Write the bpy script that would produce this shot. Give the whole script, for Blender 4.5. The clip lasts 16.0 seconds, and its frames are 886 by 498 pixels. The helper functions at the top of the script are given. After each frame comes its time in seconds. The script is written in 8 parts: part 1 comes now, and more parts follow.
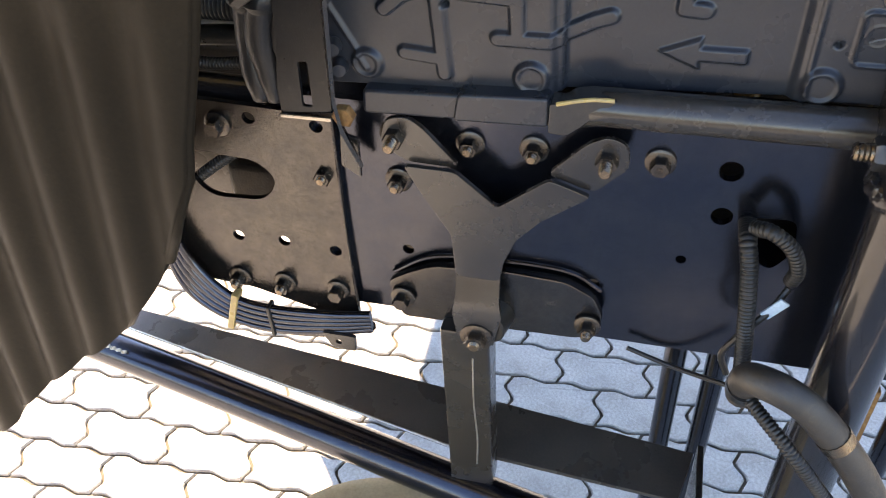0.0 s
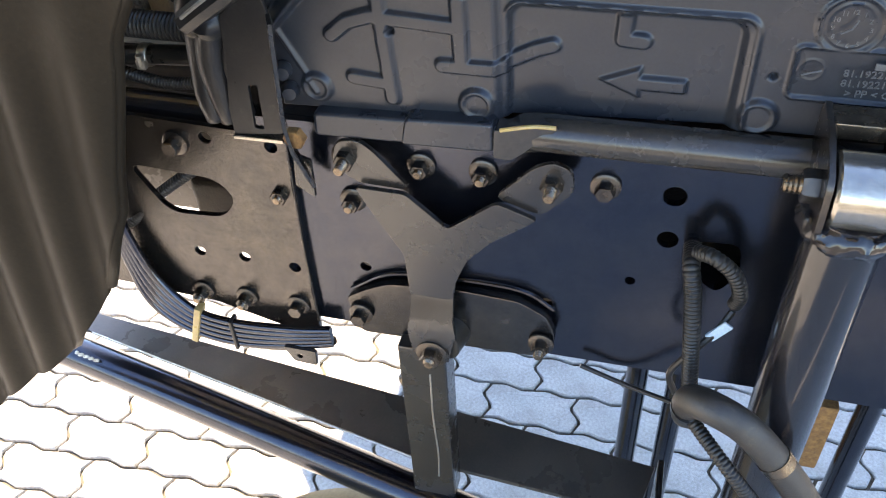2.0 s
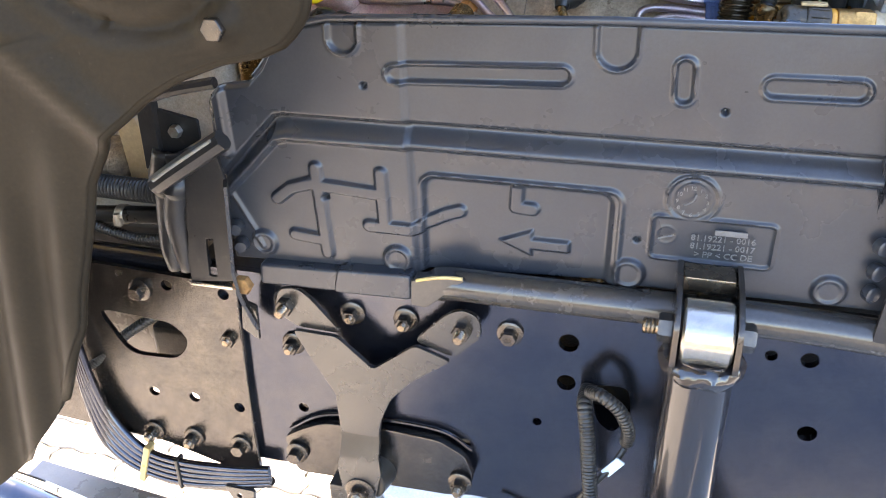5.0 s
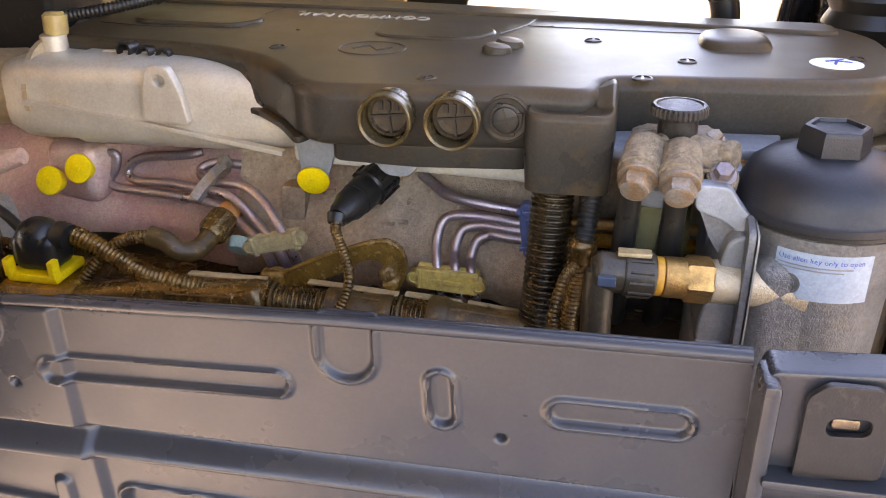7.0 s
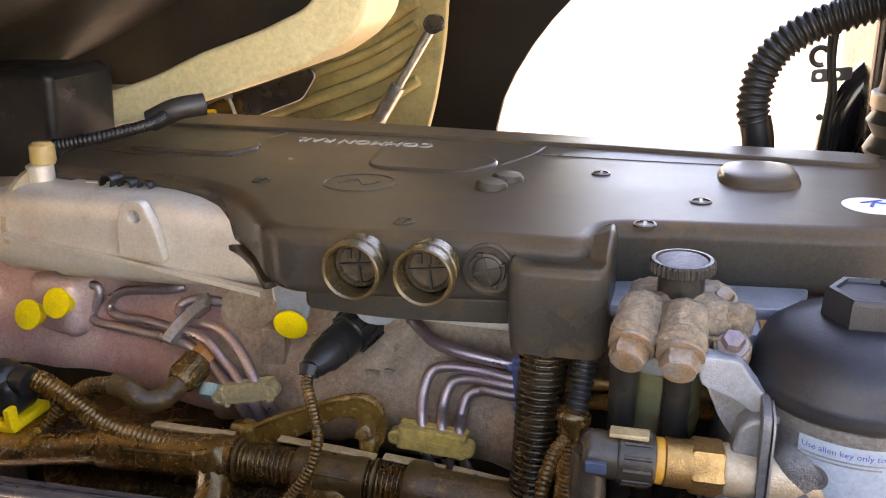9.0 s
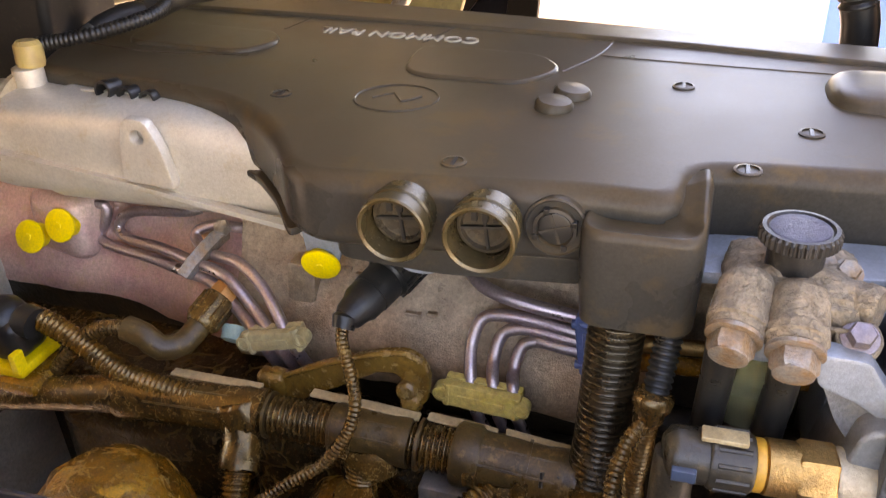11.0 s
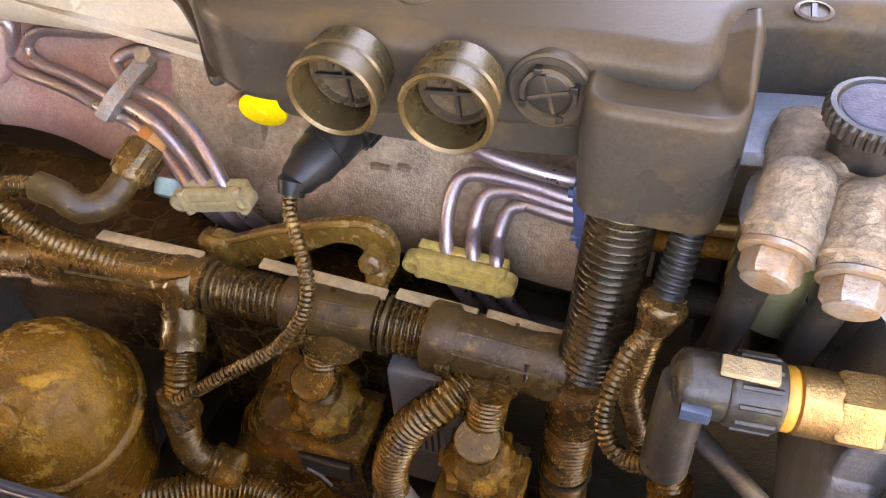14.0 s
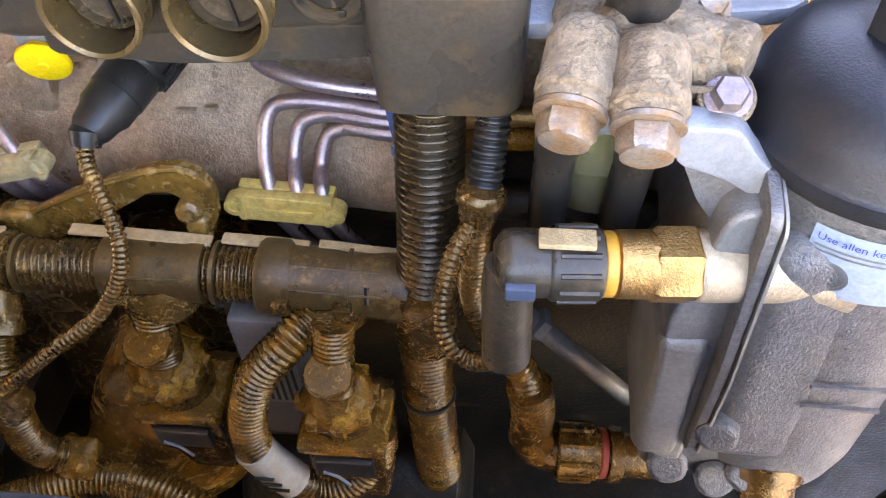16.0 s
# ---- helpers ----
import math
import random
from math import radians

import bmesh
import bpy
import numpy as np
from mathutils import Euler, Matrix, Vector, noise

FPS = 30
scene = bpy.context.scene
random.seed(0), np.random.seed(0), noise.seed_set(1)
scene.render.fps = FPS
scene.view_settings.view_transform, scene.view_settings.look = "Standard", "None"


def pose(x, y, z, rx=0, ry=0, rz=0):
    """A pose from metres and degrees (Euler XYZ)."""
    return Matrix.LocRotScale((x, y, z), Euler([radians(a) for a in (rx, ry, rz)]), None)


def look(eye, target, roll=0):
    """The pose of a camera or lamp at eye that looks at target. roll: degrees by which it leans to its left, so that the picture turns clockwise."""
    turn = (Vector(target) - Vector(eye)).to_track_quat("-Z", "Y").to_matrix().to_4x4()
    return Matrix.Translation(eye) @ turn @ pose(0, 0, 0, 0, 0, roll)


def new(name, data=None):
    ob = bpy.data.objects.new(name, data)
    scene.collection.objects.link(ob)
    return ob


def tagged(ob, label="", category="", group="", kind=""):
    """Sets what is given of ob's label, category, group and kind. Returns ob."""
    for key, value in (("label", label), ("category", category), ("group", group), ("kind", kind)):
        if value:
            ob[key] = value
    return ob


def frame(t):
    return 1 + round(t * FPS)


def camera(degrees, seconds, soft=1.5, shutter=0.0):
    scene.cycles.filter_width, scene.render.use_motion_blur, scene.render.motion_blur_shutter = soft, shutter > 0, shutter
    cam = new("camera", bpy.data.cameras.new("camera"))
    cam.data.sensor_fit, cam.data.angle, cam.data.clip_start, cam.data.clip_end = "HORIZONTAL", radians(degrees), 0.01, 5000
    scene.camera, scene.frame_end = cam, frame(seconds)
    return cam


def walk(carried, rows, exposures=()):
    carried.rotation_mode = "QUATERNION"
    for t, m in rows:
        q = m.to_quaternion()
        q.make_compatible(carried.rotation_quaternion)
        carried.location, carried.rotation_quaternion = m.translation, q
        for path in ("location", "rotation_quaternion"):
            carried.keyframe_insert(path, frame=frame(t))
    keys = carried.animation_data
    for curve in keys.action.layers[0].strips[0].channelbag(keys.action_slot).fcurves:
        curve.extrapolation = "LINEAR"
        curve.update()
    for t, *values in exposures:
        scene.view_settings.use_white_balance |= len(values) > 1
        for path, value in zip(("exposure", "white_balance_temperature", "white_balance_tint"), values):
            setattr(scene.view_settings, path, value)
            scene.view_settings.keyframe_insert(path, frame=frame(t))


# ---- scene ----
cam = camera(55.8, 16.0, soft=1.0, shutter=0.1)
PATH = [
    (0, (0.295, 0.192, 1.682), (-0.150, 1.627, 0.363), -3.9),
    (0.5, (0.349, 0.175, 1.714), (-0.106, 1.589, 0.375), -3.8),
    (1, (0.390, 0.185, 1.735), (-0.059, 1.594, 0.389), -3.8),
    (1.5, (0.331, 0.195, 1.738), (-0.123, 1.595, 0.384), -4.0),
    (2, (0.348, 0.213, 1.706), (-0.100, 1.645, 0.383), -3.6),
    (2.5, (0.377, 0.201, 1.695), (-0.080, 1.675, 0.424), -3.4),
    (3, (0.359, 0.185, 1.731), (-0.114, 1.668, 0.475), -3.5),
    (3.2, (0.358, 0.175, 1.727), (-0.124, 1.679, 0.499), -3.5),
    (5.3, (0.486, 0.095, 1.744), (0.023, 1.798, 0.803), -0.8),
    (5.5, (0.514, 0.114, 1.774), (0.050, 1.816, 0.832), -0.8),
    (6, (0.582, 0.218, 1.832), (0.109, 1.933, 0.918), -1.1),
    (6.5, (0.583, 0.339, 1.851), (0.137, 2.082, 0.979), -1.0),
    (7, (0.566, 0.453, 1.831), (0.204, 2.217, 0.960), -0.6),
    (7.5, (0.565, 0.527, 1.848), (0.276, 2.302, 0.972), -0.8),
    (8, (0.603, 0.560, 1.851), (0.290, 2.388, 1.104), -1.0),
    (8.2, (0.614, 0.558, 1.845), (0.229, 2.414, 1.206), -1.2),
    (10.3, (0.610, 0.588, 1.878), (0.041, 2.355, 1.133), -2.1),
    (10.5, (0.593, 0.629, 1.890), (0.024, 2.388, 1.128), -2.1),
    (11, (0.559, 0.676, 1.877), (0.014, 2.315, 0.870), -2.4),
    (11.5, (0.591, 0.694, 1.847), (0.079, 2.133, 0.555), -3.1),
    (12, (0.591, 0.678, 1.881), (0.099, 2.040, 0.502), -3.4),
    (12.5, (0.602, 0.728, 1.932), (0.101, 2.063, 0.530), -3.8),
    (13, (0.569, 0.793, 1.891), (0.042, 2.233, 0.607), -3.4),
    (13.5, (0.551, 0.807, 1.874), (0.040, 2.218, 0.552), -3.4),
    (14, (0.541, 0.810, 1.859), (0.070, 2.107, 0.412), -3.5),
    (14.5, (0.558, 0.808, 1.846), (0.097, 2.068, 0.362), -3.8),
    (15, (0.578, 0.801, 1.833), (0.125, 2.047, 0.336), -3.7),
    (15.5, (0.588, 0.801, 1.819), (0.170, 2.058, 0.321), -4.4),
    (16, (0.577, 0.803, 1.821), (0.378, 2.119, 0.328), -3.7),
]
EXPOSURES = [(0.0, 2.78, 7550, 17), (0.5, 2.35, 7550, 17), (1.6, 2.69, 7250, 15), (2.4, 3.23, 6950, 14), (3.2, 3.3, 6950, 14), (5.5, 4.12, 7750, 20), (6.0, 4.23, 8400, 24), (6.6, 3.82, 8950, 30), (7.5, 3.78, 9350, 31), (8.2, 3.76, 9200, 30), (10.5, 3.7, 9550, 31), (11.0, 3.95, 9950, 32), (11.5, 4.85, 10000, 34), (13.0, 4.63, 10000, 33), (14.5, 4.89, 9500, 34), (15.5, 5.0, 9400, 33), (16.0, 4.75, 8500, 29)]
walk(cam, [(t, look(eye, target, roll)) for t, eye, target, roll in PATH], EXPOSURES)

# ---- world, sun and exposure ----
world = bpy.data.worlds.new("sky")
scene.world = world
world.use_nodes = True
wn = world.node_tree.nodes
sky = wn.new("ShaderNodeTexSky")
sky.sky_type, sky.sun_disc = "NISHITA", False
SUN_FROM = Vector((-0.42, 0.50, 0.76)).normalized()
sky.sun_elevation = math.asin(SUN_FROM.z)
sky.sun_rotation = math.atan2(SUN_FROM.x, SUN_FROM.y)
world.node_tree.links.new(sky.outputs["Color"], wn["Background"].inputs["Color"])
sky.ozone_density, sky.dust_density = 3.0, 0.3
wn["Background"].inputs["Strength"].default_value = 0.13
sun = new("sun", bpy.data.lights.new("sun", "SUN"))
sun.data.energy, sun.data.angle, sun.data.color = 4.6, radians(0.6), (1.0, 0.84, 0.62)
sun.matrix_world = look(SUN_FROM * 20, (0, 0, 0))


# ---- materials ----
def surf(name, c1, c2=None, scale=60.0, rough=0.5, metal=0.0, bump=0.15, grain=900.0, dust=None, dust_amount=0.35, dust_scale=25.0, coat=0.0, spec=0.5, up=0.0, rvar=0.12, fleck=0.22, crust=0.6, coat_rough=0.15, dust_rough=0.85):
    m = bpy.data.materials.new(name)
    m.use_nodes = True
    n, l = m.node_tree.nodes, m.node_tree.links
    b = n["Principled BSDF"]
    co = n.new("ShaderNodeTexCoord")

    def noise_node(sc, det=4.0, ro=0.6):
        t = n.new("ShaderNodeTexNoise")
        t.inputs["Scale"].default_value, t.inputs["Detail"].default_value, t.inputs["Roughness"].default_value = sc, det, ro
        l.new(co.outputs["Object"], t.inputs["Vector"])
        return t.outputs["Fac"]

    def ramp(fac, lo, hi):
        r = n.new("ShaderNodeMapRange")
        r.inputs["From Min"].default_value, r.inputs["From Max"].default_value = lo, hi
        l.new(fac, r.inputs["Value"])
        return r.outputs["Result"]

    def mix(fac, a, c):
        x = n.new("ShaderNodeMix")
        x.data_type = "RGBA"
        l.new(fac, x.inputs["Factor"])
        for sock, v in ((x.inputs[6], a), (x.inputs[7], c)):
            if isinstance(v, tuple):
                sock.default_value = (*v, 1)
            else:
                l.new(v, sock)
        return x.outputs[2]

    c2 = c2 or tuple(v * 0.75 for v in c1)
    col = mix(ramp(noise_node(scale), 0.35, 0.65), c1, c2)
    fine = noise_node(grain, 3.0)
    speck = ramp(noise_node(grain * 0.45, 5.0, 0.75), 0.25, 0.75)
    sv = n.new("ShaderNodeMapRange")
    sv.inputs["To Min"].default_value, sv.inputs["To Max"].default_value = 1 - fleck, 1 + fleck
    l.new(speck, sv.inputs["Value"])
    hv = n.new("ShaderNodeHueSaturation")
    l.new(sv.outputs["Result"], hv.inputs["Value"])
    l.new(col, hv.inputs["Color"])
    col = hv.outputs["Color"]
    relief = fine
    rfac = ramp(noise_node(scale * 0.6, 5.0), 0.3, 0.7)
    rr = n.new("ShaderNodeMapRange")
    rr.inputs["To Min"].default_value, rr.inputs["To Max"].default_value = max(0.03, rough - rvar), min(1.0, rough + rvar)
    l.new(rfac, rr.inputs["Value"])
    rough_out = rr.outputs["Result"]
    if dust:
        fac = ramp(noise_node(dust_scale, 8.0, 0.7), 0.62 - 0.3 * dust_amount, 0.78 - 0.3 * dust_amount)
        if up > 0:
            g = n.new("ShaderNodeNewGeometry")
            sp = n.new("ShaderNodeSeparateXYZ")
            l.new(g.outputs["Normal"], sp.inputs[0])
            mm = n.new("ShaderNodeMath")
            mm.operation, mm.use_clamp = "MULTIPLY_ADD", True
            l.new(sp.outputs["Z"], mm.inputs[0])
            mm.inputs[1].default_value = up
            l.new(fac, mm.inputs[2])
            fac = mm.outputs[0]
        sc = n.new("ShaderNodeMath")
        sc.operation = "MULTIPLY"
        l.new(fac, sc.inputs[0])
        sc.inputs[1].default_value = min(1.0, dust_amount * 2)
        col = mix(sc.outputs[0], col, dust)
        rm = n.new("ShaderNodeMix")
        l.new(sc.outputs[0], rm.inputs["Factor"])
        l.new(rough_out, rm.inputs[2])
        rm.inputs[3].default_value = dust_rough
        rough_out = rm.outputs[0]
        cr = n.new("ShaderNodeMath")
        cr.operation = "MULTIPLY_ADD"
        l.new(sc.outputs[0], cr.inputs[0])
        cr.inputs[1].default_value = crust
        l.new(fine, cr.inputs[2])
        relief = cr.outputs[0]
    l.new(col, b.inputs["Base Color"])
    l.new(rough_out, b.inputs["Roughness"])
    b.inputs["Metallic"].default_value = metal
    b.inputs["Specular IOR Level"].default_value = spec
    b.inputs["Coat Weight"].default_value = coat
    b.inputs["Coat Roughness"].default_value = coat_rough
    if bump:
        bp = n.new("ShaderNodeBump")
        bp.inputs["Strength"].default_value, bp.inputs["Distance"].default_value = bump, 0.002
        l.new(relief, bp.inputs["Height"])
        l.new(bp.outputs["Normal"], b.inputs["Normal"])
    return m


DUST = (0.33, 0.24, 0.13)
MUD = (0.46, 0.25, 0.055)
M_PANEL = surf("moulded_plastic", (0.018, 0.020, 0.025), (0.024, 0.025, 0.028), 14, 0.31, 0, 0.08, 700, (0.060, 0.055, 0.05), 0.10, 9, spec=0.42)
M_RAIL = surf("black_frame_paint", (0.031, 0.035, 0.049), (0.043, 0.045, 0.055), 30, 0.15, 0.9, 0.10, 420, (0.06, 0.054, 0.046), 0.05, 16, coat=0.25, rvar=0.05)
M_BRACKET = surf("satin_black_steel", (0.015, 0.012, 0.010), (0.022, 0.018, 0.014), 25, 0.25, 0, 0.10, 500, (0.10, 0.08, 0.06), 0.03, 60, spec=0.5, coat=0.3)
M_FENDER = surf("brownish_black_mudguard", (0.0125, 0.0094, 0.0060), (0.0165, 0.0125, 0.0080), 8, 0.45, 0, 0.06, 500, (0.34, 0.30, 0.24), 0.02, 170, spec=0.06)
# Brown dust on upward faces also carries the cab's brown reflection.
M_COVER = surf("valve_cover_plastic", (0.030, 0.027, 0.023), (0.038, 0.033, 0.026), 7, 0.29, 0, 0.06, 800, (0.135, 0.074, 0.021), 0.25, 11, up=0.60, spec=0.13, fleck=0.30, dust_rough=0.45)
M_RUBBER = surf("black_rubber", (0.010, 0.0095, 0.009), (0.018, 0.016, 0.013), 40, 0.36, 0, 0.1, 900, DUST, 0.08, 90, spec=0.35)
M_ALU = surf("cast_aluminium", (0.58, 0.53, 0.44), (0.48, 0.425, 0.34), 14, 0.40, 0.4, 0.25, 700, (0.46, 0.34, 0.19), 0.28, 30, fleck=0.16)
M_BRONZE = surf("dusty_painted_iron", (0.30, 0.195, 0.115), (0.47, 0.33, 0.205), 26, 0.38, 0.35, 0.7, 520, (0.56, 0.42, 0.26), 0.26, 60, fleck=0.42)
M_PINK = surf("primed_pinkish_iron", (0.52, 0.28, 0.24), (0.64, 0.43, 0.33), 18, 0.4, 0.3, 0.5, 700, (0.56, 0.40, 0.22), 0.3, 55, fleck=0.3)
M_PIPE = surf("plated_steel_pipe", (0.42, 0.32, 0.325), (0.47, 0.38, 0.34), 30, 0.34, 0.85, 0.2, 900, (0.42, 0.33, 0.15), 0.18, 45, fleck=0.3)
M_STEEL = surf("zinc_steel", (0.45, 0.43, 0.38), (0.34, 0.30, 0.24), 70, 0.38, 0.9, 0.2, 900, (0.30, 0.2, 0.1), 0.2, 80)
M_BOLT = surf("painted_bolt", (0.040, 0.035, 0.032), (0.075, 0.060, 0.046), 120, 0.20, 0.8, 0.25, 900, DUST, 0.08, 90, coat=0.3)
M_TIMING = surf("pale_dusty_casting", (0.52, 0.46, 0.37), (0.42, 0.35, 0.26), 25, 0.55, 0.2, 0.5, 500, (0.48, 0.38, 0.25), 0.3, 40, fleck=0.3)
M_HOSE = surf("shiny_dusty_hose", (0.016, 0.011, 0.006), (0.034, 0.021, 0.010), 60, 0.20, 0, 0.1, 700, (0.20, 0.12, 0.045), 0.10, 90, spec=0.7)
# Gloss tinted warm to give the ribs the golden glints of warm light.
M_HOSE.node_tree.nodes["Principled BSDF"].inputs["Specular Tint"].default_value = (1.0, 0.80, 0.55, 1)
# Cream paint darkened: its colour holds the shade under the cab, plus grime.
M_BEIGE_SHADE = surf("grimy_shaded_cream_paint", (0.36, 0.26, 0.085), (0.24, 0.17, 0.055), 9, 0.45, 0, 0.2, 300, (0.10, 0.065, 0.025), 0.35, 12)
# Base raised to brown-grey: carries the reflection on the step beam's top.
M_BEAM = surf("dusty_steel_with_reflection", (0.060, 0.050, 0.042), (0.085, 0.070, 0.055), 12, 0.30, 0.3, 0.15, 500, (0.16, 0.12, 0.08), 0.12, 20, coat=0.3)
M_LATCH = surf("worn_black_latch_steel", (0.012, 0.012, 0.013), (0.020, 0.018, 0.017), 30, 0.38, 0.2, 0.15, 500, (0.12, 0.10, 0.08), 0.15, 50, spec=0.4)
# Lighter, warmer copy of the rail paint: sunlit ground's reflection in its colour.
M_PLATE_LIT = surf("dusty_plate_paint_lit", (0.046, 0.043, 0.042), (0.066, 0.060, 0.054), 30, 0.20, 0.9, 0.16, 420, (0.08, 0.07, 0.055), 0.10, 30, coat=0.2, rvar=0.06, fleck=0.4)
M_STUD = surf("dark_bronze_thread", (0.20, 0.155, 0.11), (0.12, 0.095, 0.07), 90, 0.25, 0.95, 0.2, 900, DUST, 0.12, 90)
M_YELLOW = surf("yellow_cap", (0.85, 0.58, 0.01), (0.80, 0.52, 0.01), 60, 0.4, 0, 0.05, 900)
M_BRASS = surf("brass_fitting", (0.54, 0.30, 0.105), (0.40, 0.21, 0.065), 70, 0.38, 0.9, 0.35, 700, (0.40, 0.25, 0.11), 0.32, 70, fleck=0.35)
M_DIRTYALU = surf("dusty_fuel_casting", (0.225, 0.165, 0.105), (0.135, 0.097, 0.060), 80, 0.85, 0.0, 0.9, 280, (0.29, 0.225, 0.150), 0.38, 140, up=0.10, fleck=0.7, crust=0.7)
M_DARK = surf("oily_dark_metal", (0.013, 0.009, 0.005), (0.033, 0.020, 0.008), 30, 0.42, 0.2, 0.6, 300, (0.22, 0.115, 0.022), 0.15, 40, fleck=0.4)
M_PAVER = surf("concrete_paver", (0.41, 0.40, 0.38), (0.33, 0.32, 0.30), 9, 0.85, 0, 0.8, 300, (0.27, 0.25, 0.21), 0.22, 10, fleck=0.35)
M_JOINT = surf("sandy_joint", (0.09, 0.08, 0.065), (0.13, 0.11, 0.08), 40, 0.95, 0, 0.5, 400)
M_GREY = surf("grey_cast_housing", (0.155, 0.152, 0.150), (0.112, 0.108, 0.103), 25, 0.42, 0.45, 0.6, 600, (0.20, 0.165, 0.12), 0.30, 34, fleck=0.42)
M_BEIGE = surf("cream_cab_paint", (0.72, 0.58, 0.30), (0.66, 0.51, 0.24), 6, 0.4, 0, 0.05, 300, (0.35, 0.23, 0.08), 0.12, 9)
M_EYE = surf("bare_grey_steel", (0.30, 0.28, 0.25), (0.38, 0.34, 0.28), 40, 0.18, 0.9, 0.12, 500, (0.2, 0.13, 0.06), 0.12, 50, rvar=0.07)
M_RUST = surf("rusty_steel", (0.15, 0.07, 0.02), (0.24, 0.12, 0.035), 90, 0.8, 0.1, 0.6, 400)
M_ROLL = surf("glossy_black_roll", (0.022, 0.020, 0.018), (0.032, 0.026, 0.020), 14, 0.24, 0, 0.06, 500, (0.13, 0.10, 0.06), 0.10, 18, spec=0.45, coat=0.15, rvar=0.06)
M_GLOSS = surf("gloss_black_strut_paint", (0.007, 0.007, 0.009), (0.011, 0.010, 0.011), 20, 0.22, 0.0, 0.04, 500, (0.10, 0.085, 0.065), 0.03, 60, spec=0.3, coat=0.55, rvar=0.05, coat_rough=0.05)
M_PANELTXT = surf("raised_plastic_lettering", (0.075, 0.075, 0.076), (0.09, 0.09, 0.09), 60, 0.4, 0, 0, 700)
M_BRASSY = surf("yellowish_nylon", (0.42, 0.30, 0.10), (0.30, 0.20, 0.08), 80, 0.35, 0, 0.1, 700)
M_TAG = surf("pale_tag", (0.45, 0.55, 0.62), (0.40, 0.50, 0.58), 60, 0.5, 0, 0, 700)
M_DUSTHOSE = surf("dusty_rubber", (0.020, 0.017, 0.014), (0.034, 0.027, 0.020), 30, 0.5, 0, 0.2, 500, DUST, 0.12, 30)
M_TAN = surf("dusty_tan_drum", (0.42, 0.31, 0.17), (0.34, 0.245, 0.13), 12, 0.6, 0, 0.3, 400, (0.26, 0.18, 0.09), 0.2, 14)
M_LETTER = surf("pale_raised_letters", (0.34, 0.28, 0.20), (0.28, 0.23, 0.16), 60, 0.5, 0, 0, 700)
M_WHITE = surf("white_sticker", (0.80, 0.82, 0.85), (0.74, 0.76, 0.80), 30, 0.4, 0, 0, 700)
M_BLUEINK = surf("blue_ink", (0.02, 0.04, 0.25), (0.03, 0.05, 0.3), 60, 0.5, 0, 0, 700)
M_NECK = surf("bronze_black_plastic", (0.058, 0.040, 0.017), (0.088, 0.060, 0.024), 50, 0.27, 0.4, 0.1, 700, (0.26, 0.18, 0.08), 0.12, 60)
M_PALE = surf("pale_cast_metal", (0.235, 0.255, 0.275), (0.185, 0.195, 0.205), 40, 0.5, 0.3, 0.3, 700, (0.25, 0.21, 0.16), 0.2, 50)
M_ALUW = surf("warm_dusty_aluminium", (0.48, 0.38, 0.25), (0.40, 0.31, 0.19), 20, 0.5, 0.5, 0.4, 500, (0.42, 0.31, 0.18), 0.3, 25)
M_YCLAMP = surf("dirty_yellow_plastic", (0.56, 0.40, 0.11), (0.42, 0.27, 0.07), 70, 0.5, 0, 0.4, 450, (0.62, 0.50, 0.07), 0.28, 60, fleck=0.4)
M_GCLAMP = surf("dirty_olive_plastic", (0.42, 0.33, 0.16), (0.31, 0.235, 0.11), 70, 0.5, 0, 0.4, 450, (0.48, 0.40, 0.16), 0.22, 60, fleck=0.35)
M_BLUE = surf("dark_blue_plastic", (0.06, 0.09, 0.20), (0.09, 0.13, 0.26), 60, 0.4, 0, 0.1, 700)
M_ORANGE = surf("orange_fitting", (0.55, 0.22, 0.05), (0.42, 0.17, 0.05), 60, 0.5, 0.3, 0.2, 700)
M_GREEN = surf("pale_green_cap", (0.30, 0.42, 0.34), (0.25, 0.36, 0.28), 60, 0.5, 0, 0.1, 700)
M_TANP = surf("tan_dusty_plastic", (0.44, 0.31, 0.155), (0.31, 0.205, 0.095), 60, 0.6, 0, 0.4, 600, (0.52, 0.38, 0.19), 0.25, 60, fleck=0.35)
M_PAPER = surf("worn_white_label", (0.36, 0.32, 0.25), (0.28, 0.24, 0.18), 50, 0.6, 0, 0.1, 500, MUD, 0.2, 60)
M_GREYD = surf("dull_grey_metal", (0.17, 0.165, 0.155), (0.23, 0.22, 0.20), 30, 0.5, 0.4, 0.3, 600, (0.26, 0.20, 0.12), 0.22, 30)
M_PLUG = surf("brownish_black_plastic", (0.034, 0.026, 0.017), (0.054, 0.040, 0.024), 50, 0.33, 0, 0.15, 700, (0.32, 0.21, 0.10), 0.18, 90, spec=0.36, fleck=0.4)
M_YSEAL = surf("amber_seal", (0.62, 0.29, 0.03), (0.55, 0.24, 0.03), 60, 0.45, 0, 0.1, 700)
M_BLUEG = surf("grey_blue_latch", (0.055, 0.075, 0.105), (0.045, 0.06, 0.09), 60, 0.4, 0, 0, 700)
M_CAP = surf("matt_black_cap", (0.009, 0.010, 0.013), (0.013, 0.014, 0.017), 20, 0.42, 0, 0.18, 700, (0.085, 0.076, 0.066), 0.12, 25, fleck=0.35, spec=0.35)
M_LABEL = surf("pale_label", (0.28, 0.335, 0.38), (0.245, 0.30, 0.345), 30, 0.45, 0, 0, 700)
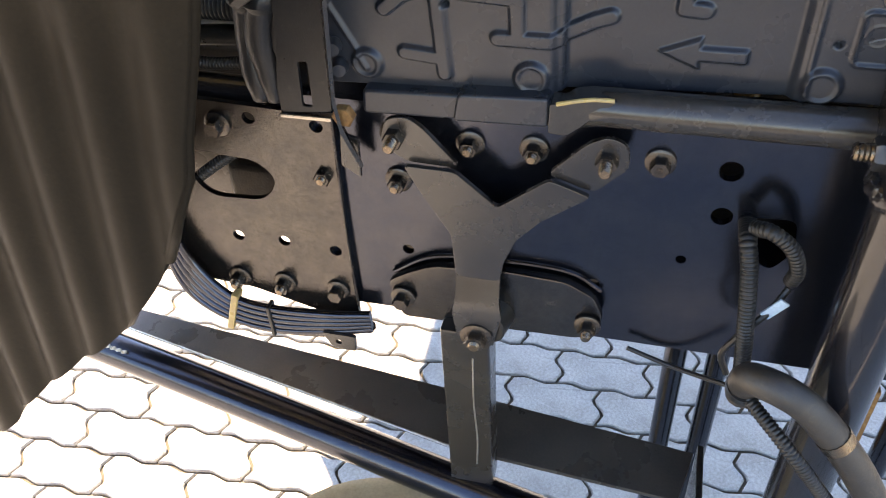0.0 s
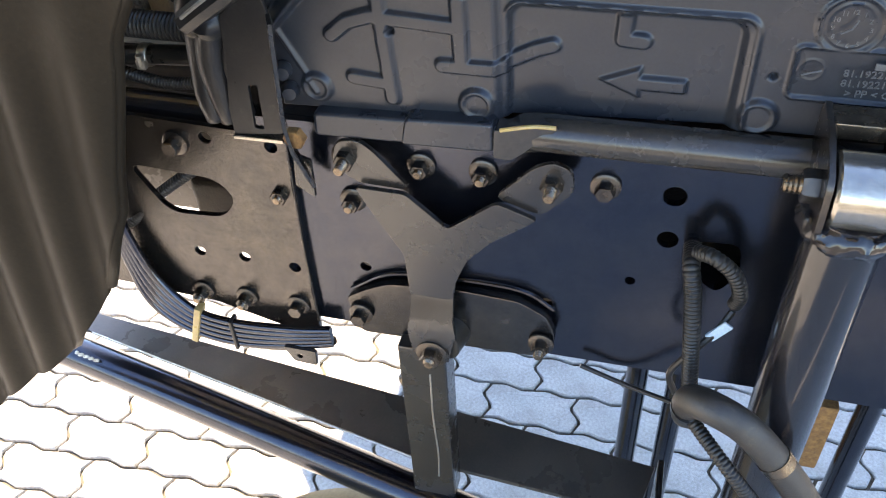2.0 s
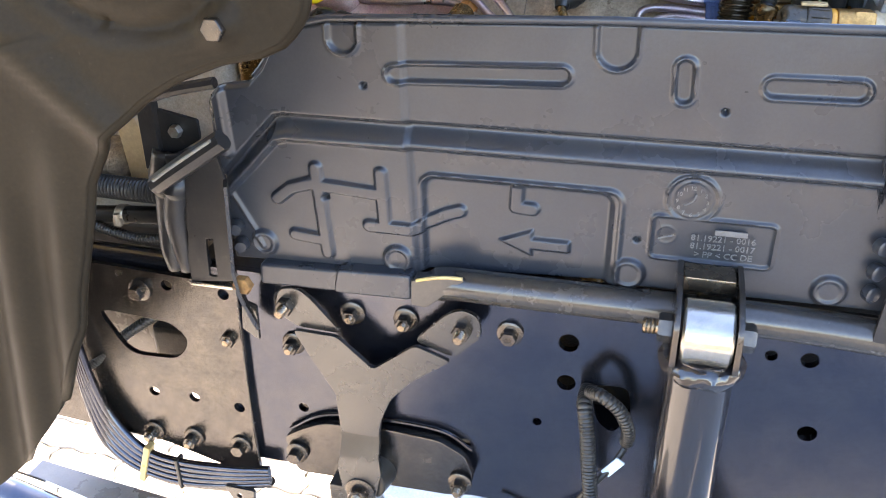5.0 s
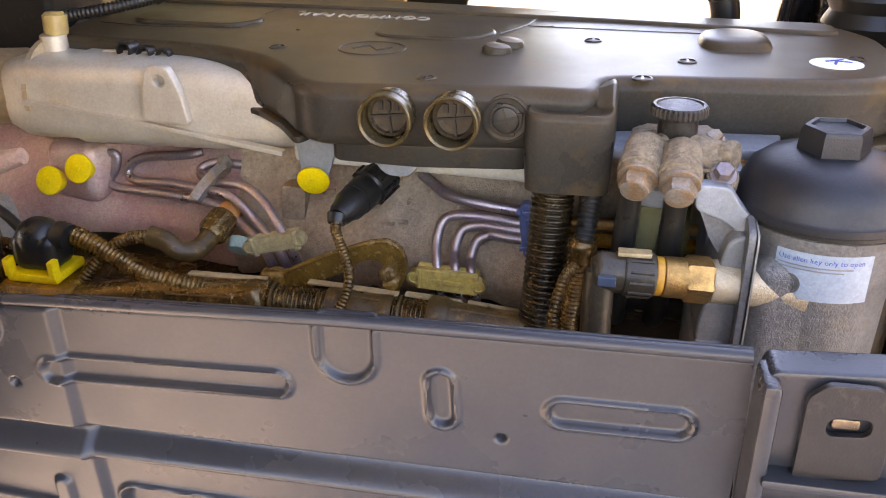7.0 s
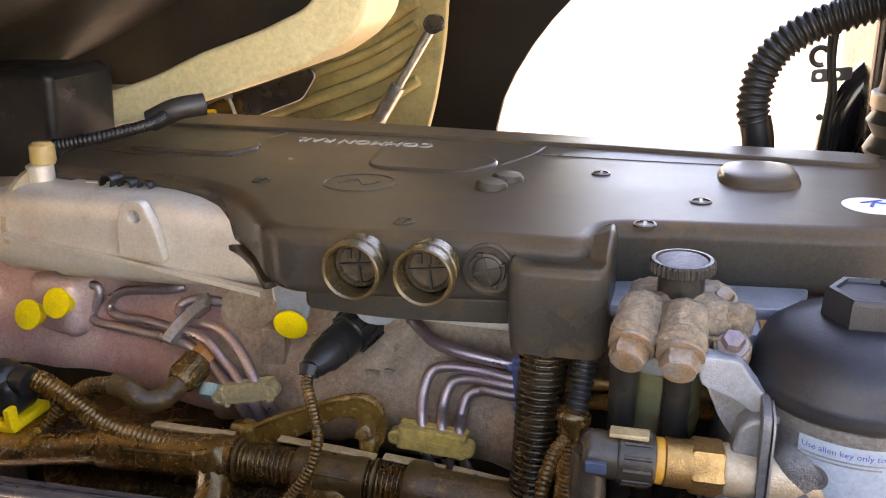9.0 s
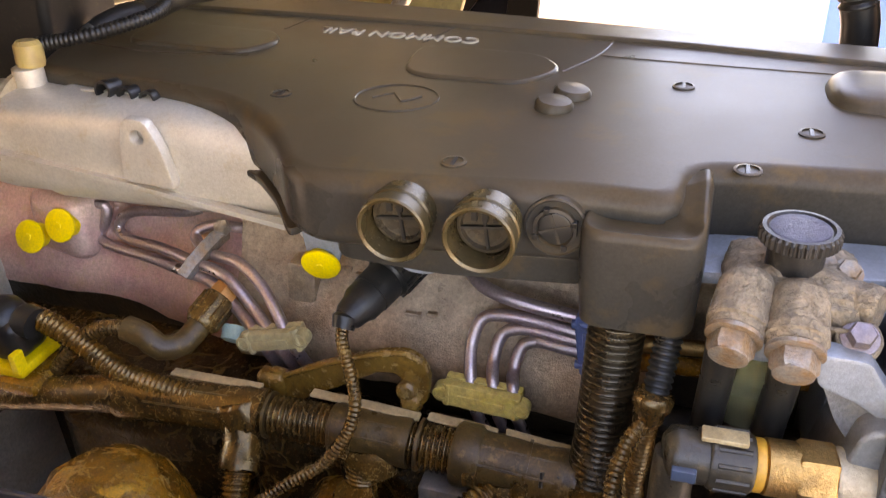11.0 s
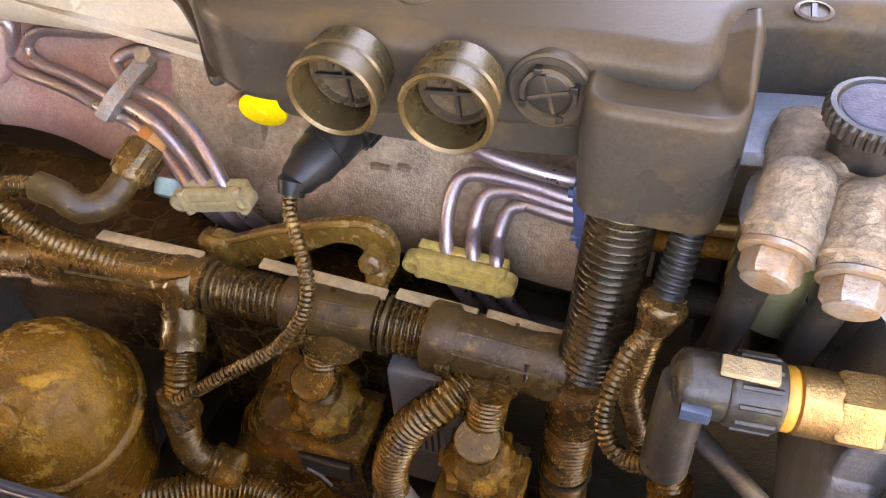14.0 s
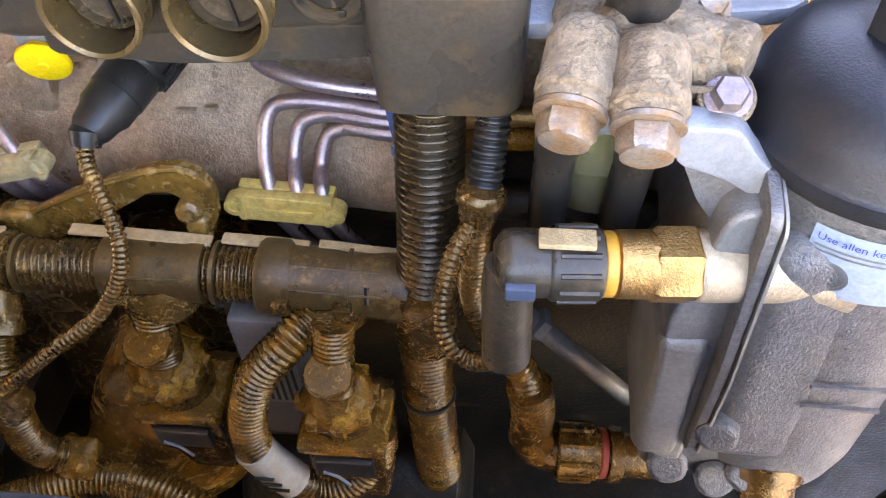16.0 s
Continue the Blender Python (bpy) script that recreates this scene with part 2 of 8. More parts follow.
M_BANJO = surf("zinc_head_with_rust", (0.23, 0.205, 0.175), (0.26, 0.145, 0.065), 75, 0.42, 0.5, 0.4, 600, (0.28, 0.215, 0.145), 0.3, 60, fleck=0.4)
M_KNOB = surf("dusty_knob", (0.012, 0.011, 0.010), (0.024, 0.021, 0.018), 90, 0.42, 0, 0.15, 700, (0.20, 0.16, 0.11), 0.14, 150, spec=0.35)
M_PURPLE = surf("worn_purple_disc", (0.036, 0.033, 0.055), (0.058, 0.050, 0.074), 90, 0.5, 0, 0.3, 700, (0.13, 0.10, 0.09), 0.2, 120, spec=0.25, fleck=0.4)
M_LEVER = surf("oily_yellow_zinc", (0.27, 0.140, 0.026), (0.13, 0.064, 0.012), 50, 0.20, 0.25, 0.6, 420, (0.46, 0.28, 0.10), 0.28, 110, fleck=0.5, coat=0.35)
M_RED = surf("red_seal", (0.45, 0.06, 0.03), (0.35, 0.06, 0.03), 60, 0.4, 0, 0, 700)
M_TRAY = surf("dusty_brown_tray", (0.12, 0.09, 0.06), (0.16, 0.12, 0.08), 15, 0.5, 0, 0.3, 500, DUST, 0.18, 20)
M_BLUEBODY = surf("light_blue_paint", (0.03, 0.12, 0.34), (0.025, 0.10, 0.30), 3, 0.45, 0, 0, 300)
M_BOWL = surf("clear_bowl_plastic", (0.36, 0.33, 0.16), (0.30, 0.27, 0.12), 30, 0.2, 0, 0, 300)
M_BOWL.node_tree.nodes["Principled BSDF"].inputs["Transmission Weight"].default_value = 0.6
M_CABDARK = surf("dark_cab_underseal", (0.016, 0.012, 0.007), (0.034, 0.024, 0.012), 9, 0.6, 0, 0.5, 120, (0.13, 0.085, 0.032), 0.16, 8)


def caked(name, wet, mid, dry, vein, patch=38.0, crack=75.0, dryness=0.5, bump=0.8, gloss=0.62, rough=0.27):
    """Oily dirt: wet dark film, ochre patches, pale crazed edges and loose grit."""
    m = bpy.data.materials.new(name)
    m.use_nodes = True
    n, l = m.node_tree.nodes, m.node_tree.links
    b = n["Principled BSDF"]
    co = n.new("ShaderNodeTexCoord")

    def noise_fac(sc, det, lo, hi, ro=0.6, warp=0.0):
        t = n.new("ShaderNodeTexNoise")
        t.inputs["Scale"].default_value, t.inputs["Detail"].default_value, t.inputs["Roughness"].default_value, t.inputs["Distortion"].default_value = sc, det, ro, warp
        l.new(co.outputs["Object"], t.inputs["Vector"])
        r = n.new("ShaderNodeMapRange")
        r.inputs["From Min"].default_value, r.inputs["From Max"].default_value = lo, hi
        l.new(t.outputs["Fac"], r.inputs["Value"])
        return r.outputs["Result"], t.outputs["Color"]

    def mix(fac, a, c):
        x = n.new("ShaderNodeMix")
        x.data_type = "RGBA"
        l.new(fac, x.inputs["Factor"])
        for sock, v in ((x.inputs[6], a), (x.inputs[7], c)):
            if isinstance(v, tuple):
                sock.default_value = (*v, 1)
            else:
                l.new(v, sock)
        return x.outputs[2]

    def calc(op, a, c):
        x = n.new("ShaderNodeMath")
        x.operation = op
        for sock, v in ((x.inputs[0], a), (x.inputs[1], c)):
            if isinstance(v, float):
                sock.default_value = v
            else:
                l.new(v, sock)
        return x.outputs[0]

    large, bend = noise_fac(patch * 0.5, 4.0, 0.38, 0.62, 0.6, 1.0)
    dryfac, _ = noise_fac(patch, 9.0, 0.66 - 0.22 * dryness, 0.74 - 0.22 * dryness, 0.68, 0.4)
    grit, _ = noise_fac(620.0, 3.0, 0.35, 0.75)
    crumbs, _ = noise_fac(210.0, 6.0, 0.58, 0.70, 0.75)
    add = n.new("ShaderNodeMix")
    add.data_type = "VECTOR"
    add.inputs["Factor"].default_value = 0.035
    l.new(co.outputs["Object"], add.inputs[4])
    l.new(bend, add.inputs[5])
    v = n.new("ShaderNodeTexVoronoi")
    v.feature = "DISTANCE_TO_EDGE"
    v.inputs["Scale"].default_value = crack
    l.new(add.outputs[1], v.inputs["Vector"])
    edge = n.new("ShaderNodeMapRange")
    edge.inputs["From Min"].default_value, edge.inputs["From Max"].default_value, edge.inputs["To Min"].default_value, edge.inputs["To Max"].default_value = 0.0, 0.05, 1.0, 0.0
    l.new(v.outputs["Distance"], edge.inputs["Value"])
    rim, _ = noise_fac(patch * 0.8, 5.0, 0.50, 0.62)
    veins = calc("MULTIPLY", edge.outputs["Result"], rim)
    col = mix(large, wet, mid)
    col = mix(dryfac, col, dry)
    col = mix(calc("MULTIPLY", veins, 0.40), col, vein)
    col = mix(calc("MULTIPLY", crumbs, 0.5), col, dry)
    hv = n.new("ShaderNodeHueSaturation")
    sv = n.new("ShaderNodeMapRange")
    sv.inputs["To Min"].default_value, sv.inputs["To Max"].default_value = 0.6, 1.35
    l.new(grit, sv.inputs["Value"])
    l.new(sv.outputs["Result"], hv.inputs["Value"])
    l.new(col, hv.inputs["Color"])
    l.new(hv.outputs["Color"], b.inputs["Base Color"])
    solid = calc("MAXIMUM", calc("MAXIMUM", dryfac, veins), crumbs)
    rr = n.new("ShaderNodeMapRange")
    rr.inputs["To Min"].default_value, rr.inputs["To Max"].default_value = rough, rough + 0.38
    l.new(solid, rr.inputs["Value"])
    l.new(rr.outputs["Result"], b.inputs["Roughness"])
    bp = n.new("ShaderNodeBump")
    bp.inputs["Strength"].default_value, bp.inputs["Distance"].default_value = bump, 0.0014
    l.new(calc("ADD", solid, calc("MULTIPLY", grit, 0.45)), bp.inputs["Height"])
    l.new(bp.outputs["Normal"], b.inputs["Normal"])
    b.inputs["Specular IOR Level"].default_value = gloss
    b.inputs["Coat Weight"].default_value, b.inputs["Coat Roughness"].default_value = 0.12, 0.2
    # Golden gloss tint: glints of warm light put into the dirt's colour.
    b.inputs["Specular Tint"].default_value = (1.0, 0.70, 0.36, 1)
    return m


M_MUD = caked("mud_caked_metal", (0.105, 0.038, 0.003), (0.32, 0.130, 0.010), (0.56, 0.270, 0.030), (0.70, 0.40, 0.085), 34, 46, 0.50, 0.8, 0.8, 0.22)
M_AMBER = caked("oily_amber_casting", (0.13, 0.050, 0.004), (0.31, 0.130, 0.011), (0.45, 0.220, 0.028), (0.54, 0.30, 0.07), 20, 30, 0.40, 0.45, 0.7, 0.25)
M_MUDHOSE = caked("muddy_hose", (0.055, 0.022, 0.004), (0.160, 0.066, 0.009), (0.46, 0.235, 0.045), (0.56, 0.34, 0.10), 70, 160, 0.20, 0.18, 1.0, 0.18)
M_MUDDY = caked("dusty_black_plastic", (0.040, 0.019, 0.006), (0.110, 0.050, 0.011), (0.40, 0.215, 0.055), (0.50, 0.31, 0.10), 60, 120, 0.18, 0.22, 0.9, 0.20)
# Oily amber casting darkened: shade deep in the bay put into its colour.
M_OILY_SHADE = caked("shaded_oily_casting", (0.016, 0.008, 0.002), (0.060, 0.027, 0.005), (0.22, 0.110, 0.020), (0.30, 0.17, 0.04), 26, 40, 0.22, 0.5)
M_VIOLET = surf("violet_zinc", (0.20, 0.165, 0.185), (0.22, 0.17, 0.15), 60, 0.35, 0.6, 0.3, 700, (0.34, 0.24, 0.12), 0.25, 90, fleck=0.35)
M_TRUNK = surf("brown_dusty_trunk_plastic", (0.050, 0.027, 0.009), (0.090, 0.050, 0.015), 45, 0.33, 0, 0.25, 620, (0.38, 0.215, 0.065), 0.24, 95, spec=0.35, up=0.10, fleck=0.5, dust_rough=0.6)


# ---- mesh helpers ----
def thing(name, at, label, category, group="", kind=""):
    ob = new(name)
    ob.location = at
    ob.empty_display_size = 0.02
    return tagged(ob, label, category, group, kind)


def root_place(ob):
    p = Vector((0, 0, 0))
    while ob:
        p += ob.location
        ob = ob.parent
    return p


ribbed = set()


def lumpy(bm, amp=0.0012, scale=70.0, cuts=2):
    """Roughens a mesh as caked dirt does."""
    if cuts:
        bmesh.ops.subdivide_edges(bm, edges=list(bm.edges), cuts=cuts, use_grid_fill=True)
    bm.normal_update()
    for v, d in [(v, v.normal * amp * (noise.noise(v.co * scale) + 0.6 * noise.noise(v.co * scale * 2.7))) for v in bm.verts]:
        v.co += d
    return bm


def part(name, bm, material, parent=None, label="", smooth=40):
    if id(bm) in ribbed:
        ribbed.discard(id(bm))
        smooth = 85
    if parent is not None:
        bmesh.ops.translate(bm, verts=bm.verts, vec=-root_place(parent))
    bmesh.ops.recalc_face_normals(bm, faces=bm.faces)
    me = bpy.data.meshes.new(name)
    bm.to_mesh(me)
    bm.free()
    me.materials.append(material)
    if smooth:
        me.shade_smooth()
        me.set_sharp_from_angle(angle=radians(smooth))
    ob = new(name, me)
    ob.parent = parent
    if smooth and len(me.polygons) < 20000:
        wn = ob.modifiers.new("normals", "WEIGHTED_NORMAL")
        wn.keep_sharp, wn.weight = True, 100
    if label:
        ob["label"] = label
    return ob


def line(pts, v):
    for (a, fa), (c, fc) in zip(pts, pts[1:]):
        if v <= c:
            return fa + (fc - fa) * max(0.0, (v - a) / (c - a))
    return pts[-1][1]


def soft(d, w):
    t = min(1.0, max(0.0, 0.5 - d / w))
    return t * t * (3 - 2 * t)


def box(lo, hi, bevel=0.003, bm=None, turn=None, seg=2):
    b = bmesh.new()
    bmesh.ops.create_cube(b, size=1)
    lo, hi = Vector(lo), Vector(hi)
    for v in b.verts:
        v.co = Vector([lo[i] + (v.co[i] + 0.5) * (hi[i] - lo[i]) for i in range(3)])
    if bevel:
        bmesh.ops.bevel(b, geom=list(b.edges), offset=bevel, segments=seg, profile=0.5, affect="EDGES")
    if turn:
        c = (lo + hi) / 2
        bmesh.ops.transform(b, matrix=Matrix.Translation(c) @ turn.to_3x3().to_4x4() @ Matrix.Translation(-c), verts=b.verts)
    return join(bm, b)


def join(bm, b):
    if bm is None:
        return b
    me = bpy.data.meshes.new("tmp")
    b.to_mesh(me)
    b.free()
    bm.from_mesh(me)
    bpy.data.meshes.remove(me)
    return bm


def plate(pts, depth, at, axis="y", bevel=0.002, bm=None, holes=(), seg=2):
    """A flat plate from an outline in x, z (axis y), x, y (axis z) or y, z (axis x), between at and at + depth."""
    b = bmesh.new()

    def place(u, v, w):
        return {"y": (u, w, v), "z": (u, v, w), "x": (w, u, v)}[axis]

    loops = []
    for ring in (pts, *holes):
        vs = [b.verts.new(place(u, v, at)) for u, v in ring]
        loops += [b.edges.new((vs[i], vs[(i + 1) % len(vs)])) for i in range(len(vs))]
    fill = bmesh.ops.triangle_fill(b, use_beauty=True, use_dissolve=True, edges=loops)
    faces = [f for f in b.faces]
    out = bmesh.ops.extrude_face_region(b, geom=faces)
    move = Vector(place(0, 0, depth))
    bmesh.ops.translate(b, verts=[g for g in out["geom"] if isinstance(g, bmesh.types.BMVert)], vec=move)
    bmesh.ops.recalc_face_normals(b, faces=b.faces)
    if bevel:
        es = [e for e in b.edges if len(e.link_faces) == 2 and e.calc_face_angle(0) > 0.6 and abs((e.verts[0].co - e.verts[1].co).normalized().dot(move.normalized())) < 0.5]
        bmesh.ops.bevel(b, geom=es, offset=bevel, segments=seg, profile=0.5, affect="EDGES", clamp_overlap=True)
    return join(bm, b)


def ring_pts(cx, cz, r, n=16, ry=None):
    return [(cx + r * math.cos(2 * math.pi * i / n), cz + (ry or r) * math.sin(2 * math.pi * i / n)) for i in range(n)]


def rounded(pts, r, n=4):
    """Outline with each corner rounded."""
    out = []
    k = len(pts)
    for i in range(k):
        p, a, c = Vector(pts[i]), Vector(pts[i - 1]), Vector(pts[(i + 1) % k])
        ra = min(r, (a - p).length * 0.45, (c - p).length * 0.45)
        s, e = p + (a - p).normalized() * ra, p + (c - p).normalized() * ra
        for j in range(n + 1):
            t = j / n
            q = s * (1 - t) ** 2 + p * 2 * t * (1 - t) + e * t * t
            out.append((q.x, q.y))
    return out


def smooth_path(pts, step=0.01):
    pts = [Vector(p) for p in pts]
    if len(pts) < 3:
        n = max(2, int((pts[1] - pts[0]).length / step))
        return [pts[0].lerp(pts[1], i / n) for i in range(n + 1)]
    ext = [pts[0] * 2 - pts[1]] + pts + [pts[-1] * 2 - pts[-2]]
    out = []
    for i in range(1, len(ext) - 2):
        a, b, c, d = ext[i - 1:i + 3]
        n = max(2, int((c - b).length / step))
        for j in range(n):
            t = j / n
            out.append(0.5 * ((2 * b) + (c - a) * t + (2 * a - 5 * b + 4 * c - d) * t * t + (3 * b - a - 3 * c + d) * t ** 3))
    out.append(pts[-1])
    return out


def sweep(path, radii, seg=12, bm=None, caps=True, flat=1.0):
    """A tube along path; radii: one or a list of radii."""
    path = [Vector(p) for p in path]
    b = bmesh.new()
    n = len(path)
    if not isinstance(radii, (list, tuple)):
        radii = [radii] * n
    side = None
    rings = []
    for i, p in enumerate(path):
        tan = (path[min(i + 1, n - 1)] - path[max(i - 1, 0)]).normalized()
        if side is None:
            side = tan.orthogonal().normalized()
        side = (side - tan * side.dot(tan)).normalized()
        up = tan.cross(side)
        rings.append([b.verts.new(p + (side * math.cos(2 * math.pi * k / seg) + up * math.sin(2 * math.pi * k / seg) * flat) * radii[i]) for k in range(seg)])
    for i in range(n - 1):
        for k in range(seg):
            b.faces.new((rings[i][k], rings[i][(k + 1) % seg], rings[i + 1][(k + 1) % seg], rings[i + 1][k]))
    if caps:
        b.faces.new(rings[0][::-1])
        b.faces.new(rings[-1])
    return join(bm, b)


def tube(pts, r, seg=12, bm=None, step=0.008):
    return sweep(smooth_path(pts, step), r, seg, bm)


def conduit(pts, r, pitch=0.006, depth=0.17, seg=14, bm=None):
    """A corrugated hose with square-ish ribs."""
    p = smooth_path(pts, 0.004)
    cum = [0]
    for i in range(1, len(p)):
        cum.append(cum[-1] + (p[i] - p[i - 1]).length)
    total, path, radii = cum[-1], [], []
    n = max(2, int(total / pitch))
    j = 0
    for i in range(n):
        for f, rr in ((0.0, 1 - depth), (0.18, 1 - depth * 0.25), (0.40, 1.0), (0.62, 1 - depth * 0.25), (0.80, 1 - depth)):
            s = (i + f) / n * total
            while j < len(cum) - 2 and cum[j + 1] < s:
                j += 1
            t = (s - cum[j]) / max(1e-9, cum[j + 1] - cum[j])
            path.append(p[j].lerp(p[j + 1], t))
            radii.append(r * rr)
    out = sweep(path, radii, seg, bm)
    ribbed.add(id(out))
    return out


def lathe(profile, origin, axis=(0, 0, 1), seg=24, bm=None, poly=0):
    """Turn a profile of (radius, distance along the axis) round the axis."""
    b = bmesh.new()
    q = Vector(axis).normalized().to_track_quat("Z", "Y").to_matrix().to_4x4()
    m = Matrix.Translation(origin) @ q
    rings = []
    for r, h in profile:
        rings.append([b.verts.new(m @ Vector((max(r, 1e-5) * math.cos(2 * math.pi * k / seg), max(r, 1e-5) * math.sin(2 * math.pi * k / seg), h))) for k in range(seg)])
    for i in range(len(rings) - 1):
        for k in range(seg):
            b.faces.new((rings[i][k], rings[i][(k + 1) % seg], rings[i + 1][(k + 1) % seg], rings[i + 1][k]))
    b.faces.new(rings[0][::-1])
    b.faces.new(rings[-1])
    return join(bm, b)


def hexhead(origin, axis, across, height, bm=None):
    r = across / 2 / math.cos(math.pi / 6)
    return lathe([(r * 0.97, 0), (r, 0.0008), (r, height * 0.8), (r * 0.86, height)], origin, axis, 6, bm)


def frame_bolt(at, axis=(0, -1, 0), size=0.0128, stud=0.012, group="frame bolts", label="black painted flange bolt on the truck frame"):
    """A flange nut with a threaded end."""
    t = thing("flange_bolt", at, label, "bolt", group)
    a, ax = Vector(at), Vector(axis).normalized()
    part("washer", lathe([(size * 1.25, 0), (size * 1.25, 0.003), (size * 0.8, 0.006)], a, ax, 20), M_BOLT, t)
    part("nut", hexhead(a + ax * 0.004, ax, size * 1.45, 0.013), M_BOLT, t)
    if stud:
        prof = []
        n = int(stud / 0.002)
        for i in range(int(n * 0.75)):
            prof += [(size * 0.46, i * 0.002), (size * 0.40, i * 0.002 + 0.001)]
        part("thread", lathe(prof + [(size * 0.34, int(n * 0.75) * 0.002), (0, int(n * 0.75) * 0.002)], a + ax * 0.015, ax, 14), M_STUD, t)
    return t


def screw(at, axis, size, mat_, name="bolt", label="zinc-plated hexagon bolt", group=""):
    t = thing(name, at, label, "bolt", group)
    part("flange", lathe([(size * 1.0, 0), (size * 1.0, size * 0.15), (size * 0.75, size * 0.25)], at, axis, 20), mat_, t)
    part("head", hexhead(Vector(at) + Vector(axis).normalized() * size * 0.15, axis, size * 1.3, size * 0.8), mat_, t)
    return t

# ---- ground ----
b = bmesh.new()
bmesh.ops.create_grid(b, x_segments=2, y_segments=2, size=80)
bmesh.ops.translate(b, verts=b.verts, vec=(0, 0, -0.010))
ground = tagged(part("ground", b, M_JOINT, None, smooth=0), "paved yard of pale wavy concrete pavers", "ground", kind="structure")

# ---- frame rail ----
rail = thing("frame_rail", (0.3, 0.93, 0.9), "glossy black painted steel truck chassis rail with holes", "chassis rail")
HOLES = [(0.378, 1.170, 0.0125), (0.378, 1.112, 0.0115), (0.252, 0.990, 0.0075), (0.345, 1.045, 0.006), (0.025, 1.005, 0.0075), (0.640, 1.19, 0.010), (0.655, 1.09, 0.011), (0.60, 1.19, 0.007)]
part("web", plate([(-0.115, 0.899), (1.5, 0.903), (1.5, 1.212), (-0.115, 1.212)], 0.010, 0.920, "y", 0, holes=[ring_pts(x, z, r, 16) for x, z, r in HOLES] + [rounded([(0.405, 1.115), (0.452, 1.118), (0.458, 1.075), (0.438, 1.045), (0.418, 1.06)], 0.012)]), M_RAIL, rail, smooth=30)
part("top_flange", box((-0.115, 0.9305, 1.203), (1.5, 1.0, 1.2115), 0.002), M_RAIL, rail)
part("bottom_flange", box((-0.115, 0.9305, 0.899), (1.5, 1.0, 0.908), 0.002), M_RAIL, rail)

front = thing("front_plate", (-0.3, 0.915, 0.9), "glossy black front frame plate with an oblong hole", "frame plate")
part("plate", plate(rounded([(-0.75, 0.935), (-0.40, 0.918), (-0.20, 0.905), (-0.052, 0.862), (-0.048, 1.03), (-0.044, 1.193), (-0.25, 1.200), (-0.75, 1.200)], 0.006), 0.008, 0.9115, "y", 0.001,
     holes=[rounded([(-0.268, 1.128), (-0.15, 1.121), (-0.128, 1.095), (-0.15, 1.062), (-0.228, 1.058)], 0.022)] + [ring_pts(x, z, 0.008, 14) for x, z in ((-0.148, 1.180), (-0.066, 1.178), (-0.202, 0.997), (-0.138, 0.998), (-0.069, 0.993))]), M_PLATE_LIT, front, smooth=30)
part("tab", plate(rounded([(-0.098, 0.866), (-0.050, 0.866), (-0.052, 0.838), (-0.085, 0.840)], 0.004), 0.006, 0.884, "y", 0.001, holes=[ring_pts(-0.075, 0.852, 0.004, 10)]), M_BRACKET, front)
part("weld_seam", tube([(-0.046, 0.912, 1.19), (-0.050, 0.911, 1.04), (-0.050, 0.911, 0.90)], 0.002, 8), M_BOLT, front)

# Added dark backing so no bright ground shows through the oblong hole.
fcm = thing("hole_backing", (-0.22, 1.05, 0.95), "dark steel backing added behind the oblong hole", "crossmember")
part("web", box((-0.42, 1.03, 0.96), (-0.10, 1.045, 1.195), 0.004), M_BEAM, fcm)
part("flange", box((-0.42, 1.045, 1.185), (-0.10, 1.10, 1.195), 0.002), M_BEAM, fcm)
back = thing("rear_frame_rail", (0.3, 1.88, 0.9), "black truck chassis rail on the other side", "chassis rail")
part("web", box((-0.9, 1.86, 0.95), (2.5, 1.87, 1.23), 0.002), M_RAIL, back)
part("top_flange", box((-0.9, 1.80, 1.22), (2.5, 1.86, 1.23), 0.002), M_RAIL, back)
for x0, x1, z0 in ((0.34, 0.74, 0.985), (1.1, 1.2, 0.99), (-0.85, -0.75, 0.96)):
    cm = thing("crossmember", ((x0 + x1) / 2, 1.4, z0), "black steel crossmember between the frame rails", "crossmember", "crossmembers")
    part("beam", box((x0, 0.93, z0), (x1, 1.87, z0 + 0.03), 0.003), M_RAIL, cm)

for x, z, st in ((0.109, 1.173, 0.010), (0.178, 1.174, 0.012), (0.308, 1.174, 0.004), (0.023, 1.113, 0.012), (-0.067, 1.110, 0.008), (0.746, 1.184, 0.012)):
    frame_bolt((x, 0.919, z), stud=st)
for x, z, st in ((-0.215, 0.924, 0.012), (-0.150, 0.925, 0.012), (-0.075, 0.925, 0.0), (-0.188, 1.169, 0.0), (-0.291, 1.160, 0.008)):
    frame_bolt((x, 0.911, z), stud=st)
for x, z in ((0.033, 1.190), (0.256, 1.188)):
    frame_bolt((x, 0.897, z), size=0.0142, stud=0.022, label="black flange nut with a long protruding stud")
frame_bolt((0.121, 0.868, 0.925), size=0.0165, stud=0.010, label="large black flange nut on the bracket foot")
frame_bolt((0.251, 0.897, 0.943), size=0.0128, stud=0.014)
frame_bolt((0.020, 0.897, 0.945), size=0.0128, stud=0.0)

# ---- Y bracket ----
yb = thing("y_bracket", (0.12, 0.9, 0.95), "dark flat Y-shaped steel bracket bolted to the frame", "bracket")
part("fork", plate(rounded([(0.043, 1.161), (0.062, 1.124), (0.092, 1.072), (0.095, 1.010), (0.147, 1.010), (0.152, 1.040), (0.166, 1.075), (0.192, 1.106), (0.244, 1.147), (0.200, 1.163), (0.145, 1.119), (0.100, 1.160)], 0.006, 3), 0.007, 0.880, "y", 0.0012), M_BRACKET, yb)
